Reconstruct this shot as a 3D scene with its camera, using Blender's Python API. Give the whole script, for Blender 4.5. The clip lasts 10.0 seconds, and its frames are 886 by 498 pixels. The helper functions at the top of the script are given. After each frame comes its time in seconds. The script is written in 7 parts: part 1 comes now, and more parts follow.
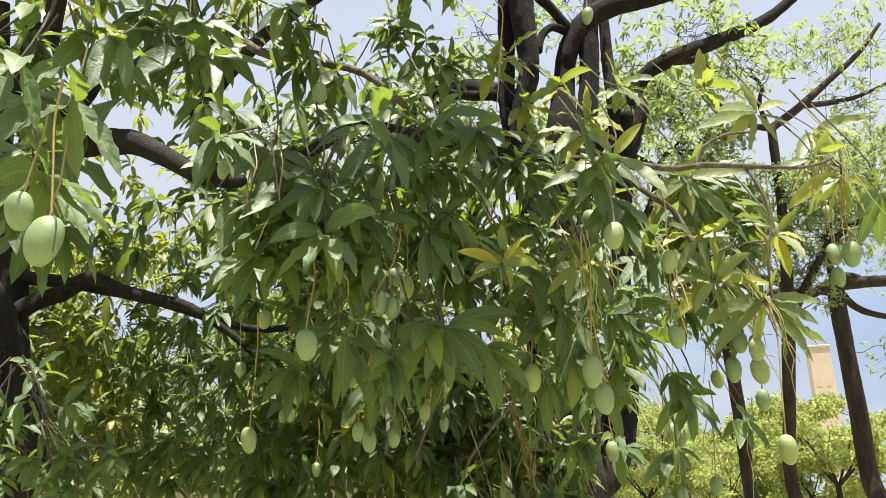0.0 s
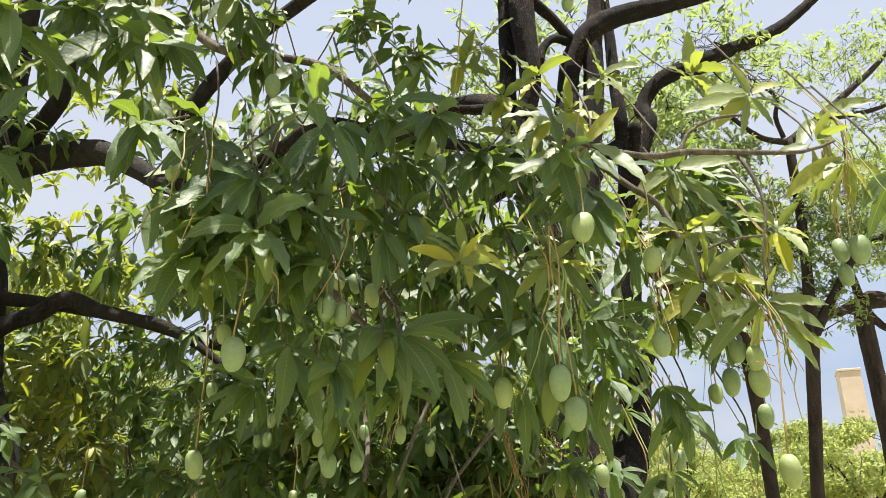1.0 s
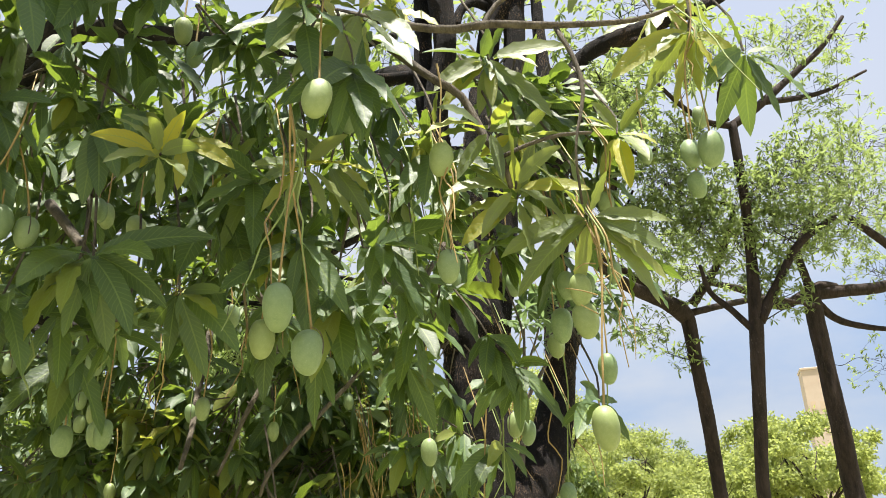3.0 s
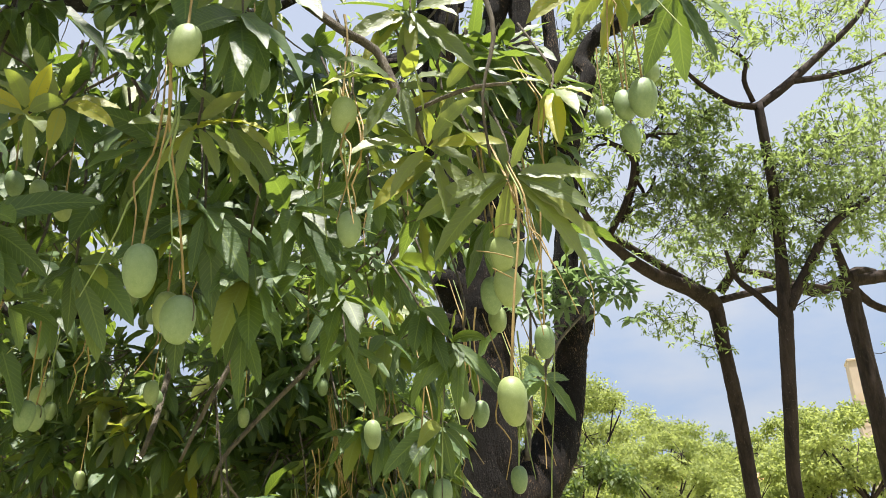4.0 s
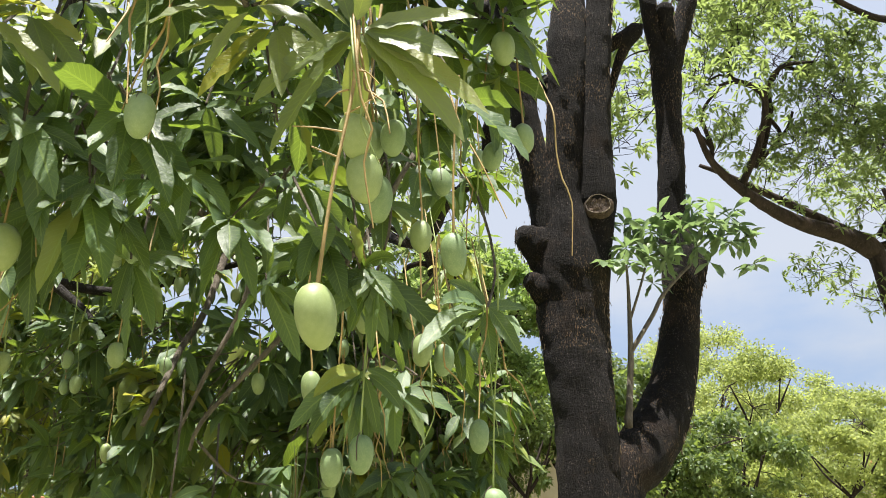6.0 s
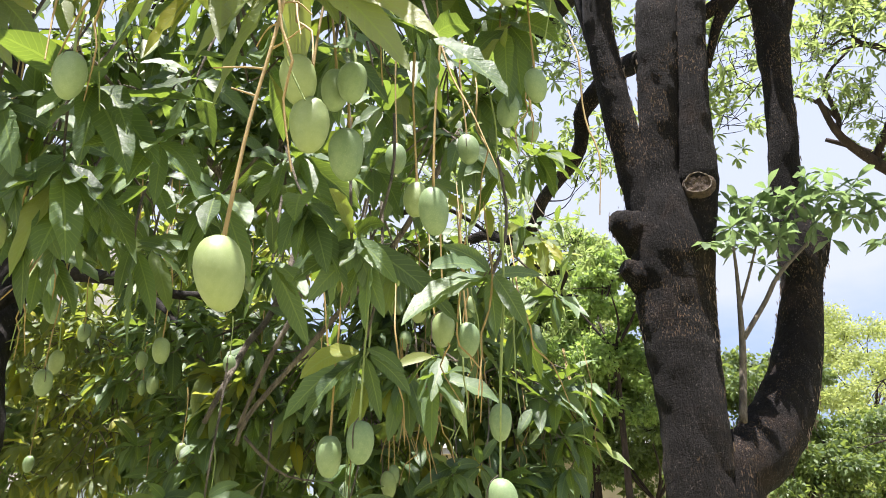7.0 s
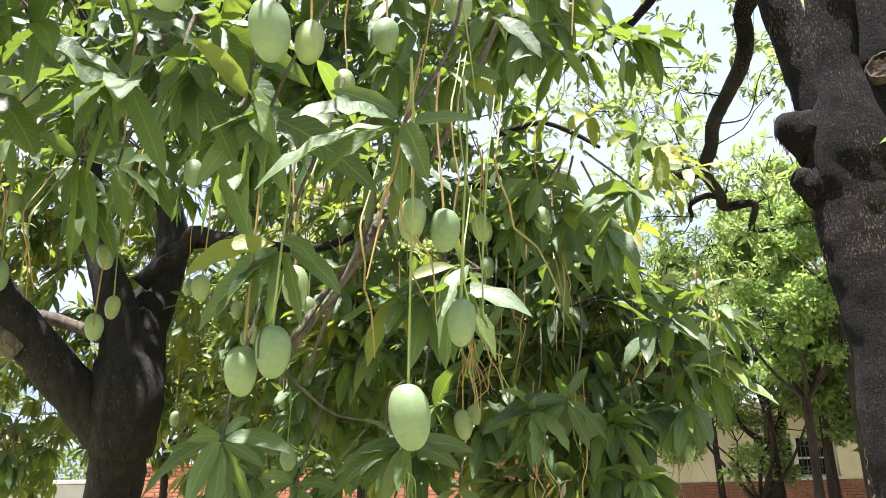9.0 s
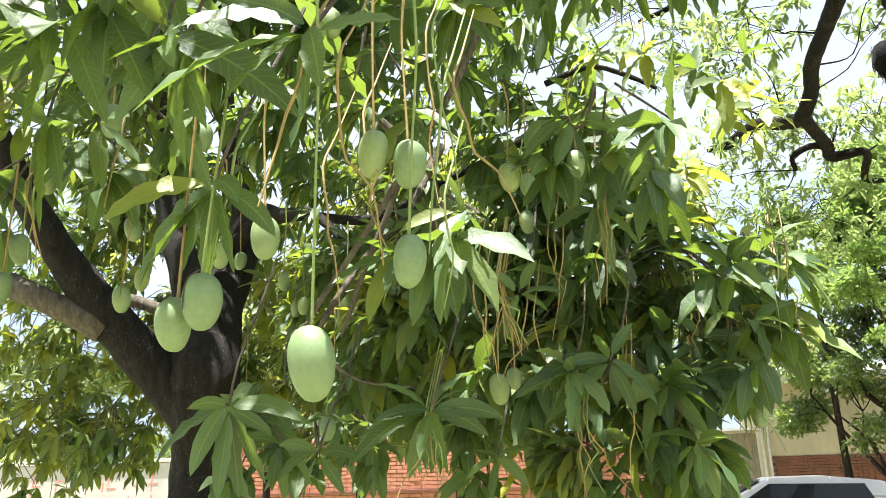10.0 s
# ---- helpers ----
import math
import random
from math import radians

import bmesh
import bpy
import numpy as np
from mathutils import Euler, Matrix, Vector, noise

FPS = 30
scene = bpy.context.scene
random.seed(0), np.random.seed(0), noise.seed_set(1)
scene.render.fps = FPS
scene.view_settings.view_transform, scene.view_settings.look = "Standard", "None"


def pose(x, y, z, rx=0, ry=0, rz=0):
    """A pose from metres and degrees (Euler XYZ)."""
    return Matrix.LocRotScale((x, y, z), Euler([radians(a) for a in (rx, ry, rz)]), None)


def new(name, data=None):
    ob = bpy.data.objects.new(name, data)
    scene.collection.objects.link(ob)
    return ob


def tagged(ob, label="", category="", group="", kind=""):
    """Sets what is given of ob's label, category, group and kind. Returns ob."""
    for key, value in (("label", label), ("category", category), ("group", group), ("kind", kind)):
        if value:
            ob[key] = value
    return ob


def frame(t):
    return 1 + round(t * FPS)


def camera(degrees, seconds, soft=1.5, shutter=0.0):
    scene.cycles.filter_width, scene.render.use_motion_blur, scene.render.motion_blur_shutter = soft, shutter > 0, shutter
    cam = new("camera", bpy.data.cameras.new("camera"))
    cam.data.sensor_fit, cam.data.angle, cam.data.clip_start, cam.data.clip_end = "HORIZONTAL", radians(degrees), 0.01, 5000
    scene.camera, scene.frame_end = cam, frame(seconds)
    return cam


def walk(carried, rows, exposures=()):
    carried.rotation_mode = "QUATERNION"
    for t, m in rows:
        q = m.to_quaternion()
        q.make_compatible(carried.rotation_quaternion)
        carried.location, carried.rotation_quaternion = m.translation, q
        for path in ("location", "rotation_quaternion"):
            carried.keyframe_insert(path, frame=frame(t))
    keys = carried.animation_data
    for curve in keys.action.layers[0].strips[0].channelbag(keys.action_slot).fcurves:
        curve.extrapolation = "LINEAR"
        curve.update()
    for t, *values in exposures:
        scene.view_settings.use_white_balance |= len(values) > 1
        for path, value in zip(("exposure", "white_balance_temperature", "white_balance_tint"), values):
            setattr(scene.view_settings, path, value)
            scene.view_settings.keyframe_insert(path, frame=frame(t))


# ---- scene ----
cam = camera(60.9, 10.0, 0.9)
METRES, EYE, TILT, LEAN, TURN = 3.5, 1.7, 18.5, 0.5, 0.0
ROWS = [
    (0.0, 0.0, 0.0, 0.0, 0.0, 0.0, 0.0),
    (0.5, 0.0239, 0.0388, -0.0103, 0.76, 1.17, 0.31),
    (1.0, 0.0574, 0.0741, -0.0242, 1.67, 2.05, 0.71),
    (1.5, 0.0752, 0.1212, -0.0434, 2.28, 2.45, 1.14),
    (2.0, 0.1094, 0.1598, -0.0579, 2.25, 2.43, 1.28),
    (2.5, 0.1695, 0.1893, -0.0704, 0.86, 2.22, 1.07),
    (3.0, 0.214, 0.2323, -0.0922, -0.52, 2.38, 1.17),
    (4.5, 0.3305, 0.2944, -0.1235, 4.53, 1.63, 2.82),
    (5.0, 0.3657, 0.3356, -0.1397, 6.53, 1.08, 3.67),
    (5.5, 0.417, 0.3707, -0.1506, 9.82, 0.87, 4.59),
    (6.0, 0.4369, 0.408, -0.1684, 14.05, 1.39, 5.96),
    (7.5, 0.4997, 0.5103, -0.2117, 27.71, 3.98, 9.9),
    (8.0, 0.5001, 0.5454, -0.2254, 31.24, 4.83, 11.24),
    (8.5, 0.5132, 0.5876, -0.2426, 35.38, 4.39, 12.19),
    (9.0, 0.5433, 0.6288, -0.2678, 39.56, 3.37, 12.94),
    (9.5, 0.5477, 0.6616, -0.2879, 43.42, 3.23, 14.01),
    (10.0, 0.5565, 0.7037, -0.3004, 47.85, 3.71, 15.25),
]
walk(cam, [(t, pose(0, 0, EYE, TILT, LEAN, TURN) @ pose(METRES * x, METRES * y, METRES * z, 90 + pitch, roll, yaw)) for t, x, y, z, yaw, pitch, roll in ROWS],
     [(0.0, 1.79, 6750, 10), (2.5, 1.80, 6700, 10), (4.5, 1.69, 6550, 10), (6.2, 1.78, 6500, 10), (7.5, 2.16, 6150, 20), (8.5, 2.21, 6150, 20), (9.3, 2.28, 6250, 11), (10.0, 2.35, 6350, 7)])


# ---- world, sun, exposure ----
SUN_TO = Vector((0.04, -0.14, 0.985)).normalized()
sun = new("sun", bpy.data.lights.new("sun", "SUN"))
sun.data.energy, sun.data.angle, sun.data.color = 4.7, radians(0.6), (1.0, 0.95, 0.87)
sun.rotation_euler = SUN_TO.to_track_quat("Z", "Y").to_euler()


def make_world():
    world = bpy.data.worlds.new("sky")
    world.use_nodes = True
    nt = world.node_tree
    nt.nodes.clear()
    n, l = nt.nodes.new, nt.links.new
    sky = n("ShaderNodeTexSky")
    sky.sky_type, sky.sun_disc = "NISHITA", False
    sky.sun_elevation = math.asin(SUN_TO.z)
    sky.sun_rotation = math.atan2(SUN_TO.x, SUN_TO.y)
    sky.air_density, sky.dust_density, sky.ozone_density = 1.0, 0.8, 1.2
    co = n("ShaderNodeTexCoord")
    mp = n("ShaderNodeMapping")
    mp.inputs["Scale"].default_value = (1.4, 1.4, 3.2)
    no = n("ShaderNodeTexNoise")
    no.inputs["Scale"].default_value, no.inputs["Detail"].default_value, no.inputs["Roughness"].default_value = 1.7, 7, 0.55
    ramp = n("ShaderNodeValToRGB")
    ramp.color_ramp.elements[0].position, ramp.color_ramp.elements[1].position = 0.31, 0.56
    ramp.color_ramp.elements[0].color, ramp.color_ramp.elements[1].color = (1.20, 1.52, 2.12, 1), (1.98, 2.02, 2.12, 1)
    sep = n("ShaderNodeSeparateXYZ")
    haze = n("ShaderNodeMapRange")
    haze.inputs["From Min"].default_value, haze.inputs["From Max"].default_value = 0.15, 1.0
    haze.inputs["To Min"].default_value, haze.inputs["To Max"].default_value = 0.94, 0.45
    mix = n("ShaderNodeMix")
    mix.data_type = "RGBA"
    bg, out = n("ShaderNodeBackground"), n("ShaderNodeOutputWorld")
    bg.inputs["Strength"].default_value = 0.105
    l(co.outputs["Generated"], mp.inputs["Vector"]); l(mp.outputs[0], no.inputs["Vector"])
    l(co.outputs["Generated"], sep.inputs[0]); l(sep.outputs[2], haze.inputs[0])
    rise = n("ShaderNodeMapRange")
    rise.inputs["From Min"].default_value, rise.inputs["From Max"].default_value = 0.20, 0.46
    rise.inputs["To Min"].default_value, rise.inputs["To Max"].default_value = -0.14, 0.26
    add = n("ShaderNodeMath")
    l(sep.outputs[2], rise.inputs[0]); l(rise.outputs[0], add.inputs[0]); l(no.outputs["Fac"], add.inputs[1])
    l(add.outputs[0], ramp.inputs[0]); l(ramp.outputs[0], mix.inputs["B"]); l(haze.outputs[0], mix.inputs["Factor"])
    l(sky.outputs[0], mix.inputs["A"]); l(mix.outputs["Result"], bg.inputs["Color"]); l(bg.outputs[0], out.inputs["Surface"])
    scene.world = world


make_world()


# ---- materials ----
def start(name, rough=0.6, spec=0.5, metal=0.0):
    m = bpy.data.materials.new(name)
    m.use_nodes = True
    p = m.node_tree.nodes["Principled BSDF"]
    p.inputs["Roughness"].default_value, p.inputs["Metallic"].default_value = rough, metal
    p.inputs["Specular IOR Level"].default_value = spec
    return m, m.node_tree, p


def math_node(nt, op, a, b=None):
    k = nt.nodes.new("ShaderNodeMath")
    k.operation = op
    for i, v in enumerate((a, b)):
        if v is None:
            continue
        if isinstance(v, (int, float)):
            k.inputs[i].default_value = v
        else:
            nt.links.new(v, k.inputs[i])
    return k.outputs[0]


def noise_node(nt, scale, detail=4.0, rough=0.6, stretch=(1, 1, 1)):
    co, mp, no = nt.nodes.new("ShaderNodeTexCoord"), nt.nodes.new("ShaderNodeMapping"), nt.nodes.new("ShaderNodeTexNoise")
    mp.inputs["Scale"].default_value = stretch
    no.inputs["Scale"].default_value, no.inputs["Detail"].default_value, no.inputs["Roughness"].default_value = scale, detail, rough
    nt.links.new(co.outputs["Object"], mp.inputs["Vector"])
    nt.links.new(mp.outputs[0], no.inputs["Vector"])
    return no.outputs["Fac"]


def ramp_node(nt, fac, stops):
    r = nt.nodes.new("ShaderNodeValToRGB")
    e = r.color_ramp.elements
    while len(e) < len(stops):
        e.new(0.5)
    for k, (pos, col) in zip(e, stops):
        k.position, k.color = pos, (*col, 1)
    nt.links.new(fac, r.inputs[0])
    return r.outputs[0]


def mix_node(nt, fac, a, b, blend="MIX"):
    k = nt.nodes.new("ShaderNodeMix")
    k.data_type, k.blend_type = "RGBA", blend
    for key, v in (("Factor", fac), ("A", a), ("B", b)):
        if isinstance(v, (int, float)):
            k.inputs[key].default_value = v
        elif isinstance(v, tuple):
            k.inputs[key].default_value = (*v, 1)
        else:
            nt.links.new(v, k.inputs[key])
    return k.outputs["Result"]


def bump_node(nt, p, height, strength, distance=0.01):
    b = nt.nodes.new("ShaderNodeBump")
    b.inputs["Strength"].default_value, b.inputs["Distance"].default_value = strength, distance
    nt.links.new(height, b.inputs["Height"])
    nt.links.new(b.outputs[0], p.inputs["Normal"])


def rand_node(nt):
    """A number from 0 to 1 for each leaf, whether it is an object or an island of a joined mesh."""
    g, o = nt.nodes.new("ShaderNodeNewGeometry"), nt.nodes.new("ShaderNodeObjectInfo")
    return math_node(nt, "FRACT", math_node(nt, "ADD", g.outputs["Random Per Island"], o.outputs["Random"]))


def leaf_material(name, stops, glow, rough=0.42, through_part=0.36, vein=0.55):
    """Leaf blade: colour by leaf, pale midrib and side veins from the UV, light passing through."""
    m, nt, p = start(name, rough, 0.5)
    rnd = rand_node(nt)
    col = ramp_node(nt, rnd, stops)
    uv = nt.nodes.new("ShaderNodeUVMap")
    sep = nt.nodes.new("ShaderNodeSeparateXYZ")
    nt.links.new(uv.outputs[0], sep.inputs[0])
    off = math_node(nt, "ABSOLUTE", math_node(nt, "SUBTRACT", sep.outputs[1], 0.5))
    rib = math_node(nt, "LESS_THAN", off, 0.035)
    side = math_node(nt, "SINE", math_node(nt, "MULTIPLY", math_node(nt, "SUBTRACT", sep.outputs[0], math_node(nt, "MULTIPLY", off, 0.28)), 95.0))
    side = math_node(nt, "GREATER_THAN", side, 0.86)
    veins = math_node(nt, "MAXIMUM", rib, math_node(nt, "MULTIPLY", side, 0.5))
    big = noise_node(nt, 6.0, 3.0)
    col = mix_node(nt, math_node(nt, "MULTIPLY", big, 0.4), col, (0.045, 0.075, 0.026))
    col = mix_node(nt, math_node(nt, "MULTIPLY", veins, vein), col, (0.19, 0.26, 0.07))
    spot = noise_node(nt, 90.0, 2.0)
    spot = math_node(nt, "GREATER_THAN", spot, 0.74)
    col = mix_node(nt, math_node(nt, "MULTIPLY", spot, 0.6), col, (0.10, 0.07, 0.02))
    nt.links.new(col, p.inputs["Base Color"])
    bump_node(nt, p, math_node(nt, "ADD", math_node(nt, "MULTIPLY", side, 0.5), math_node(nt, "MULTIPLY", noise_node(nt, 60.0), 0.9)), 0.6, 0.005)
    tr, mx = nt.nodes.new("ShaderNodeBsdfTranslucent"), nt.nodes.new("ShaderNodeMixShader")
    mx.inputs[0].default_value = through_part
    nt.links.new(mix_node(nt, 0.62, col, glow), tr.inputs["Color"])
    nt.links.new(p.outputs[0], mx.inputs[1]); nt.links.new(tr.outputs[0], mx.inputs[2])
    nt.links.new(mx.outputs[0], nt.nodes["Material Output"].inputs["Surface"])
    return m


def bark_material(name, dark, light, fleck, scale=14.0, stretch=(1, 1, 0.25), amount=0.5, rough=0.9):
    m, nt, p = start(name, rough, 0.25)
    a = noise_node(nt, scale, 8.0, 0.7, stretch)
    b = noise_node(nt, scale * 0.22, 4.0, 0.6)
    col = ramp_node(nt, a, [(0.32, dark), (0.62, light)])
    f = math_node(nt, "MULTIPLY", math_node(nt, "GREATER_THAN", noise_node(nt, scale * 4.5, 5.0, 0.75, (1, 1, 0.5)), 0.62), amount)
    f = math_node(nt, "MULTIPLY", f, math_node(nt, "GREATER_THAN", b, 0.5))
    col = mix_node(nt, f, col, fleck)
    nt.links.new(col, p.inputs["Base Color"])
    bump_node(nt, p, math_node(nt, "ADD", a, math_node(nt, "MULTIPLY", noise_node(nt, scale * 3, 6.0, 0.7, stretch), 0.4)), 1.0, 0.03)
    return m


def plain_material(name, a, b, scale=8.0, rough=0.7, bump=0.2, spec=0.4, metal=0.0, stretch=(1, 1, 1)):
    m, nt, p = start(name, rough, spec, metal)
    no = noise_node(nt, scale, 6.0, 0.65, stretch)
    nt.links.new(ramp_node(nt, no, [(0.3, a), (0.7, b)]), p.inputs["Base Color"])
    if bump:
        bump_node(nt, p, noise_node(nt, scale * 6, 6.0), bump, 0.01)
    return m


def plated_bark():
    """Fire-blackened bark: fine upright ridges, scattered tan dashes where it flaked, brown patches, a few ashy flecks."""
    m, nt, p = start("charred_bark", 0.92, 0.18)
    ridge = noise_node(nt, 42.0, 6.0, 0.7, (1, 1, 0.14))
    fine = noise_node(nt, 110.0, 6.0, 0.75, (1, 1, 0.35))
    cross = noise_node(nt, 60.0, 4.0, 0.7, (0.5, 0.5, 1.0))
    col = ramp_node(nt, fine, [(0.35, (0.0030, 0.0026, 0.0025)), (0.7, (0.0130, 0.0105, 0.0095))])
    big = noise_node(nt, 3.0, 5.0, 0.7)
    brown = ramp_node(nt, big, [(0.54, (0, 0, 0)), (0.70, (1, 1, 1))])
    col = mix_node(nt, math_node(nt, "MULTIPLY", brown, 0.5), col, (0.038, 0.024, 0.017))
    dash = math_node(nt, "GREATER_THAN", noise_node(nt, 105.0, 3.0, 0.6, (1, 1, 0.32)), 0.59)
    dash = math_node(nt, "MULTIPLY", dash, ramp_node(nt, noise_node(nt, 2.6, 4.0, 0.6), [(0.49, (0, 0, 0)), (0.62, (1, 1, 1))]))
    col = mix_node(nt, math_node(nt, "MULTIPLY", dash, 0.75), col, (0.16, 0.105, 0.062))
    fleck = math_node(nt, "MULTIPLY", math_node(nt, "GREATER_THAN", noise_node(nt, 130.0, 4.0, 0.8, (1, 1, 0.5)), 0.61), math_node(nt, "GREATER_THAN", noise_node(nt, 8.0, 5.0, 0.75), 0.50))
    col = mix_node(nt, math_node(nt, "MULTIPLY", fleck, 0.7), col, (0.15, 0.125, 0.115))
    nt.links.new(col, p.inputs["Base Color"])
    h = math_node(nt, "ADD", math_node(nt, "MULTIPLY", ridge, 0.9), math_node(nt, "ADD", math_node(nt, "MULTIPLY", fine, 0.4), math_node(nt, "MULTIPLY", cross, 0.35)))
    bump_node(nt, p, h, 1.0, 0.04)
    return m


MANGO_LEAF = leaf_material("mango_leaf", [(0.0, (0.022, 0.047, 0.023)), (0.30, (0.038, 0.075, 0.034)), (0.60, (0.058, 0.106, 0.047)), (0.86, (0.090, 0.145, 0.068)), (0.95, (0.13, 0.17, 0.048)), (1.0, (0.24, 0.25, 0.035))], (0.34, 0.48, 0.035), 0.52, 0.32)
# Paler mango leaf: sunlight put into the colour, used for younger leaves too.
LIT_YOUNG_LEAF = leaf_material("sunlit_mango_leaf", [(0.0, (0.090, 0.122, 0.064)), (0.36, (0.138, 0.176, 0.086)), (0.64, (0.190, 0.222, 0.098)), (0.82, (0.27, 0.275, 0.056)), (1.0, (0.40, 0.36, 0.028))], (0.46, 0.54, 0.035), 0.47, 0.38, 0.7)
PALM_LEAF = leaf_material("palmate_leaf", [(0.0, (0.090, 0.135, 0.046)), (0.6, (0.140, 0.190, 0.062)), (1.0, (0.20, 0.25, 0.078))], (0.48, 0.61, 0.17), 0.5, 0.42, 0.3)
SHOOT_LEAF = leaf_material("shoot_leaf", [(0.0, (0.070, 0.118, 0.064)), (0.6, (0.105, 0.162, 0.086)), (1.0, (0.145, 0.205, 0.11))], (0.36, 0.52, 0.17), 0.42, 0.36, 0.4)
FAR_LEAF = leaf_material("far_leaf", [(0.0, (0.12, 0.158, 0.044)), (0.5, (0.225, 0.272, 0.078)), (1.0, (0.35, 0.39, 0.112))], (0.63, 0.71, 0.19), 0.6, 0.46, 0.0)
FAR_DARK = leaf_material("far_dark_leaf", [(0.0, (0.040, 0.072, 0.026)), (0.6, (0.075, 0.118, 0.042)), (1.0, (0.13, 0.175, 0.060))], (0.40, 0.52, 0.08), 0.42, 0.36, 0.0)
BRIGHT_LEAF = leaf_material("fresh_green_leaf", [(0.0, (0.075, 0.135, 0.036)), (0.5, (0.155, 0.235, 0.064)), (1.0, (0.26, 0.33, 0.105))], (0.46, 0.64, 0.12), 0.5, 0.46, 0.0)
CHARRED = plated_bark()
MANGO_BARK = bark_material("mango_bark", (0.006, 0.0052, 0.005), (0.025, 0.021, 0.019), (0.20, 0.19, 0.17), 22.0, amount=0.5)
BROWN_BARK = bark_material("brown_bark", (0.010, 0.007, 0.006), (0.040, 0.028, 0.024), (0.18, 0.15, 0.13), 10.0, amount=0.3)
TWIG_BARK = bark_material("twig_bark", (0.06, 0.05, 0.04), (0.17, 0.145, 0.115), (0.28, 0.26, 0.22), 30.0, amount=0.4)
STALK = plain_material("fruit_stalk", (0.19, 0.135, 0.050), (0.34, 0.240, 0.088), 40.0, 0.6)
GREEN_STALK = plain_material("green_stalk", (0.14, 0.20, 0.06), (0.24, 0.28, 0.09), 40.0, 0.6)


def mango_skin():
    m, nt, p = start("mango_skin", 0.5, 0.4)
    base = ramp_node(nt, noise_node(nt, 9.0, 3.0), [(0.3, (0.140, 0.198, 0.088)), (0.7, (0.212, 0.268, 0.130))])
    tint = ramp_node(nt, rand_node(nt), [(0.0, (0.110, 0.180, 0.084)), (0.6, (0.172, 0.234, 0.105)), (1.0, (0.25, 0.290, 0.088))])
    col = mix_node(nt, 0.5, base, tint)
    dots = math_node(nt, "GREATER_THAN", noise_node(nt, 330.0, 2.0), 0.66)
    col = mix_node(nt, math_node(nt, "MULTIPLY", dots, 0.4), col, (0.42, 0.50, 0.30))
    scar = math_node(nt, "GREATER_THAN", noise_node(nt, 38.0, 6.0, 0.8), 0.70)
    col = mix_node(nt, math_node(nt, "MULTIPLY", scar, 0.55), col, (0.09, 0.08, 0.04))
    nt.links.new(col, p.inputs["Base Color"])
    bump_node(nt, p, noise_node(nt, 120.0, 3.0), 0.12, 0.002)
    return m


MANGO_SKIN = mango_skin()
GRASS = plain_material("grass_ground", (0.18, 0.19, 0.08), (0.37, 0.34, 0.21), 0.6, 0.9, 0.8)


# ---- building helpers ----
def mesh_of(name, verts, faces, mat, uvs=None, smooth=True):
    """A mesh from numpy arrays; faces all quads or all triangles, or a list."""
    me = bpy.data.meshes.new(name)
    me.from_pydata(np.asarray(verts).tolist(), [], np.asarray(faces).tolist() if not isinstance(faces, list) else faces)
    if uvs is not None:
        me.uv_layers.new(name="UVMap").data.foreach_set("uv", np.asarray(uvs, dtype=np.float32).ravel())
    me.materials.append(mat)
    if smooth:
        me.polygons.foreach_set("use_smooth", np.ones(len(me.polygons), dtype=bool))
    me.update()
    return me


def put(name, me, parent=None, label=""):
    ob = new(name, me)
    ob.parent = parent
    return tagged(ob, label)


def part(name, bm, mat, parent, label=""):
    me = bpy.data.meshes.new(name)
    bm.to_mesh(me)
    bm.free()
    me.materials.append(mat)
    return put(name, me, parent, label)


def empty(name, at, label, category, group="", kind=""):
    ob = new(name)
    ob.empty_display_size = 0.1
    ob.location = at
    ob["base"] = tuple(at)
    return tagged(ob, label, category, group, kind)


def hold(ob, parent):
    """Parent a part whose mesh is in world places."""
    ob.parent = parent
    ob.matrix_parent_inverse = Matrix.Translation(parent.location).inverted()
    return ob


def smooth_line(pts, step):
    """Catmull-Rom through rows of x, y, z, r."""
    p = np.array(pts, dtype=float)
    q = np.vstack([2 * p[0] - p[1], p, 2 * p[-1] - p[-2]])
    out = []
    for i in range(1, len(q) - 2):
        n = max(2, int(np.linalg.norm(q[i + 1, :3] - q[i, :3]) / step))
        for t in np.arange(n) / n:
            a, b, c, d = q[i - 1], q[i], q[i + 1], q[i + 2]
            out.append(0.5 * (2 * b + (c - a) * t + (2 * a - 5 * b + 4 * c - d) * t * t + (3 * b - a - 3 * c + d) * t ** 3))
    out.append(q[-2])
    return np.array(out)


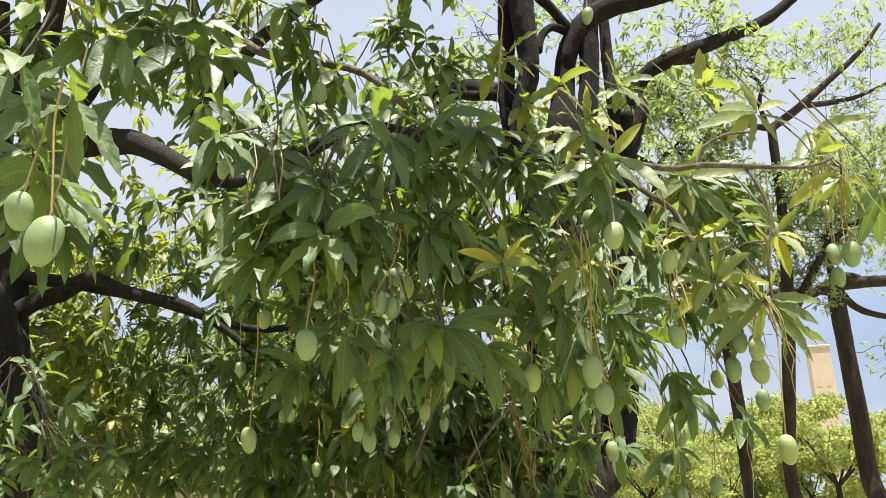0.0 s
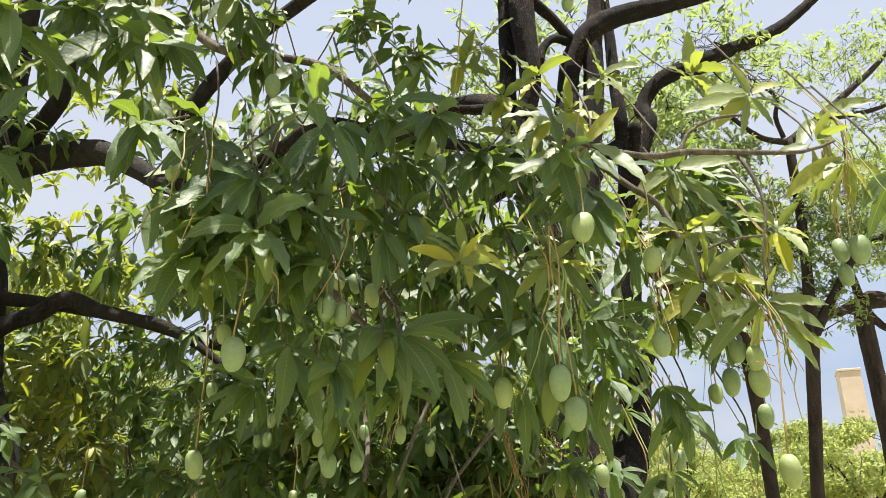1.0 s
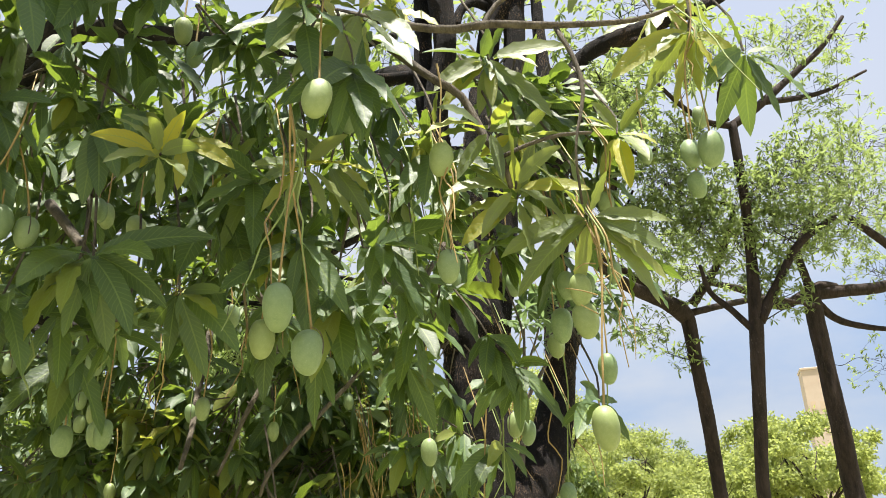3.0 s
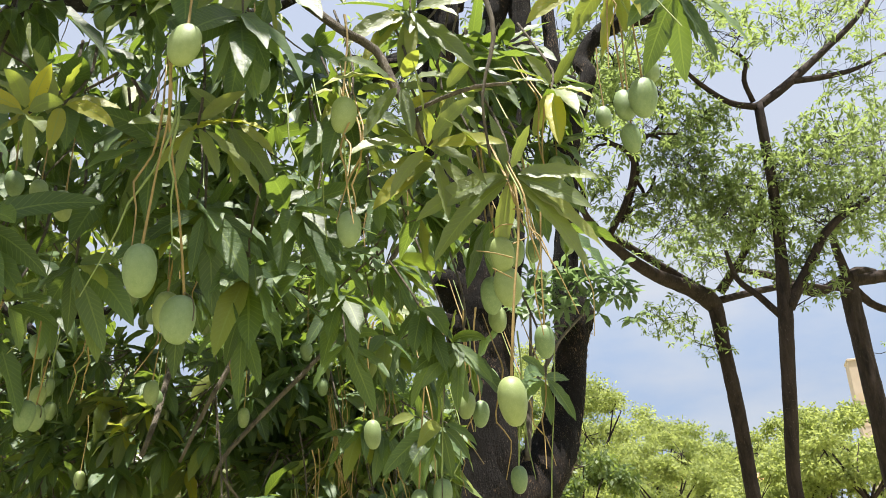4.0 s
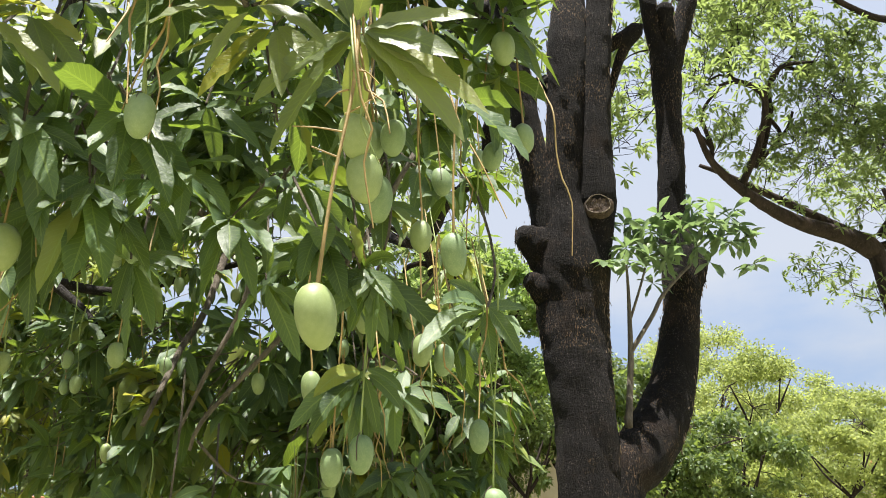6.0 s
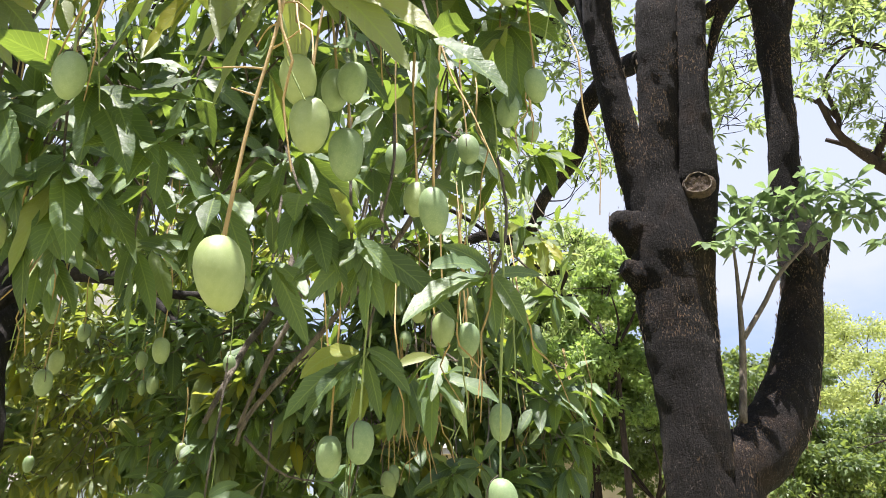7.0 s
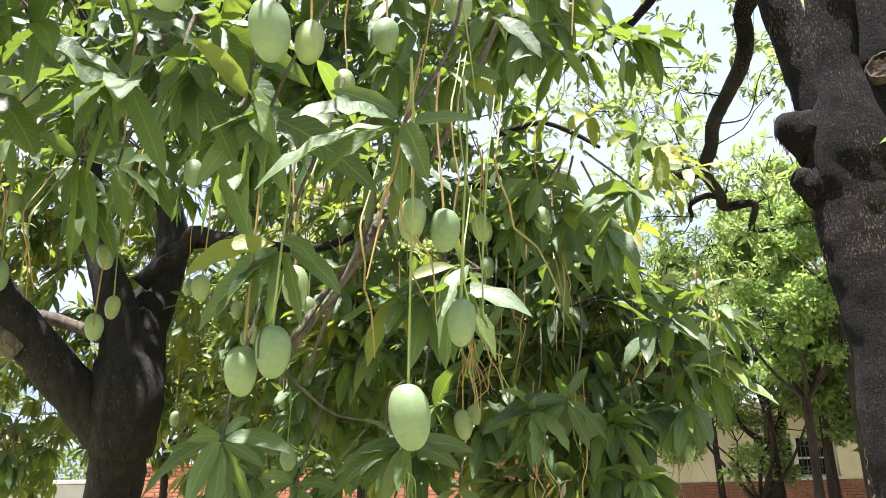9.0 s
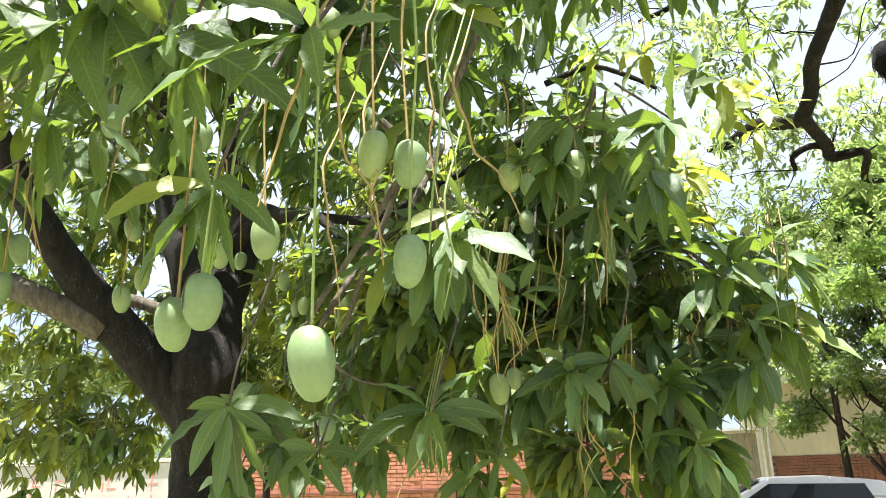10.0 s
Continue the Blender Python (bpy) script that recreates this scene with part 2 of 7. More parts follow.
def tube_arrays(pts, step=0.05, sides=10, rough=0.0, seed=0, scale=9.0):
    """Verts and quads of a tapered, slightly lumpy limb along pts (x, y, z, r)."""
    p = smooth_line(pts, step)
    p[:, 3] = np.maximum(p[:, 3], 0.0012)
    d = np.gradient(p[:, :3], axis=0)
    d /= np.linalg.norm(d, axis=1)[:, None] + 1e-9
    ref = np.array([0.31, -0.86, 0.41])
    s = np.cross(d, ref)
    s /= np.linalg.norm(s, axis=1)[:, None] + 1e-9
    u = np.cross(s, d)
    a = np.arange(sides) * 2 * np.pi / sides
    ring = s[:, None, :] * np.cos(a)[None, :, None] + u[:, None, :] * np.sin(a)[None, :, None]
    r = np.repeat(p[:, 3][:, None], sides, axis=1)
    if rough:
        for i in range(len(p)):
            for j in range(sides):
                v = Vector(p[i, :3] + ring[i, j] * p[i, 3])
                w = noise.noise((v + Vector((seed, 0, 0))) * scale) * 0.6 + noise.noise(Vector((v.x * 26, v.y * 26, v.z * 7))) * 0.4
                r[i, j] *= 1 + rough * w
    verts = (p[:, None, :3] + ring * r[:, :, None]).reshape(-1, 3)
    n = len(p)
    i, j = np.meshgrid(np.arange(n - 1), np.arange(sides), indexing="ij")
    k = (j + 1) % sides
    faces = np.stack([i * sides + j, i * sides + k, (i + 1) * sides + k, (i + 1) * sides + j], axis=-1).reshape(-1, 4)
    return verts, faces


LIMB_POINTS = {}


def limb(parent, name, pts, mat, sides=12, step=0.06, rough=0.16, label="", seed=0, scale=9.0):
    LIMB_POINTS.setdefault(parent.name, []).extend(np.array(pts)[1:, :4].tolist())
    v, f = tube_arrays(pts, step, sides, rough, seed, scale)
    n = sides
    faces = f.tolist() + [list(range(n))[::-1], list(range(len(v) - n, len(v)))]
    return hold(put(name, mesh_of(name, v, faces, mat), None, label), parent)


def unit(a):
    return a / (np.linalg.norm(a, axis=-1, keepdims=True) + 1e-9)


def leaf_arrays(base, way, length, width, droop, seg=6, rng=None, shape=0.85, fold=0.32, wave=0.24, face=(0.0, 0.0, 1.0)):
    """Blades as vertex rows: base (N,3), way (N,3), length, width, droop (N). Returns verts (N*(seg+1)*3), quads, uvs."""
    n = len(base)
    c, d = base.copy(), unit(way)
    up = np.tile(face, (n, 1)) + rng.normal(0, 0.35, (n, 3))
    side = unit(np.cross(d, up))
    rows = []
    phase = rng.uniform(0, 6.28, n)
    for i in range(seg + 1):
        u = i / seg
        prof = np.sin(np.pi * min(1.0, 0.03 + 0.97 * u ** shape)) ** 0.74 if i < seg else 0.02
        if i == 0:
            prof = 0.06
        w = (width * 0.5 * prof)[:, None]
        nrm = unit(np.cross(side, d))
        lift = (fold * w[:, 0])[:, None] * nrm
        wav = (wave * w[:, 0] * np.sin(u * (14 if seg < 8 else 24) + phase))[:, None] * nrm
        rows.append(np.stack([c + side * w + lift + wav, c, c - side * w + lift - wav], axis=1))
        c = c + d * (length / seg)[:, None]
        d = unit(d + np.stack([np.zeros(n), np.zeros(n), -droop / seg], axis=1))
        side = unit(side - d * np.sum(side * d, axis=1, keepdims=True))
    verts = np.stack(rows, axis=1).reshape(n, -1, 3)
    quads, uv = [], []
    for i in range(seg):
        for j in range(2):
            a = i * 3 + j
            quads.append((a, a + 1, a + 4, a + 3))
            uv += [(i / seg, j / 2), (i / seg, j / 2 + 0.5), ((i + 1) / seg, j / 2 + 0.5), ((i + 1) / seg, j / 2)]
    return verts, np.array(quads), np.array(uv)


def whorl(rng, tips, axes, per, length, width, spread=(0.4, 1.35), droop=(0.5, 1.5), seg=5, back=0.06, vary=0.25, sag=0.0, shape=0.85, face=(0.0, 0.0, 1.0)):
    """Leaves in whorls at twig tips: about per leaves each, splayed from the axis. Returns leaf_arrays' answer."""
    B, W, LN, WD, DR = [], [], [], [], []
    for tip, ax in zip(tips, axes):
        ax = ax / (np.linalg.norm(ax) + 1e-9)
        s = np.cross(ax, [0.2, 0.9, 0.3])
        s /= np.linalg.norm(s)
        t = np.cross(ax, s)
        m = max(4, int(per + rng.integers(-2, 3)))
        for k in range(m):
            az = k * 2.4 + rng.normal(0, 0.3)
            el = spread[0] + (spread[1] - spread[0]) * (k + 0.5) / m + rng.normal(0, 0.12)
            w = ax * math.cos(el) + (s * math.cos(az) + t * math.sin(az)) * math.sin(el)
            B.append(tip - ax * back * (k / m) + rng.normal(0, 0.004, 3))
            W.append(w / np.linalg.norm(w) + np.array([0.0, 0.0, -sag]))
            ln = length * rng.uniform(1 - vary, 1 + vary)
            LN.append(ln)
            WD.append(width * ln / length * rng.uniform(0.85, 1.15))
            DR.append(rng.uniform(*droop))
    return leaf_arrays(np.array(B), np.array(W), np.array(LN), np.array(WD), np.array(DR), seg, rng, shape, face=face)


def joined(name, pieces, mat, parent, label="", kind="stuff"):
    """One mesh out of several (verts (N,k,3), quads, uv) sets of leaves."""
    V, Fc, U, base = [], [], [], 0
    for verts, quads, uv in pieces:
        n, k = verts.shape[:2]
        V.append(verts.reshape(-1, 3))
        Fc.append((quads[None] + (base + np.arange(n) * k)[:, None, None]).reshape(-1, 4))
        U.append(np.tile(uv, (n, 1)))
        base += n * k
    ob = put(name, mesh_of(name, np.vstack(V), np.vstack(Fc), mat, np.vstack(U)), None, label)
    tagged(ob, kind=kind)
    return hold(ob, parent)


def single_leaves(piece, mat, parent):
    verts, quads, uv = piece
    for v in verts:
        me = mesh_of("leaf", v, quads, mat, uv)
        hold(put("leaf", me), parent)


def twigs(name, lines, mat, parent, sides=5, step=0.08):
    V, Fc, base = [], [], 0
    for pts in lines:
        v, f = tube_arrays(pts, step, sides)
        V.append(v)
        Fc.append(f + base)
        base += len(v)
    ob = put(name, mesh_of(name, np.vstack(V), np.vstack(Fc), mat))
    tagged(ob, kind="stuff")
    return hold(ob, parent)


CLEAR = [(0, 0, 1.7), (0.75, 0.87, 1.65), (1.28, 1.27, 1.6), (1.75, 1.93, 1.55), (1.95, 2.67, 1.5), (2.1, 3.0, 1.5)]


def too_close(p, gap):
    """True where a twig would stand in the footway beside the tree."""
    for a, b in zip(CLEAR, CLEAR[1:]):
        a, b = np.array(a), np.array(b)
        t = np.clip(np.dot(p - a, b - a) / np.dot(b - a, b - a), 0, 1)
        if np.linalg.norm(a + t * (b - a) - p) < gap:
            return True
    return False


def puff_points(rng, centre, radius, count, gap=0.0):
    """Places inside a flattened ball, denser towards its skin, with outward axes."""
    P_, A_ = [], []
    radius = np.array(radius if isinstance(radius, tuple) else (radius, radius, radius * 0.8))
    while len(P_) < count:
        v = rng.normal(0, 1, 3)
        v /= np.linalg.norm(v)
        p = np.array(centre) + v * radius * rng.uniform(0.25, 1.0) ** 0.6
        count -= 0.2
        if gap and too_close(p, gap):
            continue
        P_.append(p)
        A_.append(v)
    return P_, A_

# ---- ground ----
def ground():
    n = 90
    r = np.concatenate([[0], np.geomspace(1.5, 900, n)])
    a = np.linspace(0, 2 * np.pi, 73)[:-1]
    v = [(x, y, 0.06 * noise.noise(Vector((x * 0.3, y * 0.3, 0))) if q < 60 else 0.0) for q in r[1:] for x, y in zip(q * np.cos(a), q * np.sin(a))]
    m = len(a)
    f = [(i * m + j, (i + 1) * m + j, (i + 1) * m + (j + 1) % m, i * m + (j + 1) % m) for i in range(n - 1) for j in range(m)]
    f.append(tuple(range(m)))
    ob = put("ground", mesh_of("ground", v, [list(k) for k in f], GRASS), None, "patchy dry grass and pale earth reaching to the distance")
    tagged(ob, kind="structure", category="ground")


ground()

# ---- mango tree ----
mango_tree = empty("mango_tree", (-2.62, 4.58, 0.0), "mango tree with dark forked trunk and hanging green fruit", "tree")


def mango_limbs():
    T = mango_tree
    limb(T, "trunk", [(-2.62, 4.58, -0.05, 0.26), (-2.62, 4.58, 0.5, 0.19), (-2.62, 4.58, 1.0, 0.165), (-2.69, 4.64, 1.52, 0.159), (-2.61, 4.60, 1.82, 0.173), (-2.56, 4.58, 1.99, 0.204)], MANGO_BARK, 20, 0.05, 0.16)
    limb(T, "limb", [(-2.64, 4.58, 1.80, 0.139), (-2.69, 4.42, 2.02, 0.145), (-2.73, 4.20, 2.25, 0.134), (-2.76, 3.96, 2.51, 0.119), (-2.73, 3.70, 2.81, 0.096), (-2.67, 3.48, 3.10, 0.078), (-2.59, 3.22, 3.52, 0.060)], MANGO_BARK, 16, 0.05)
    limb(T, "limb", [(-2.62, 4.62, 1.75, 0.191), (-2.56, 4.59, 2.09, 0.212), (-2.69, 4.66, 2.32, 0.199), (-2.81, 4.78, 2.61, 0.161), (-2.93, 4.95, 2.94, 0.127), (-3.00, 5.03, 3.27, 0.115), (-3.05, 5.01, 3.54, 0.097), (-3.13, 4.96, 3.82, 0.085), (-3.13, 4.85, 4.40, 0.065), (-3.01, 4.79, 5.12, 0.049)], MANGO_BARK, 18, 0.05)
    limb(T, "limb", [(-2.58, 4.58, 2.23, 0.155), (-2.65, 4.53, 2.55, 0.130), (-2.73, 4.47, 2.84, 0.108), (-2.83, 4.42, 3.08, 0.088), (-2.88, 4.35, 3.47, 0.071), (-2.81, 4.25, 4.17, 0.057), (-2.82, 4.12, 4.78, 0.039)], MANGO_BARK, 14, 0.05)
    limb(T, "stub", [(-3.00, 4.09, 2.59, 0.045), (-2.83, 4.23, 2.54, 0.043), (-2.67, 4.34, 2.47, 0.038), (-2.57, 4.38, 2.41, 0.034)], TWIG_BARK, 10, 0.03, 0.3, "broken grey branch stub")
    limb(T, "limb", [(-2.74, 4.69, 2.84, 0.065), (-2.65, 4.76, 2.95, 0.055), (-2.52, 4.84, 3.03, 0.054), (-2.33, 4.81, 3.12, 0.054), (-2.12, 4.83, 3.04, 0.048), (-1.86, 4.80, 2.97, 0.040), (-1.64, 4.77, 2.91, 0.033), (-1.30, 4.73, 2.69, 0.022), (-1.06, 4.70, 2.47, 0.013)], MANGO_BARK, 12, 0.05)
    limb(T, "limb", [(-2.57, 4.18, 3.70, 0.094), (-2.24, 4.07, 3.72, 0.082), (-1.79, 3.88, 3.66, 0.072), (-1.51, 3.73, 3.50, 0.057), (-1.23, 3.59, 3.31, 0.046), (-0.90, 3.32, 3.17, 0.031), (-0.60, 3.10, 3.20, 0.027), (-0.38, 2.98, 3.27, 0.031), (-0.14, 2.90, 3.19, 0.028), (0.16, 2.83, 3.09, 0.022), (0.44, 2.76, 3.00, 0.015), (0.66, 2.58, 2.92, 0.010)], MANGO_BARK, 12, 0.05)
    limb(T, "limb", [(-2.42, 4.14, 3.74, 0.082), (-2.19, 3.98, 3.90, 0.055), (-2.01, 3.84, 4.00, 0.047), (-1.88, 3.68, 4.14, 0.037), (-1.63, 3.53, 4.28, 0.027)], MANGO_BARK, 10, 0.06)
    limb(T, "limb", [(-2.53, 4.24, 3.75, 0.084), (-2.45, 4.07, 4.20, 0.067), (-2.38, 3.96, 4.51, 0.057), (-2.29, 3.82, 4.89, 0.047)], MANGO_BARK, 10, 0.06)
    limb(T, "limb", [(-1.07, 3.06, 3.90, 0.022), (-0.81, 2.94, 3.63, 0.020), (-0.59, 2.87, 3.54, 0.019), (-0.33, 2.80, 3.43, 0.016), (-0.14, 2.75, 3.24, 0.014)], TWIG_BARK, 8, 0.06)
    limb(T, "limb", [(-2.98, 5.00, 3.20, 0.053), (-2.53, 4.94, 3.13, 0.041), (-1.90, 4.86, 2.98, 0.032), (-1.25, 4.94, 2.80, 0.025), (-0.74, 5.06, 2.90, 0.019), (-0.26, 5.17, 2.96, 0.014), (0.09, 5.18, 2.66, 0.009)], MANGO_BARK, 10, 0.06)
    limb(T, "limb", [(-0.29, 4.01, 1.93, 0.010), (-0.29, 4.11, 2.09, 0.012), (-0.33, 4.28, 2.29, 0.014), (-0.37, 4.48, 2.48, 0.016), (-0.42, 4.72, 2.87, 0.020)], TWIG_BARK, 8, 0.06)
    limb(T, "branch", [(0.08, 4.88, 3.02, 0.014), (0.20, 4.91, 3.03, 0.014), (0.30, 4.93, 3.02, 0.011), (0.39, 5.04, 2.97, 0.010), (0.48, 5.07, 2.89, 0.007)], MANGO_BARK, 8, 0.04)
    limb(T, "branch", [(0.46, 2.39, 2.87, 0.010), (0.76, 2.37, 2.78, 0.010), (0.90, 2.37, 2.79, 0.010), (1.05, 2.38, 2.79, 0.009), (1.23, 2.33, 2.76, 0.006), (1.33, 2.32, 2.79, 0.004)], TWIG_BARK, 8, 0.04)
    limb(T, "branch", [(0.88, 2.37, 2.78, 0.007), (0.92, 2.40, 2.87, 0.006), (1.00, 2.38, 2.91, 0.005), (1.09, 2.38, 2.92, 0.004)], TWIG_BARK, 7, 0.04)
    limb(T, "branch", [(1.06, 2.38, 2.78, 0.007), (1.09, 2.36, 2.68, 0.006), (1.10, 2.35, 2.58, 0.005), (1.07, 2.35, 2.44, 0.003), (1.08, 2.39, 2.32, 0.003)], TWIG_BARK, 7, 0.04)
    limb(T, "branch", [(0.65, 2.54, 2.85, 0.011), (0.76, 2.49, 2.72, 0.011), (0.83, 2.51, 2.68, 0.011), (0.88, 2.50, 2.56, 0.011), (0.92, 2.48, 2.48, 0.008), (0.94, 2.51, 2.42, 0.006)], TWIG_BARK, 8, 0.03)
    limb(T, "branch", [(0.92, 2.48, 2.49, 0.006), (0.98, 2.48, 2.52, 0.005), (1.06, 2.47, 2.54, 0.005), (1.14, 2.48, 2.55, 0.004)], TWIG_BARK, 7, 0.03)
    limb(T, "branch", [(-0.31, 3.80, 3.03, 0.016), (-0.21, 3.99, 2.85, 0.017), (-0.04, 4.08, 2.68, 0.016), (0.04, 4.15, 2.54, 0.014), (0.02, 4.11, 2.34, 0.011), (-0.06, 4.06, 2.13, 0.010), (-0.14, 4.02, 1.90, 0.006)], TWIG_BARK, 8, 0.05)
    limb(T, "branch", [(-0.31, 2.78, 2.54, 0.015), (-0.19, 2.71, 2.41, 0.013), (-0.10, 2.64, 2.31, 0.008), (-0.04, 2.56, 2.25, 0.005)], TWIG_BARK, 7, 0.04)

    limb(T, "limb", [(-2.74, 4.02, 2.33, 0.085), (-2.77, 3.89, 2.40, 0.078), (-2.91, 3.66, 2.53, 0.074), (-3.13, 3.42, 2.68, 0.068), (-3.42, 3.15, 2.88, 0.060), (-3.75, 2.85, 3.20, 0.045)], TWIG_BARK, 14, 0.05, 0.25, "thick weathered grey side limb")
    limb(T, "branch", [(0.80, 3.96, 2.85, 0.011), (0.60, 3.90, 2.48, 0.010), (0.42, 3.84, 2.24, 0.009), (0.27, 3.80, 2.07, 0.009), (0.13, 3.74, 1.89, 0.008), (0.10, 3.73, 1.80, 0.006)], TWIG_BARK, 8, 0.04, 0.2)
    limb(T, "branch", [(0.12, 3.74, 1.83, 0.005), (0.16, 3.80, 1.76, 0.005), (0.20, 3.87, 1.71, 0.004), (0.30, 3.98, 1.69, 0.003)], TWIG_BARK, 6, 0.04, 0.2)


mango_limbs()
# High limb added to carry the unseen shading puffs.
limb(mango_tree, "limb", [(-1.75, 4.75, 4.3, 0.060), (-1.2, 4.5, 4.8, 0.050), (-0.4, 4.1, 5.1, 0.040), (0.3, 3.7, 5.2, 0.030), (0.9, 3.4, 5.2, 0.022), (1.4, 3.3, 5.2, 0.012)], MANGO_BARK, 10, 0.06)


CROWN = np.random.default_rng(11)
OUTWARD = (0.30, -0.65, 0.75)   # blades turn their upper side to the open, sunny side of the tree
LEAVES, TWIG_LINES = {"dark": [], "bright": []}, []


def twig_up(p, a, thick=0.0024):
    """The thin twig that carries a whorl, bending up and back into the crown."""
    TWIG_LINES.append([(*p, thick), (*(p - a * 0.06 + [0, 0, 0.05]), thick * 1.1), (*(p - a * 0.10 + [-0.03, 0.05, 0.15]), thick * 1.2), (*(p - a * 0.12 + [-0.08, 0.12, 0.30]), thick * 1.3)])


def spray(node, lit_young, leaves):
    """One whorl near the footway, leaf by leaf: each leaf's reach from the node in centimetres."""
    p = np.array(node)
    v = np.array(leaves) / 100.0
    n = len(v)
    ln = np.linalg.norm(v, axis=1)
    droop = CROWN.uniform(0.35, 1.0, n)
    way = v + np.stack([np.zeros(n), np.zeros(n), 0.42 * droop * ln], axis=1)
    base = p + unit(v) * 0.012 + CROWN.normal(0, 0.004, (n, 3))
    width = np.clip(ln * CROWN.uniform(0.25, 0.31, n), 0.032, 0.056)
    single_leaves(leaf_arrays(base, way, ln * 1.06, width, droop, 10, CROWN, fold=0.26, wave=0.16, face=(0.3, -1.0, 0.45)), LIT_YOUNG_LEAF if lit_young else MANGO_LEAF, mango_tree)
    twig_up(p, unit(v.mean(axis=0) + [0, -0.05, -0.02]), 0.003)


def whorl_at(place, axis, per, length, lit_young):
    """One whorl near the footway whose leaves splay evenly round its twig."""
    piece = whorl(CROWN, [np.array(place)], [np.array(axis)], per, length, length * 0.28, (0.6, 1.5), (0.4, 1.3), 10, 0.05, 0.22, 0.35, face=OUTWARD)
    single_leaves(piece, LIT_YOUNG_LEAF if lit_young else MANGO_LEAF, mango_tree)
    twig_up(np.array(place), unit(np.array(axis)))


def bough(puffs):
    """Part of the crown: puffs of whorls (centre, radius, whorls, leaf length), each whorl on a twig from the puff's middle."""
    for centre, radius, count, ln in puffs:
        near = centre[1] < 4.0 and centre[0] > -1.6
        size = 1.0 if near else 1.1
        pts, axes = puff_points(CROWN, centre, radius, count + (count + 2) // 4 if near else count, 0.62)
        if not pts:
            continue
        axes = [unit(a * 0.6 + np.array([0.10, -0.40, -0.10]) + CROWN.normal(0, 0.38, 3)) for a in axes]
        wh = whorl(CROWN, pts, axes, 9, ln * size, ln * size * 0.285, (0.45, 1.6), (0.2, 1.3), 5, 0.05, 0.32, 0.55, face=OUTWARD if near else (0.1, -0.2, 1.0))
        # "bright" puffs get the leaf coloured as sunlit, most often behind the trunk.
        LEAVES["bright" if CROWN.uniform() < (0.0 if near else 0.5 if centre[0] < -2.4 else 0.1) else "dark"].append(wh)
        for p, a in zip(pts, axes):
            e = p + (np.array(centre) - p) * 0.8 + [0, 0, 0.12]
            TWIG_LINES.append([(*p, 0.0018), (*(p - a * 0.08), 0.0027), (*e, 0.0040)])


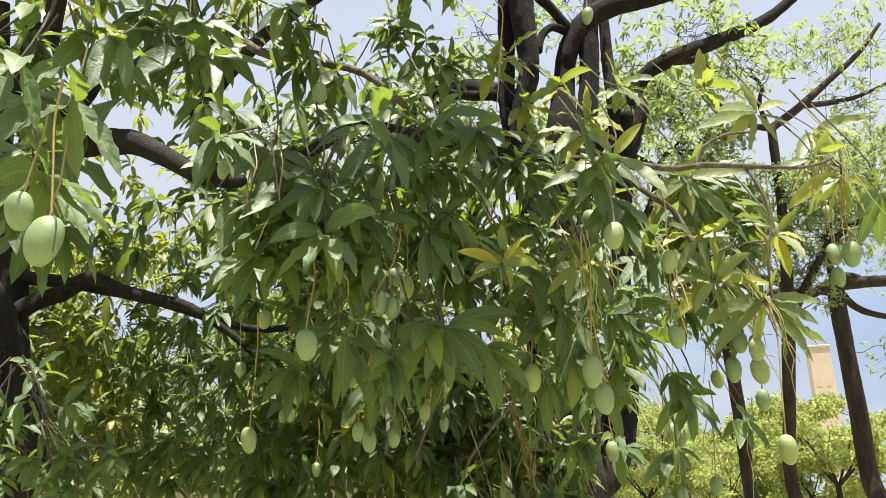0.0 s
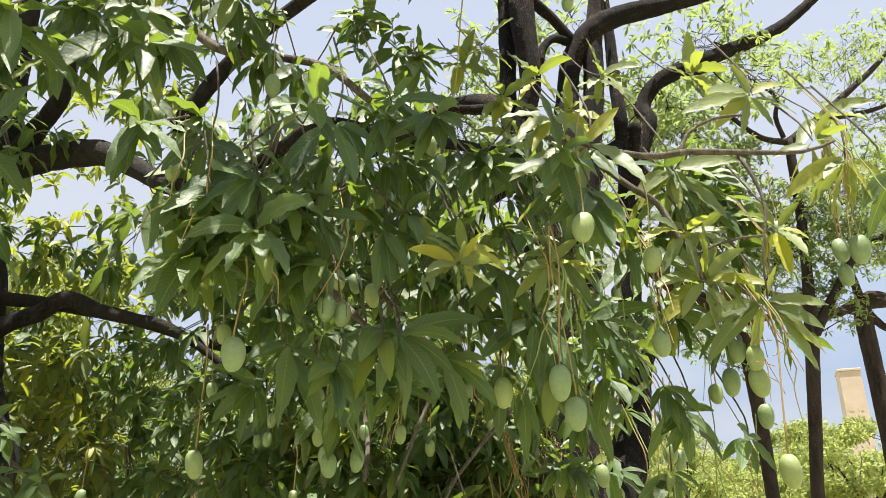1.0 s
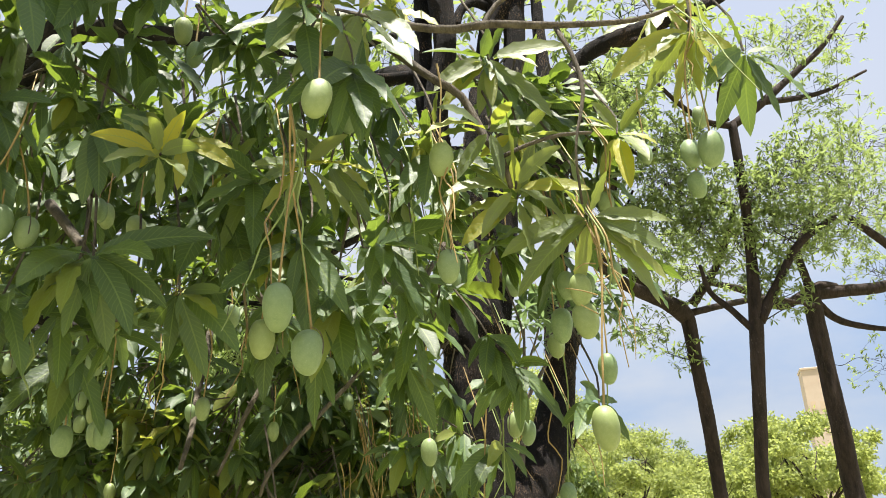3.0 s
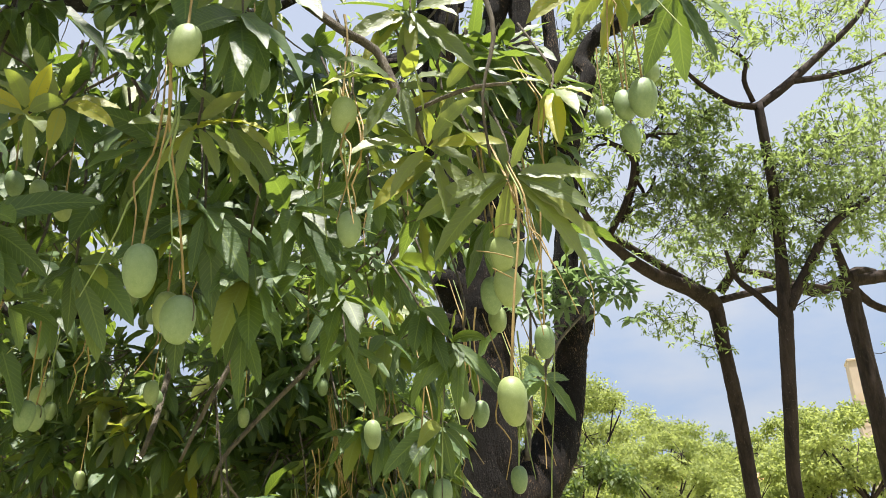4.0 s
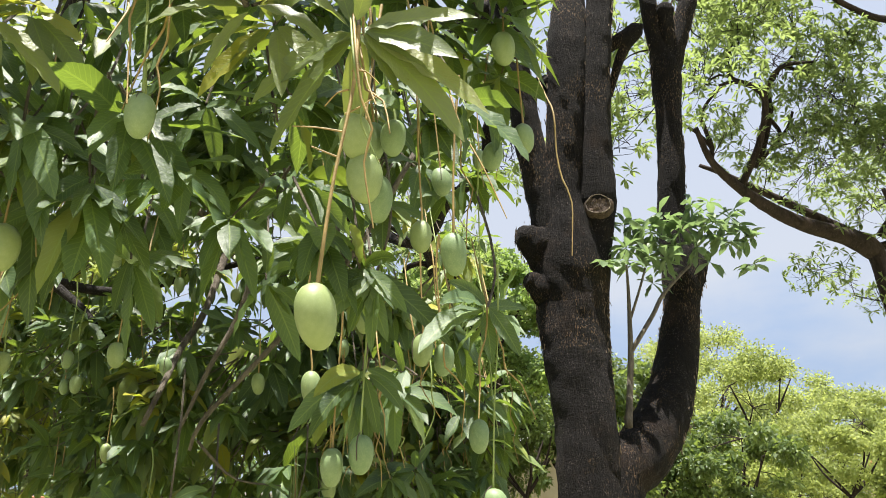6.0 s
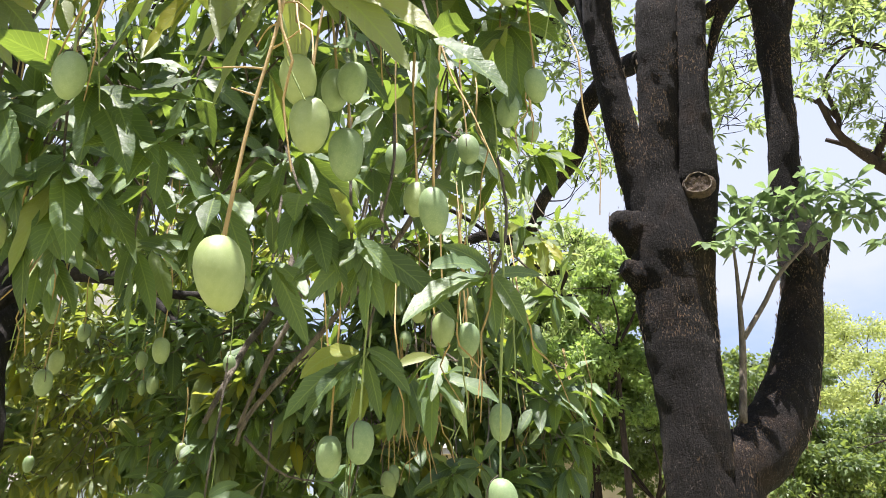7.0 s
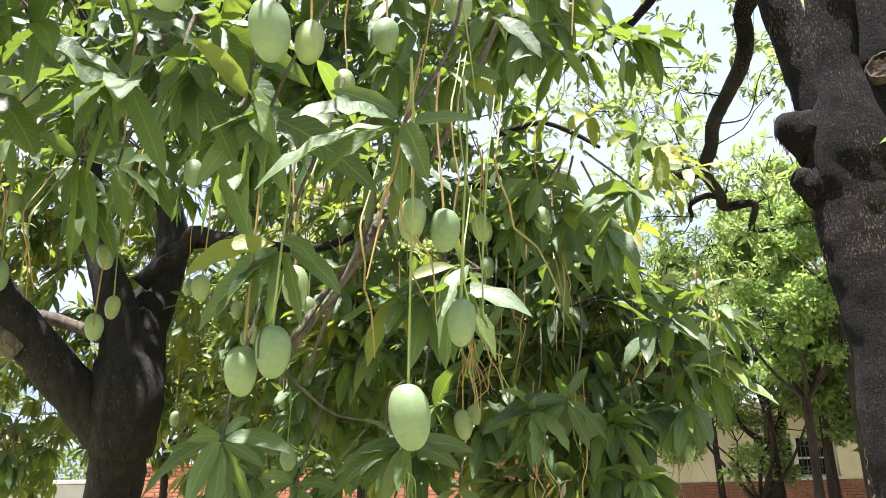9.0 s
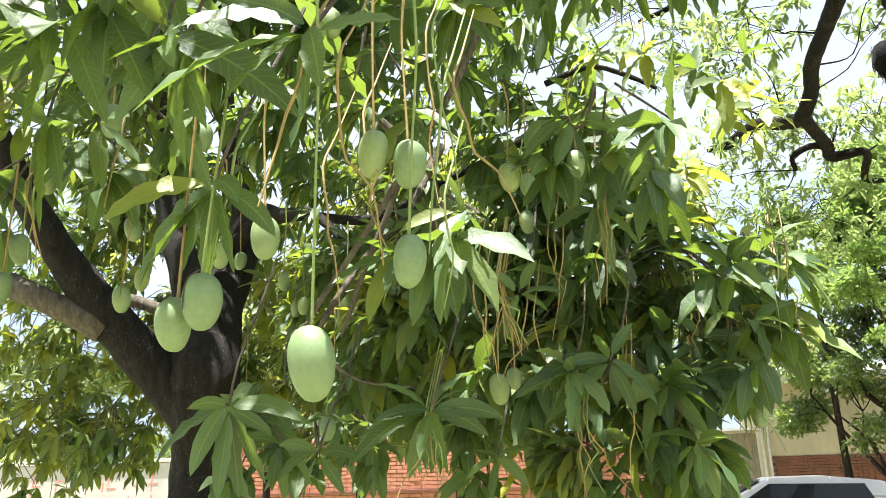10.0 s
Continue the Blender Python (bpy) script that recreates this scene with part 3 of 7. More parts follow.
def near_sprays():
    spray((1.13, 2.55, 2.36), 1, ((18, 1, -1), (-20, 3, -8), (-16, 4, -17), (-12, -12, 7), (-3, -3, 12), (-8, 2, -6), (15, 0, -8), (18, 7, -14), (-3, 5, -16), (5, 3, -10), (14, 6, -19), (4, -2, 9)))
    spray((0.96, 2.57, 2.42), 1, ((-14, -5, -6), (-9, -4, 0), (-1, -7, 7), (4, -4, 13), (-8, 1, -9), (7, 1, -10), (2, -1, -14), (-13, 0, -11), (9, -3, 4)))
    spray((1.25, 2.65, 2.64), 1, ((-15, -4, 3), (-10, 3, 4), (-5, 0, 9), (3, -10, -13), (0, -5, -17), (5, -6, 6), (8, -3, -5), (-4, 3, -10)))
    spray((0.98, 2.60, 2.62), 1, ((7, -4, 6), (11, 6, 4), (9, -4, -10), (-6, 1, -14), (9, 11, -8), (-9, 3, -4), (-11, 1, 2), (1, -1, -10)))
    spray((0.91, 2.56, 2.82), 1, ((-13, -5, -12), (-11, 3, -12), (7, 3, -11), (10, -6, -7), (0, -1, -12), (19, -3, 1), (13, -1, -16), (-9, -1, -3), (-3, 3, -13)))
    spray((1.49, 2.36, 2.69), 0, ((9, -2, -2), (11, 0, -14), (8, 6, -13), (2, 8, -15), (-7, 5, -16), (-10, -2, -11), (4, 5, -9), (-5, -7, 4)))
    spray((1.37, 2.36, 2.75), 1, ((-9, 7, -11), (-9, -4, -8), (-2, 8, -15), (9, 0, -6), (3, -3, -14), (-18, 1, -12), (1, 3, -13)))
    spray((0.19, 2.26, 2.40), 1, ((-12, -2, 4), (-8, -5, -4), (1, -9, 3), (5, -4, 7), (9, -4, -1), (0, 2, -10), (-9, 3, -4), (8, -7, -8), (-8, -3, 6)))
    spray((-0.00, 2.57, 2.12), 0, ((-18, 6, -4), (-9, -3, -2), (-3, -2, -12), (9, 4, -4), (13, 0, -2), (0, 6, -9), (-1, -7, 7), (12, -10, 1), (-9, 2, -11), (-13, -5, 3)))
    spray((0.14, 2.59, 2.21), 0, ((-9, 6, -10), (3, 6, -19), (10, -7, -8), (14, -2, -15), (-3, 7, -13), (-10, 3, -5), (11, -5, -2), (6, 5, -18)))
    spray((0.46, 2.42, 2.45), 1, ((-9, 3, -8), (-9, 2, -4), (10, 7, -13), (14, 0, -3), (-3, 2, -11), (4, 1, -11), (8, 1, 7), (-8, -11, -5)))
    spray((0.66, 3.14, 2.14), 0, ((-8, 2, -12), (5, 1, -8), (12, -5, -11), (2, -4, 9), (9, -5, 0), (-7, 5, -5), (7, 4, -18)))
    spray((0.96, 3.00, 2.09), 0, ((-9, 7, -15), (-1, 7, -9), (4, 5, -14), (10, -2, -11), (2, -11, 5), (15, 12, -15), (-7, 0, -7), (9, -5, -1)))
    spray((1.08, 2.74, 2.34), 0, ((-5, 3, -13), (0, 2, -13), (6, 5, -9), (-9, 2, -10), (-4, 4, -15), (7, -5, -6)))
    spray((0.59, 2.33, 2.80), 1, ((-22, 3, -9), (-16, -3, -11), (-8, -2, 9), (10, 1, 12), (-5, -2, -19), (12, -8, -17), (7, 3, -6), (1, 14, -9), (-13, -1, -17)))
    spray((0.95, 2.51, 2.42), 1, ((14, -7, -4), (-9, -1, 5), (-16, -5, -4), (-2, -10, 14), (9, -6, 7), (-10, -2, 7), (-7, 0, -11), (11, 3, -9)))
    spray((0.21, 2.33, 2.46), 1, ((-10, -3, -1), (-8, -7, 3), (-1, -8, 7), (7, -8, 3), (10, 0, -6), (1, -3, -11), (-5, -5, -8), (8, 6, 3)))
    spray((0.51, 2.48, 2.49), 1, ((-9, -2, -4), (4, 2, -11), (7, 3, -6), (1, 1, -13), (-7, -5, 5), (8, 5, -13), (-12, -1, 1)))
    spray((0.76, 2.60, 2.62), 1, ((-5, -4, -10), (6, 5, -7), (-8, -4, -4), (9, -6, -2), (1, -9, 7), (-4, 2, -16), (5, 11, -13)))
    spray((-0.55, 2.24, 2.80), 0, ((-9, -4, -12), (-8, -3, 4), (13, -8, -10), (-3, 3, -14), (4, 6, -10), (-9, -2, -4), (4, 1, -16)))
    spray((-0.40, 2.29, 2.55), 0, ((-14, -2, 3), (9, 1, 3), (17, 7, -14), (-6, 12, -12), (-10, 0, -5), (5, 2, -18), (-5, -5, 7), (11, 0, -6)))
    spray((-0.18, 2.28, 2.88), 0, ((-21, 0, -5), (11, 1, -7), (-9, 3, -13), (6, -2, -20), (-6, 9, -19), (10, 2, -17), (-14, -2, -18), (-13, 1, 0)))
    spray((-0.01, 2.31, 2.96), 0, ((8, 9, -11), (19, 1, -2), (-10, 2, -10), (6, -8, 2), (14, 14, -6), (-1, 7, -14), (-6, -8, -1)))
    spray((-0.11, 2.55, 2.16), 0, ((-13, -4, -6), (-7, 3, -12), (3, -3, -17), (10, 3, -11), (-10, -5, 0), (9, 5, -2), (-3, 7, -13)))
    spray((0.01, 2.41, 2.24), 0, ((17, -13, -6), (14, 3, -11), (10, -3, -18), (-15, 6, -8), (-5, 4, -16), (2, 7, -17), (-15, -7, -3), (23, 5, 6)))
    spray((0.25, 2.58, 2.53), 1, ((-12, 7, 1), (4, -8, 4), (11, 0, -1), (-1, -2, -10), (-7, -5, 6), (6, -4, -11), (-9, 8, -5), (7, -8, 3)))
    spray((0.41, 2.70, 2.37), 0, ((-13, -3, -2), (-11, 4, -10), (-1, 0, -15), (11, 0, -8), (7, -7, 3), (-6, -6, 8)))
    spray((-0.42, 2.37, 2.76), 0, ((-8, -5, -8), (-6, -6, 5), (-1, 2, -14), (9, 0, -10), (5, 4, -14), (-13, -4, 0)))
    spray((-0.23, 2.33, 2.59), 0, ((-11, 5, -9), (10, 1, -11), (2, 3, -15), (14, -4, -4), (6, 1, -14), (-5, -6, -6)))
    spray((-0.04, 2.44, 2.59), 0, ((-7, 4, -11), (7, -2, -14), (2, 1, -17), (10, 2, -5), (-11, 1, -3), (-2, 3, -18)))
    spray((1.22, 3.09, 2.00), 0, ((-9, -16, -12), (-11, -5, -7), (-6, -7, 4), (6, -2, -11), (7, 7, 1), (1, -1, -11), (-6, -13, -2)))
    spray((0.99, 3.02, 2.08), 0, ((-11, -7, -8), (-9, -5, -11), (-5, 0, -12), (0, -9, -7), (-3, 9, -7), (-1, 0, -15)))
    spray((0.93, 3.10, 1.89), 0, ((-5, -12, -7), (-14, -4, -12), (-8, -5, -13), (-6, -1, -11), (2, 2, -12), (6, 5, -8), (-5, 2, -15), (8, 0, -6)))
    spray((0.40, 2.97, 2.17), 0, ((-6, -6, 6), (9, 4, -4), (5, 2, -15), (-2, 0, -11), (8, 6, 2), (9, 3, -3), (0, 1, -22)))
    spray((0.22, 3.47, 1.63), 0, ((-15, -10, -14), (1, -7, -15), (1, -2, -19), (-2, 4, -19), (2, -10, -1), (7, 7, -6), (12, 12, -4), (-1, 9, -16), (10, 0, 3)))
    spray((0.36, 3.98, 1.63), 0, ((-6, -13, -3), (-7, -2, -16), (-7, -18, -14), (-10, 13, -17), (11, 8, -7), (15, 10, -2), (7, 9, 5), (-4, -11, 6), (4, -7, -12), (-15, -12, -9)))
    spray((0.65, 4.39, 1.75), 0, ((-15, -8, -15), (-6, -12, -2), (3, 4, -13), (5, 3, 8), (3, -9, 6), (5, 11, -12), (-15, -16, -7), (-5, -8, -12)))
    spray((0.60, 4.46, 2.24), 0, ((-4, -14, -9), (9, 4, 3), (8, 6, -13), (-6, -6, 6), (-4, -1, -14), (-2, 8, -18), (12, 15, -8), (4, -2, 11)))
    spray((0.46, 4.24, 1.96), 0, ((-3, -11, -5), (-6, 0, -12), (0, 11, -4), (7, -1, 7), (0, -9, 4), (9, 6, -1)))
    spray((0.67, 4.85, 1.85), 0, ((-5, -9, -7), (-2, -4, -14), (4, 7, -9), (7, 0, 7), (6, 14, 0), (-2, -8, 5)))
    spray((0.68, 5.09, 1.70), 0, ((-7, -5, -9), (-2, 8, -14), (6, 5, -6), (-6, -1, 8), (9, 0, 5)))
    spray((0.51, 4.65, 1.52), 0, ((-4, -12, -5), (-3, -4, -11), (4, 5, -10), (12, 0, 0), (-2, -8, 5), (4, -5, -13)))
    spray((0.15, 3.76, 1.52), 0, ((-12, -3, -7), (-2, -2, -10), (6, 3, -9), (12, 5, -2), (0, -10, 2)))
    spray((0.31, 4.27, 1.50), 0, ((-5, -7, -6), (1, -4, -11), (8, 3, -8), (9, 5, 1), (1, -10, 2)))
    spray((0.62, 2.89, 2.50), 0, ((-11, -5, -7), (-8, 1, -13), (0, 6, -13), (10, 5, -11), (10, -2, -4), (-6, -8, 0)))
    spray((0.43, 2.58, 2.32), 0, ((-13, 1, -7), (-2, 2, -13), (10, -2, -17), (8, 5, -4), (0, 7, -21), (8, 5, 1)))
    spray((0.32, 2.75, 2.22), 0, ((-1, 4, -22), (3, 7, -11), (-3, -3, -14), (9, 6, -7), (-3, -7, -7)))
    spray((0.34, 3.08, 2.21), 0, ((-9, 3, -10), (4, 7, -8), (6, 1, -15), (12, 2, -2), (-3, -6, 7)))
    whorl_at((-0.04, 2.46, 2.24), (0.1, -0.3, -0.58), 8, 0.177, 0)
    whorl_at((-0.17, 2.39, 2.12), (-0.2, -0.3, -0.58), 7, 0.167, 0)
    whorl_at((-0.34, 2.08, 2.43), (0.1, -0.5, -0.38), 8, 0.186, 0)
    whorl_at((0.59, 4.28, 1.71), (0.1, -0.5, -0.08), 8, 0.149, 0)
    whorl_at((0.34, 2.83, 2.19), (0.1, -0.4, -0.48), 7, 0.167, 0)
    whorl_at((0.38, 2.65, 2.38), (0.1, -0.4, -0.28), 7, 0.186, 0)
    whorl_at((0.75, 2.55, 2.54), (0.1, -0.4, -0.08), 7, 0.167, 0)
    whorl_at((1.06, 2.64, 3.26), (0.2, -0.3, 0.22), 8, 0.158, 1)
    whorl_at((1.46, 2.61, 3.03), (0.2, -0.4, -0.18), 9, 0.167, 1)
    whorl_at((0.47, 2.25, 2.85), (-0.2, -0.4, 0.12), 8, 0.149, 1)
    whorl_at((1.27, 2.74, 2.3), (0.3, -0.4, -0.3), 6, 0.150, 0)
    for p in ((0.22, 2.81, 3.45), (0.38, 2.87, 3.32), (0.52, 2.84, 3.40), (0.64, 2.88, 3.26), (0.42, 2.90, 3.17), (0.30, 2.86, 3.56), (0.76, 2.80, 3.36)):
        whorl_at(p, (0.1, -0.45, 0.1), 8, 0.145, 1)
    whorl_at((0.5, 4.98, 3.0), (0.2, -0.4, -0.1), 9, 0.167, 1)
    whorl_at((0.36, 4.85, 3.02), (-0.2, -0.4, 0.0), 8, 0.158, 1)
    whorl_at((0.63, 5.12, 2.93), (0.3, -0.4, 0.1), 8, 0.167, 0)
    whorl_at((0.77, 5.23, 2.97), (0.5, -0.3, 0.1), 7, 0.158, 0)
    whorl_at((0.73, 5.11, 2.82), (0.3, -0.4, -0.3), 8, 0.158, 1)
    whorl_at((-0.82, 1.63, 2.81), (-0.2, -0.5, -0.18), 7, 0.186, 0)
    whorl_at((-0.84, 1.51, 2.55), (0.0, -0.4, -0.68), 6, 0.195, 0)
    whorl_at((-0.91, 1.4, 2.58), (-0.2, -0.4, -0.58), 6, 0.186, 0)
    spray((1.16, 2.46, 3.04), 1, ((-23, -4, -8), (-16, -8, -4), (6, 1, -10), (-6, -4, 9), (12, 2, 5), (13, 1, -6), (-4, 0, -14), (-12, -2, -12)))
    spray((1.30, 2.39, 2.83), 1, ((-10, 2, -3), (-4, 9, -10), (4, -3, 7), (6, -8, 0), (-6, -9, 5), (15, 6, 0), (2, 4, -14)))
    spray((0.89, 2.47, 2.56), 1, ((-14, -9, -6), (-7, 1, -11), (4, -8, 1), (9, -4, -2), (2, 0, -12), (-10, -7, 2)))


near_sprays()
bough([
    ((-0.56, 2.19, 2.71), 0.26, 5, 0.15), ((-0.3, 2.19, 2.71), 0.26, 5, 0.15), ((-0.12, 2.36, 2.84), 0.26, 4, 0.16), ((-0.32, 2.21, 2.5), 0.22, 3, 0.17),
    ((-0.58, 2.36, 2.54), 0.2, 2, 0.17), ((-0.11, 2.35, 2.57), 0.24, 3, 0.16), ((0.12, 2.47, 2.83), 0.24, 3, 0.16), ((0.22, 2.56, 2.56), 0.24, 3, 0.16),
    ((-0.36, 2.43, 2.32), 0.18, 2, 0.18), ((0.41, 2.46, 2.86), 0.2, 3, 0.15), ((0.53, 2.31, 2.69), 0.18, 2, 0.16), ((0.84, 2.72, 2.38), 0.22, 2, 0.17),
    ((0.78, 2.99, 2.22), 0.24, 3, 0.16), ((0.54, 2.64, 2.32), 0.2, 2, 0.18), ((0.42, 2.76, 2.27), 0.18, 2, 0.18),
])
bough([
    ((1.02, 2.68, 2.82), 0.2, 2, 0.17), ((-0.52, 2.75, 3.59), 0.3, 4, 0.16), ((-0.23, 2.77, 3.52), 0.3, 4, 0.16),
    ((0.01, 2.88, 3.48), 0.3, 5, 0.15), ((-0.12, 2.88, 3.8), 0.3, 2, 0.15), ((-0.76, 2.57, 3.49), 0.26, 5, 0.18),
    ((-0.87, 2.27, 3.11), 0.22, 2, 0.2), ((-1.22, 2.06, 3.12), 0.3, 5, 0.2), ((-0.94, 2.38, 3.42), 0.3, 6, 0.2), ((-3.52, 6.61, 3.1), 0.61, 22, 0.148),
    ((-3.74, 7.22, 2.53), 0.68, 20, 0.148), ((-2.87, 6.61, 3.09), 0.61, 25, 0.148), ((-2.88, 6.71, 2.46), 0.61, 25, 0.148), ((-2.2, 6.47, 2.86), 0.61, 25, 0.148),
])
bough([
    ((-2.17, 6.57, 2.25), 0.61, 28, 0.148), ((-1.17, 4.74, 2.37), 0.45, 20, 0.148), ((-1.12, 4.78, 1.93), 0.45, 21, 0.148), ((-0.71, 4.74, 2.37), 0.45, 20, 0.148),
    ((-0.67, 4.78, 1.93), 0.45, 21, 0.148), ((-0.25, 4.69, 2.18), 0.45, 20, 0.148), ((-0.21, 4.71, 1.82), 0.42, 19, 0.148), ((0.14, 4.94, 2.39), 0.45, 19, 0.148),
    ((0.24, 4.97, 1.96), 0.45, 20, 0.148), ((-0.01, 5.02, 2.78), 0.45, 17, 0.148), ((-1.49, 5.08, 2.92), 0.45, 15, 0.148),
    ((-2.83, 5.44, 3.73), 0.4, 8, 0.148),
])
bough([
    ((0.56, 4.94, 2.06), 0.38, 14, 0.148), ((-0.51, 5.36, 3.33), 0.45, 13, 0.148), ((-1.13, 5.49, 3.6), 0.45, 10, 0.148), ((-3.74, 7.65, 1.87), 0.61, 12, 0.139),
    ((-2.63, 7.02, 1.85), 0.61, 20, 0.139), ((-2.56, 5.41, 2.7), 0.45, 13, 0.148), ((-2.42, 5.38, 2.08), 0.42, 11, 0.148), ((-2.02, 5.65, 2.83), 0.45, 14, 0.148),
    ((-1.54, 5.47, 2.16), 0.45, 17, 0.148), ((-1.25, 5.69, 2.58), 0.45, 14, 0.148), ((-1.0, 5.5, 1.93), 0.42, 14, 0.148), ((-0.58, 5.57, 2.58), 0.42, 14, 0.148),
    ((-0.47, 5.46, 2.13), 0.4, 14, 0.148), ((-0.0, 5.37, 2.37), 0.38, 17, 0.148), ((0.06, 5.34, 1.94), 0.36, 19, 0.139), ((0.28, 5.61, 2.46), 0.34, 13, 0.139),
])
bough([
    ((0.41, 5.28, 1.98), 0.32, 17, 0.139), ((0.45, 5.76, 2.89), 0.28, 5, 0.139), ((0.7, 5.13, 2.11), 0.26, 8, 0.17), ((0.76, 4.93, 1.81), 0.24, 7, 0.16),
    ((-0.92, 3.75, 3.54), 0.4, 10, 0.19), ((-0.93, 4.27, 3.48), 0.4, 15, 0.156), ((-0.73, 4.79, 3.36), 0.4, 10, 0.156), ((-0.07, 4.38, 3.45), 0.4, 13, 0.156),
    ((0.44, 4.07, 3.41), 0.3, 8, 0.19), ((0.67, 4.18, 3.18), 0.26, 7, 0.18), ((0.89, 4.13, 3.27), 0.22, 5, 0.17), ((-1.74, 4.58, 3.42), 0.4, 8, 0.156),
    ((-0.91, 3.5, 3.02), 0.3, 5, 0.19), ((-0.07, 4.6, 2.26), 0.3, 8, 0.17), ((0.05, 4.84, 2.39), 0.3, 8, 0.17), ((0.24, 4.94, 2.31), 0.28, 8, 0.17),
])
bough([
    ((0.46, 4.96, 2.11), 0.26, 7, 0.17), ((0.59, 4.91, 1.86), 0.22, 7, 0.16), ((0.28, 4.68, 1.91), 0.26, 8, 0.17), ((0.12, 4.53, 1.86), 0.26, 7, 0.17),
    ((0.48, 4.69, 1.7), 0.22, 6, 0.16), ((0.6, 4.87, 1.61), 0.2, 6, 0.15), ((0.01, 5.1, 2.79), 0.3, 7, 0.16), ((0.19, 5.2, 2.67), 0.28, 5, 0.16),
    ((-0.54, 4.61, 2.1), 0.34, 8, 0.18), ((-1.02, 4.77, 1.93), 0.34, 11, 0.148), ((-4.58, 4.11, 2.73), 0.5, 11, 0.148), ((-4.0, 4.52, 1.91), 0.4, 10, 0.148),
    ((-4.55, 4.19, 1.94), 0.45, 11, 0.148), ((-3.05, 5.32, 1.86), 0.4, 8, 0.148), ((-3.55, 4.46, 3.19), 0.5, 8, 0.148), ((-4.78, 4.02, 3.14), 0.55, 19, 0.148),
])
bough([
    ((-4.63, 4.43, 2.59), 0.55, 19, 0.148), ((-4.49, 4.82, 2.8), 0.55, 19, 0.148), ((-4.98, 4.11, 2.42), 0.55, 19, 0.148), ((-4.79, 4.49, 2.06), 0.55, 19, 0.148),
    ((-4.61, 4.96, 2.2), 0.55, 19, 0.148), ((-5.39, 4.23, 1.81), 0.55, 19, 0.148), ((-4.69, 4.75, 1.74), 0.55, 19, 0.148), ((-4.49, 5.23, 2.59), 0.55, 19, 0.148),
    ((-3.93, 5.65, 2.4), 0.55, 19, 0.148), ((-3.93, 5.74, 2.9), 0.55, 19, 0.148), ((-3.24, 5.84, 2.33), 0.55, 19, 0.148), ((-4.1, 4.84, 3.76), 0.55, 19, 0.148),
    ((-4.4, 4.1, 3.93), 0.55, 19, 0.148), ((-4.35, 3.67, 4.29), 0.55, 19, 0.148), ((-4.52, 4.56, 3.31), 0.55, 19, 0.148), ((-3.81, 5.34, 3.42), 0.55, 19, 0.148),
])
bough([
    ((0.36, 4.64, 1.51), 0.17, 4, 0.14), ((0.47, 4.79, 1.47), 0.17, 4, 0.14), ((0.58, 4.93, 1.43), 0.17, 4, 0.14), ((0.18, 4.58, 1.55), 0.17, 4, 0.14),
    ((-0.02, 4.51, 1.54), 0.17, 4, 0.14), ((-0.29, 4.2, 1.54), 0.17, 4, 0.14), ((0.33, 4.88, 1.6), 0.17, 4, 0.14), ((0.66, 4.67, 1.52), 0.17, 4, 0.14),
    ((0.3, 4.6, 1.43), 0.17, 4, 0.14), ((0.54, 4.75, 1.37), 0.17, 4, 0.14), ((-0.56, 4.19, 1.57), 0.17, 4, 0.14), ((-0.17, 3.7, 1.54), 0.17, 4, 0.14),
    ((-4.51, 6.23, 2.83), 0.6, 17, 0.15), ((-4.03, 6.47, 2.32), 0.6, 17, 0.15), ((-3.82, 6.47, 3.15), 0.6, 17, 0.15), ((-4.71, 6.15, 2.2), 0.6, 17, 0.15),
])
bough([
    ((-3.29, 6.51, 2.6), 0.6, 17, 0.15), ((-4.43, 6.23, 3.5), 0.6, 17, 0.15), ((-3.4, 6.68, 2.06), 0.6, 17, 0.15), ((-4.85, 5.83, 3.91), 0.6, 17, 0.15),
    ((-3.83, 6.38, 3.93), 0.6, 17, 0.15), ((-3.78, 6.77, 3.56), 0.6, 17, 0.15), ((-3.27, 6.74, 3.02), 0.6, 17, 0.15), ((-3.67, 6.57, 2.89), 0.6, 17, 0.15),
    ((-2.35, 6.71, 3.11), 0.6, 17, 0.15), ((-4.62, 8.01, 3.65), 0.65, 23, 0.15),
    ((-4.13, 8.16, 3.18), 0.65, 23, 0.15), ((-4.51, 8.08, 2.8), 0.65, 23, 0.15), ((-3.55, 8.08, 2.8), 0.65, 23, 0.15), ((-3.94, 8.03, 2.33), 0.65, 23, 0.15),
])
bough([
    ((-3.02, 8.12, 2.68), 0.65, 23, 0.15), ((-2.93, 7.89, 2.09), 0.65, 23, 0.15), ((-4.29, 7.91, 2.05), 0.65, 23, 0.15), ((-2.35, 7.68, 2.73), 0.65, 23, 0.15),
    ((-2.29, 7.68, 2.07), 0.65, 23, 0.15), ((-3.29, 7.75, 1.87), 0.65, 23, 0.15), ((-1.7, 7.17, 2.35), 0.65, 23, 0.15), ((-3.03, 5.55, 2.79), 0.45, 18, 0.15),
    ((-2.66, 5.7, 2.35), 0.45, 18, 0.15), ((-2.24, 5.74, 2.23), 0.45, 18, 0.15), ((-1.79, 5.61, 1.97), 0.45, 18, 0.15), ((-2.85, 5.66, 1.83), 0.45, 18, 0.15),
    ((-5.56, 5.96, 3.71), 0.6, 21, 0.15), ((-5.18, 6.39, 3.27), 0.6, 21, 0.15), ((-5.43, 6.01, 2.92), 0.6, 21, 0.15), ((-4.62, 6.54, 2.89), 0.6, 21, 0.15),
])
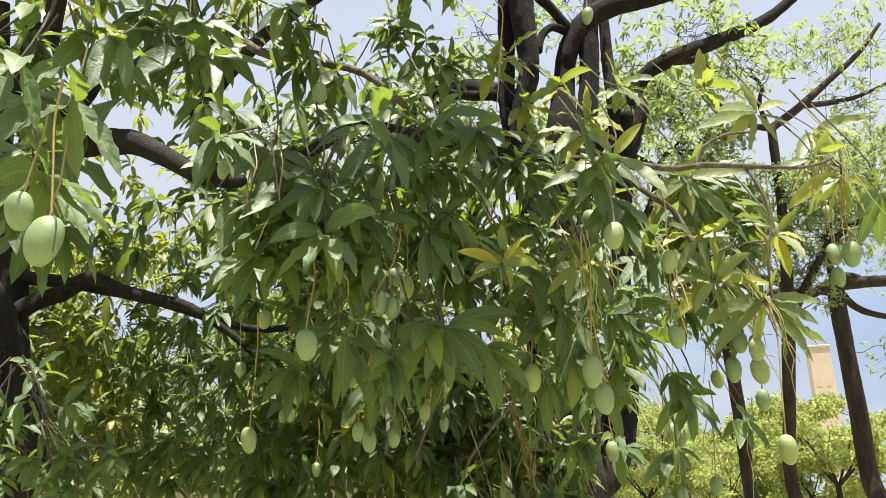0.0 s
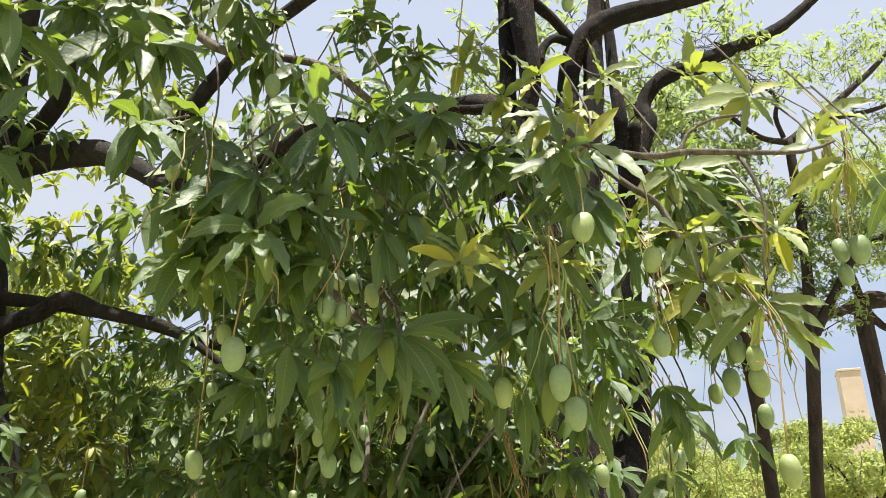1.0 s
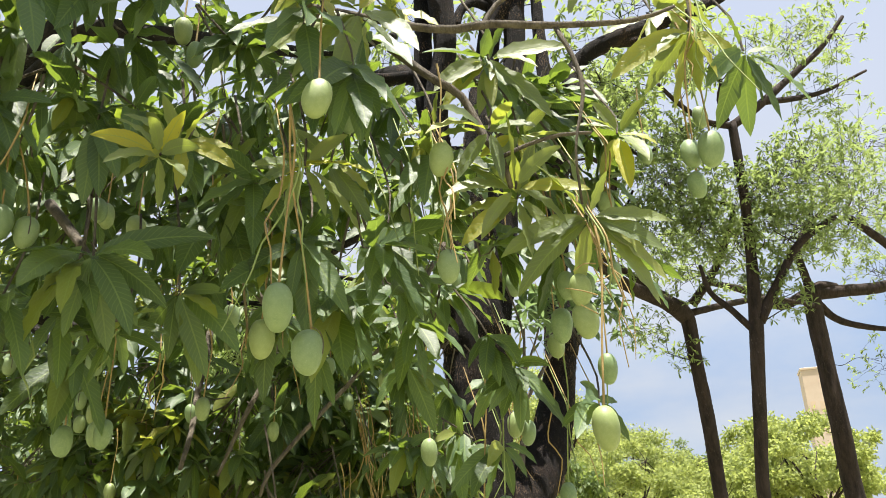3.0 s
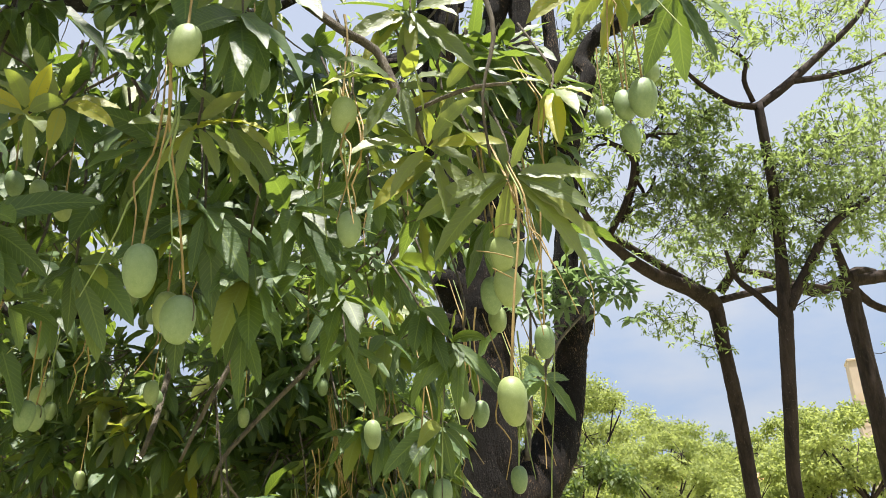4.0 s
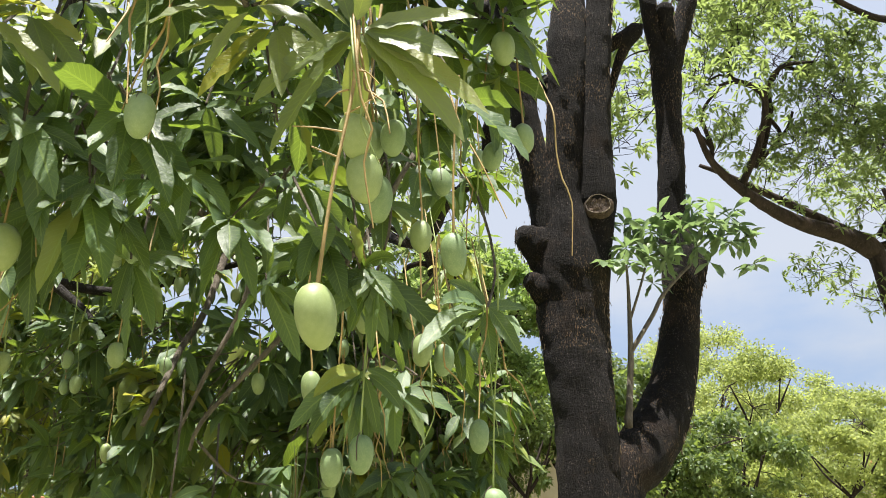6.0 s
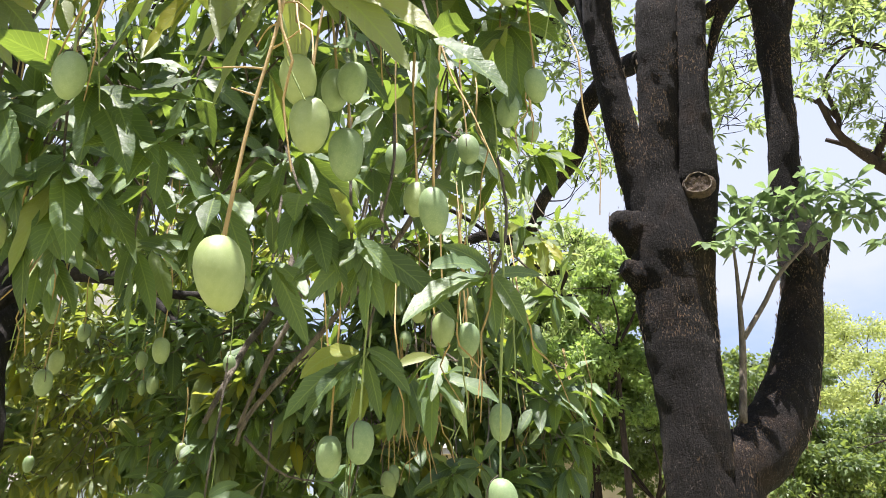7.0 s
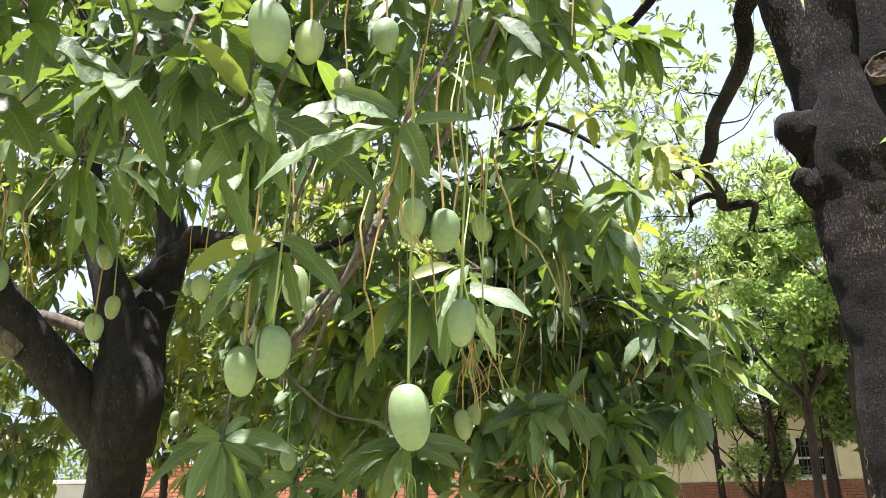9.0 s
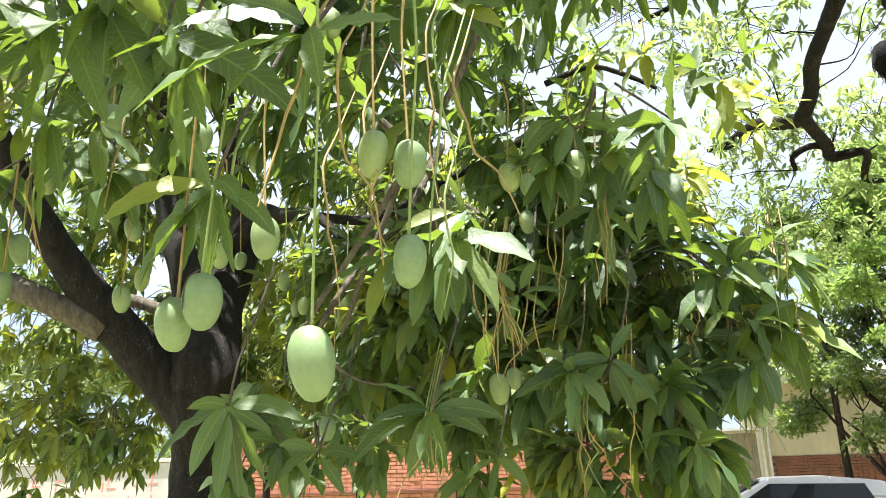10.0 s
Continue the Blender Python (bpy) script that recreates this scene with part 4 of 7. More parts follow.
bough([
    ((-4.93, 6.28, 2.47), 0.6, 21, 0.15), ((-5.39, 6.11, 2.19), 0.6, 21, 0.15), ((-4.12, 6.61, 2.33), 0.6, 21, 0.15), ((-3.8, 6.79, 2.93), 0.6, 21, 0.15),
    ((-4.33, 4.49, 5.24), 0.55, 9, 0.15), ((-4.49, 4.66, 4.61), 0.55, 9, 0.15), ((-4.64, 4.82, 3.97), 0.55, 18, 0.15), ((-3.88, 4.83, 5.22), 0.55, 9, 0.15),
    ((-4.03, 5.0, 4.59), 0.55, 9, 0.15), ((-4.18, 5.17, 3.96), 0.55, 18, 0.15), ((-3.38, 5.21, 5.2), 0.55, 9, 0.15), ((-3.53, 5.38, 4.57), 0.55, 9, 0.15),
    ((-3.68, 5.55, 3.94), 0.55, 18, 0.15), ((-1.6, 4.83, 4.46), 0.4, 6, 0.16), ((-0.71, 4.94, 4.43), 0.4, 6, 0.16), ((-1.63, 4.96, 4.07), 0.4, 11, 0.16),
])
bough([
    ((-1.95, 5.05, 4.75), 0.42, 6, 0.155), ((-1.64, 5.22, 4.94), 0.42, 6, 0.155), ((-1.09, 5.13, 4.73), 0.42, 6, 0.155), ((-0.71, 5.32, 4.87), 0.42, 6, 0.155),
    ((-0.29, 5.4, 4.75), 0.42, 6, 0.155), ((-1.38, 5.27, 4.28), 0.42, 12, 0.155), ((-0.55, 5.55, 4.28), 0.42, 12, 0.155), ((-0.01, 5.45, 4.09), 0.42, 12, 0.155),
    ((-1.16, 5.66, 3.86), 0.42, 12, 0.155), ((-0.66, 5.73, 3.77), 0.42, 12, 0.155),
    ((-1.39, 5.84, 3.32), 0.42, 12, 0.155), ((-0.81, 5.71, 3.2), 0.42, 12, 0.155), ((-2.55, 3.32, 4.05), 0.36, 10, 0.16),
])
bough([
    ((-2.29, 3.62, 4.07), 0.36, 10, 0.16), ((-2.58, 3.46, 3.67), 0.36, 10, 0.16), ((-2.29, 3.78, 3.68), 0.36, 10, 0.16), ((-2.73, 3.44, 3.32), 0.36, 10, 0.16),
    # From here to the list's end: unseen puffs added overhead for shade.
    ((0.3, 2.95, 5.0), 0.4, 22, 0.165), ((0.5, 3.5, 5.2), 0.4, 22, 0.165), ((0.12, 2.5, 4.6), 0.36, 4, 0.165), ((0.42, 2.0, 4.6), 0.32, 12, 0.165),
    ((0.8, 4.0, 5.5), 0.4, 4, 0.165), ((-0.2, 3.4, 5.0), 0.4, 10, 0.165),
    ((-0.3, 4.1, 5.5), 0.45, 16, 0.165), ((-0.9, 4.1, 5.7), 0.5, 18, 0.165), ((-5.7, 3.22, 5.52), 0.6, 8, 0.16), ((-5.56, 4.4, 5.34), 0.6, 8, 0.16), ((-5.79, 5.63, 5.46), 0.6, 8, 0.16),
])
bough([
    # Crown top out of sight, put there to keep sun off trunk and boughs.
    ((-5.71, 6.85, 5.58), 0.6, 8, 0.16), ((-5.47, 7.79, 5.68), 0.6, 8, 0.16), ((-4.74, 3.25, 5.82), 0.6, 8, 0.16), ((-4.59, 4.45, 5.7), 0.6, 8, 0.16),
    ((-4.77, 5.6, 5.65), 0.6, 8, 0.16), ((-4.68, 6.46, 5.82), 0.6, 8, 0.16), ((-3.51, 3.37, 5.54), 0.6, 8, 0.16),
    ((-3.48, 4.33, 5.86), 0.6, 20, 0.16),
    ((-2.65, 3.14, 5.65), 0.6, 8, 0.16), ((-2.57, 4.51, 5.71), 0.6, 20, 0.16),
])
bough([
    # Unseen canopy added above the near leaves and the trunk to shade them.
    ((-0.5, 3.1, 4.6), 0.42, 4, 0.17),
    ((-0.6, 2.6, 4.4), 0.4, 9, 0.17), ((-1.5, 2.0, 4.0), 0.42, 12, 0.17), ((-0.9, 2.2, 4.0), 0.42, 12, 0.17), ((-1.2, 2.8, 4.4), 0.42, 6, 0.17),
    ((-1.8, 2.6, 4.3), 0.42, 12, 0.17), ((-0.9, 1.6, 3.8), 0.42, 12, 0.17), ((-2.4, 4.4, 5.6), 0.55, 26, 0.16), ((-1.7, 4.8, 5.6), 0.55, 26, 0.16),
    ((-2.9, 5.3, 5.9), 0.55, 22, 0.16),
])
bough([
    # The first three puffs are added shade over the trunk, out of sight.
    ((-2.1, 3.7, 5.3), 0.55, 26, 0.16), ((-1.2, 3.7, 5.3), 0.55, 9, 0.16), ((-3.2, 4.3, 5.5), 0.55, 26, 0.16),
    ((-5.81, 4.19, 2.95), 0.6, 21, 0.14), ((-5.6, 4.61, 2.54), 0.6, 21, 0.14), ((-5.48, 5.02, 2.66), 0.6, 21, 0.14), ((-5.71, 4.35, 2.12), 0.6, 21, 0.14),
    ((-5.19, 4.76, 1.85), 0.6, 21, 0.14), ((-4.89, 5.09, 1.89), 0.6, 21, 0.14), ((-5.5, 4.18, 1.63), 0.6, 21, 0.14), ((-5.45, 4.52, 1.72), 0.6, 21, 0.14),
    ((-4.93, 5.23, 2.91), 0.6, 21, 0.14), ((-4.08, 5.64, 2.04), 0.6, 21, 0.14), ((-3.81, 5.92, 2.12), 0.6, 21, 0.14), ((-5.55, 4.13, 3.75), 0.6, 21, 0.14),
])
bough([
    ((-5.08, 4.65, 3.09), 0.6, 21, 0.14), ((-0.19, 3.71, 3.56), 0.36, 7, 0.18), ((0.17, 3.55, 3.49), 0.32, 6, 0.18), ((-0.63, 3.73, 3.41), 0.36, 7, 0.18),
    ((0.33, 3.82, 3.36), 0.32, 6, 0.17), ((0.63, 3.58, 2.94), 0.28, 5, 0.16), ((0.75, 3.89, 2.69), 0.3, 6, 0.16), ((0.84, 4.23, 2.35), 0.3, 7, 0.16),
    ((-1.07, 1.72, 2.57), 0.18, 3, 0.2), ((-1.24, 2.12, 2.62), 0.2, 4, 0.19), ((-1.49, 2.63, 2.06), 0.24, 7, 0.09), ((-1.41, 2.69, 1.87), 0.24, 9, 0.09),
    ((-1.27, 2.72, 1.78), 0.24, 7, 0.09), ((-1.49, 2.73, 1.76), 0.24, 7, 0.09), ((-1.0, 4.3, 3.02), 0.4, 10, 0.156), ((0.01, 3.9, 2.96), 0.3, 6, 0.2),
])
bough([
    # The first two puffs are added to shade the leaves beneath them.
    ((0.45, 4.60, 3.30), 0.22, 5, 0.16), ((0.70, 4.75, 3.10), 0.22, 5, 0.16), ((0.0, 4.49, 3.07), 0.3, 6, 0.18), ((-0.59, 4.86, 2.85), 0.34, 8, 0.148), ((0.1, 4.82, 3.28), 0.2, 3, 0.16), ((-0.39, 3.12, 2.27), 0.3, 5, 0.19),
])
bough([
    ((1.04, 3.01, 2.97), 0.14, 3, 0.16), ((1.15, 3.01, 2.98), 0.14, 3, 0.16), ((1.25, 3.04, 2.93), 0.14, 3, 0.16), ((1.11, 3.09, 2.76), 0.14, 3, 0.16),
    ((1.20, 3.13, 2.68), 0.14, 3, 0.16),
    ((-0.66, 3.18, 2.84), 0.32, 6, 0.19), ((-0.6, 3.55, 2.87), 0.32, 6, 0.19),
])
bough([
    ((0.69, 3.56, 2.33), 0.15, 3, 0.15), ((0.75, 3.71, 1.92), 0.15, 3, 0.15),
])
bough([((-3.65, 4.36, 3.52), 0.36, 12, 0.15), ((-3.43, 4.81, 3.66), 0.36, 12, 0.15), ((-3.99, 4.15, 3.21), 0.36, 12, 0.15), ((-3.43, 5.12, 3.27), 0.32, 8, 0.15), ((-4.01, 4.75, 3.15), 0.32, 8, 0.15), ((-3.53, 4.10, 3.72), 0.36, 10, 0.15)])
bough([((-3.77, 4.31, 3.72), 0.38, 14, 0.15), ((-3.79, 4.56, 3.43), 0.38, 12, 0.15), ((-3.68, 4.11, 4.04), 0.38, 12, 0.15), ((-3.60, 4.75, 4.00), 0.36, 12, 0.15), ((-4.84, 4.57, 3.54), 0.40, 14, 0.15)])
bough([((-0.55, 3.20, 3.10), 0.25, 5, 0.16), ((-0.35, 3.45, 2.95), 0.28, 7, 0.16), ((-0.10, 3.60, 3.05), 0.28, 7, 0.16), ((-0.55, 3.40, 2.65), 0.28, 6, 0.16), ((-0.05, 3.75, 2.75), 0.28, 6, 0.16), ((0.20, 3.80, 3.00), 0.25, 5, 0.16)])
# Three puffs added above the view so that the near leaves fall in shade.
bough([((-0.35, 2.15, 4.15), 0.4, 12, 0.17), ((0.12, 2.30, 4.15), 0.4, 15, 0.17), ((-0.15, 1.85, 4.05), 0.35, 11, 0.17)])
# back of the crown in the paler leaf, sunlight put into its colour
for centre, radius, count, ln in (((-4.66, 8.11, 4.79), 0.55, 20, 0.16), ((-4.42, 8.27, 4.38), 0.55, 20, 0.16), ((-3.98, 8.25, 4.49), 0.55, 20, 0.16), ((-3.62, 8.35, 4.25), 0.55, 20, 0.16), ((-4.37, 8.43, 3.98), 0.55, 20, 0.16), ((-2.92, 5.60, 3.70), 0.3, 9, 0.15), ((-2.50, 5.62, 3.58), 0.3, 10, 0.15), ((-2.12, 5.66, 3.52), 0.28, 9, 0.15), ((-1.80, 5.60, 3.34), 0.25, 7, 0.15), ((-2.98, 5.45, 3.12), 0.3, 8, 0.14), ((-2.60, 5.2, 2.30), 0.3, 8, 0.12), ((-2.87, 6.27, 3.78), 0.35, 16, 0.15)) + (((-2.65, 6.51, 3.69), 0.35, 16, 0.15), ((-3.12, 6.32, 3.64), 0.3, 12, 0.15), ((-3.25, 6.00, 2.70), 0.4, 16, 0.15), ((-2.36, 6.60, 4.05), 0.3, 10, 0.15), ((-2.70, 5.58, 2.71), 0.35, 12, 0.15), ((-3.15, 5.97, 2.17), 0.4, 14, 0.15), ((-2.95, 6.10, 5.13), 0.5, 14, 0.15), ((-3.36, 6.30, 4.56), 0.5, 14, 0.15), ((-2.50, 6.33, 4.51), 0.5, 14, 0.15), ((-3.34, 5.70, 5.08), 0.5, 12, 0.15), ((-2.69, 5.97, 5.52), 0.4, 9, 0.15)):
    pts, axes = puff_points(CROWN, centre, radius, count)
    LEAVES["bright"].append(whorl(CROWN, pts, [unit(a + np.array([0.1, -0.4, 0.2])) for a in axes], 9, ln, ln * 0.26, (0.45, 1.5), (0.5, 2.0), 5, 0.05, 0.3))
joined("foliage", LEAVES["dark"], MANGO_LEAF, mango_tree, "dense drooping dark green lance-shaped leaves, with unseen shading puffs added overhead")
joined("young_foliage", LEAVES["bright"], LIT_YOUNG_LEAF, mango_tree, "yellow-green leaves, some younger, others coloured as if in sunlight")
twigs("twig_work", TWIG_LINES, TWIG_BARK, mango_tree)


# ---- mangoes ----
def fruit_mesh(seed):
    rng = np.random.default_rng(seed)
    nu, nv = 18, 14
    V = [(0, 0, 0.5)]
    bulge, beak = rng.uniform(0.02, 0.06), rng.uniform(0.02, 0.05)
    for i in range(1, nv):
        a = math.pi * i / nv
        for j in range(nu):
            b = 2 * math.pi * j / nu
            r = math.sin(a) ** 0.84 * (0.340 + 0.035 * math.cos(a))
            x, y, z = r * math.cos(b), r * math.sin(b) * 0.88, 0.5 * math.cos(a)
            x += bulge * math.sin(a) + beak * (0.5 - z) ** 3 * 0.5
            V.append((x, y, z))
    V.append((beak * 0.5, 0, -0.5))
    Fc = [[0, 1 + j, 1 + (j + 1) % nu] for j in range(nu)]
    for i in range(nv - 2):
        for j in range(nu):
            a, b = 1 + i * nu + j, 1 + i * nu + (j + 1) % nu
            Fc.append([a, a + nu, b + nu, b])
    e = len(V) - 1
    Fc += [[e, e - nu + (j + 1) % nu, e - nu + j] for j in range(nu)]
    return mesh_of("fruit", V, Fc, MANGO_SKIN)


FRUITS = [fruit_mesh(s) for s in range(5)]
MR = random.Random(5)


def mango(place, size=0.096, stalk=0.28, lean=(0.0, 0.0), label="unripe pale green mango on a long thin stalk", thick=0.0022):
    """place: the fruit's middle. lean: where the stalk's top stands, sideways from the fruit."""
    size *= MR.uniform(0.95, 1.05)
    top = Vector(place) + Vector((0, 0, size * 0.5))
    ob = empty("mango", top, label, "mango", "mangoes on the tree")
    fr = put("fruit", FRUITS[MR.randrange(5)], ob)
    fr.matrix_basis = Matrix.Translation((0, 0, -size * 0.49)) @ Euler((MR.uniform(-0.16, 0.16), MR.uniform(-0.16, 0.16), MR.uniform(0, 6.3))).to_matrix().to_4x4() @ Matrix.Diagonal((size, size, size, 1))
    w = MR.uniform(-0.02, 0.02)
    pts = [(0, 0, -0.004, thick * 1.5), (0.001, 0, 0.012, thick * 1.2), (lean[0] * 0.2 + w * 0.5, lean[1] * 0.2, stalk * 0.35, thick), (lean[0] * 0.55 + w, lean[1] * 0.55, stalk * 0.7, thick * 1.1), (lean[0], lean[1], stalk, thick * 1.5)]
    v, f = tube_arrays(pts, 0.02, 6)
    put("stalk", mesh_of("stalk", v, f, STALK if MR.random() < 0.7 or size > 0.09 else GREEN_STALK), ob)
    if size > 0.078 and MR.random() < 0.35:
        # a dried flower stalk that lies against the skin
        a = MR.uniform(-2.6, -0.4)
        cx, cy = math.cos(a), math.sin(a)
        run = [(cx * size * 0.04, cy * size * 0.04, 0.006, 0.0009)]
        run += [(cx * size * q, cy * size * q * 0.92, -size * h, 0.00045) for q, h in ((0.24, 0.06), (0.335, 0.24), (0.352, 0.42), (0.34, MR.uniform(0.5, 0.8)))]
        v, f = tube_arrays(run, 0.01, 4)
        put("dry_stalk", mesh_of("dry_stalk", v, f, TWIG_BARK), ob, "thin dried flower stalk")
    return ob


BIG = mango((1.10, 2.48, 1.845), 0.094, 0.465, (0.035, 0.06), thick=0.0027, label="large pale green mango low on a thick stalk")


def pedicels(ob, stalk, lean, spots):
    """Short bare side stalks left along a fruit stalk."""
    for k, dx, dy, dz in spots:
        x, y, z = lean[0] * k, lean[1] * k, stalk * k
        v, f = tube_arrays([(x, y, z, 0.0018), (x + dx * 0.5, y + dy * 0.5, z + dz * 0.2 + 0.006, 0.0014), (x + dx, y + dy, z + dz, 0.0011)], 0.01, 5)
        put("side_stalk", mesh_of("side_stalk", v, f, STALK), ob)


pedicels(BIG, 0.465, (0.035, 0.06), ((0.45, -0.04, -0.01, 0.02), (0.55, -0.075, -0.02, 0.012), (0.62, 0.05, 0.01, 0.03), (0.72, -0.05, 0.02, -0.01), (0.8, 0.04, 0.02, -0.02)))

# ---- hanging fruit, one by one ----
BUNCH = "unripe green mango hanging in a bunch of several"
mango((0.53, 2.16, 2.46), 0.085, 0.34, (0.02, 0.05))
mango((0.78, 2.47, 2.21), 0.086, 0.32, (-0.03, 0.02))
mango((-0.395, 2.156, 2.13), 0.097, 0.24, (0.0, 0.05))
mango((-0.205, 2.40, 2.32), 0.086, 0.26, (-0.06, 0.0), BUNCH)
mango((-0.165, 2.44, 2.31), 0.080, 0.27, (-0.10, -0.02), BUNCH)
mango((0.45, 2.25, 2.06), 0.098, 0.42, (0.0, 0.02), BUNCH)
mango((0.50, 2.33, 1.99), 0.094, 0.48, (-0.05, -0.05), BUNCH)
mango((1.43, 2.49, 2.50), 0.092, 0.34, (-0.03, 0.02), BUNCH)
mango((1.40, 2.55, 2.52), 0.080, 0.31, (0.0, -0.03), BUNCH)
mango((1.41, 2.56, 2.44), 0.072, 0.38, (-0.02, -0.04), BUNCH)
mango((1.10, 2.61, 2.19), 0.080, 0.26, (0.02, 0.0), BUNCH)
mango((1.14, 2.71, 2.23), 0.074, 0.26, (-0.04, 0.0), BUNCH)
mango((1.11, 2.63, 2.12), 0.092, 0.33, (0.02, 0.04), BUNCH)
mango((1.09, 2.73, 2.24), 0.080, 0.28, (-0.02, 0.0), BUNCH)
mango((1.08, 2.79, 2.15), 0.092, 0.36, (-0.02, 0.0), BUNCH)
mango((0.93, 3.09, 1.706), 0.086, 0.36, (-0.02, 0.03), BUNCH)
mango((0.87, 3.08, 1.682), 0.080, 0.38, (0.02, 0.0), BUNCH)
mango((1.21, 3.105, 1.585), 0.087, 0.46, (0.04, -0.03), label="large pale green mango low on a thick stalk", thick=0.0017)
mango((1.206, 2.861, 2.048), 0.084, 0.36, (0.02, 0.02))
mango((1.144, 3.299, 1.75), 0.080, 0.40, (0.02, 0.0))
mango((0.32, 2.68, 2.11), 0.095, 0.30)
mango((1.30, 3.05, 2.61), 0.082, 0.26)
mango((1.32, 3.13, 2.41), 0.072, 0.26)
mango((1.23, 3.22, 2.42), 0.080, 0.26)
mango((1.47, 3.12, 2.82), 0.078, 0.22)
mango((0.03, 3.44, 2.39), 0.088, 0.28)
mango((0.22, 3.14, 2.28), 0.080, 0.30)
mango((-0.29, 3.08, 2.63), 0.090, 0.26)
mango((0.54, 2.55, 2.65), 0.088, 0.28, label="unripe grey-green mango in the shade of the leaves")
mango((0.22, 4.58, 2.45), 0.09, 0.3)
mango((-0.06, 4.43, 2.20), 0.09, 0.3)
mango((-0.63, 2.63, 2.52), 0.090, 0.36, (0.04, 0.0), BUNCH)
mango((-0.75, 2.68, 2.52), 0.092, 0.40, (0.02, 0.0), BUNCH)
mango((-0.86, 2.74, 2.96), 0.092, 0.22)
mango((-0.72, 2.88, 1.92), 0.094, 0.44)
mango((-0.28, 2.99, 1.92), 0.090, 0.30)
mango((-0.19, 3.03, 1.94), 0.082, 0.30)
mango((-0.08, 3.56, 2.09), 0.082, 0.26)
mango((-0.79, 4.15, 2.24), 0.080, 0.3)
mango((-0.84, 4.28, 2.16), 0.080, 0.3)
mango((0.77, 2.43, 2.46), 0.080, 0.22)
mango((0.13, 2.56, 2.86), 0.076, 0.22, (-0.03, 0.0), BUNCH)
mango((0.10, 2.54, 2.92), 0.076, 0.18, (0.01, 0.0), BUNCH)
mango((0.65, 2.81, 3.71), 0.080, 0.2)
mango((-0.59, 2.71, 3.70), 0.080, 0.2)
mango((1.54, 2.80, 2.77), 0.07, 0.2)
mango((1.10, 3.01, 2.15), 0.076, 0.3)
mango((-1.10, 4.10, 2.39), 0.088, 0.3)
mango((-0.78, 3.23, 2.46), 0.088, 0.3)
mango((-0.41, 3.41, 2.23), 0.088, 0.3)
mango((-0.46, 2.56, 3.19), 0.088, 0.2)
mango((-1.05, 2.95, 3.31), 0.088, 0.2)
mango((-0.92, 1.54, 2.31), 0.092, 0.22, (0.02, 0.0), BUNCH)
mango((-0.76, 1.37, 2.18), 0.100, 0.30, (-0.02, 0.0), BUNCH)
mango((-0.18, 2.79, 2.52), 0.074, 0.2)
mango((0.72, 3.29, 1.891), 0.086, 0.30)
mango((0.36, 4.24, 1.69), 0.090, 0.22, (0.0, 0.0), BUNCH)
mango((0.33, 4.34, 1.73), 0.070, 0.20, (-0.02, 0.0), BUNCH)
mango((1.04, 3.38, 1.952), 0.084, 0.30)
mango((1.00, 3.34, 1.973), 0.082, 0.26)
mango((0.52, 4.16, 2.28), 0.090, 0.26)
mango((0.33, 4.44, 2.25), 0.086, 0.26)
mango((0.65, 4.80, 1.55), 0.086, 0.26)
mango((0.73, 5.03, 1.61), 0.088, 0.24)
mango((0.53, 4.89, 1.38), 0.086, 0.3)
mango((-0.26, 4.04, 1.61), 0.078, 0.2)
mango((0.67, 3.46, 2.44), 0.080, 0.2)
mango((-0.34, 3.09, 2.09), 0.092, 0.3)
mango((-0.14, 2.97, 2.53), 0.092, 0.3)
mango((-0.29, 3.76, 2.51), 0.088, 0.3)
mango((1.01, 4.13, 2.87), 0.086, 0.3)
mango((1.03, 3.45, 2.48), 0.086, 0.3)
mango((0.82, 3.45, 2.50), 0.088, 0.3)
mango((0.07, 3.00, 2.59), 0.086, 0.3)
mango((-0.37, 3.38, 1.99), 0.086, 0.34, (0.03, 0.0), BUNCH)
mango((-0.41, 3.45, 2.07), 0.076, 0.30, (0.0, 0.0), BUNCH)
mango((-0.43, 4.50, 2.15), 0.090, 0.3)
mango((-1.01, 4.90, 2.45), 0.090, 0.3)

FAR_FRUIT = "small green mango half hidden deep in the crown"
FR = np.random.default_rng(21)
for cx, cy, cz, n in ((-1.6, 4.7, 2.2, 4), (-0.9, 4.5, 2.2, 5), (-0.2, 4.4, 2.2, 3), (0.3, 4.3, 2.3, 2), (-2.3, 5.3, 3.2, 4), (-0.2, 5.0, 2.9, 2)):
    for k in range(n):
        o = FR.normal(0, (0.40, 0.18, 0.28))
        mango((cx + o[0], cy + o[1], cz + o[2]), FR.uniform(0.07, 0.09), FR.uniform(0.16, 0.3), label=FAR_FRUIT)


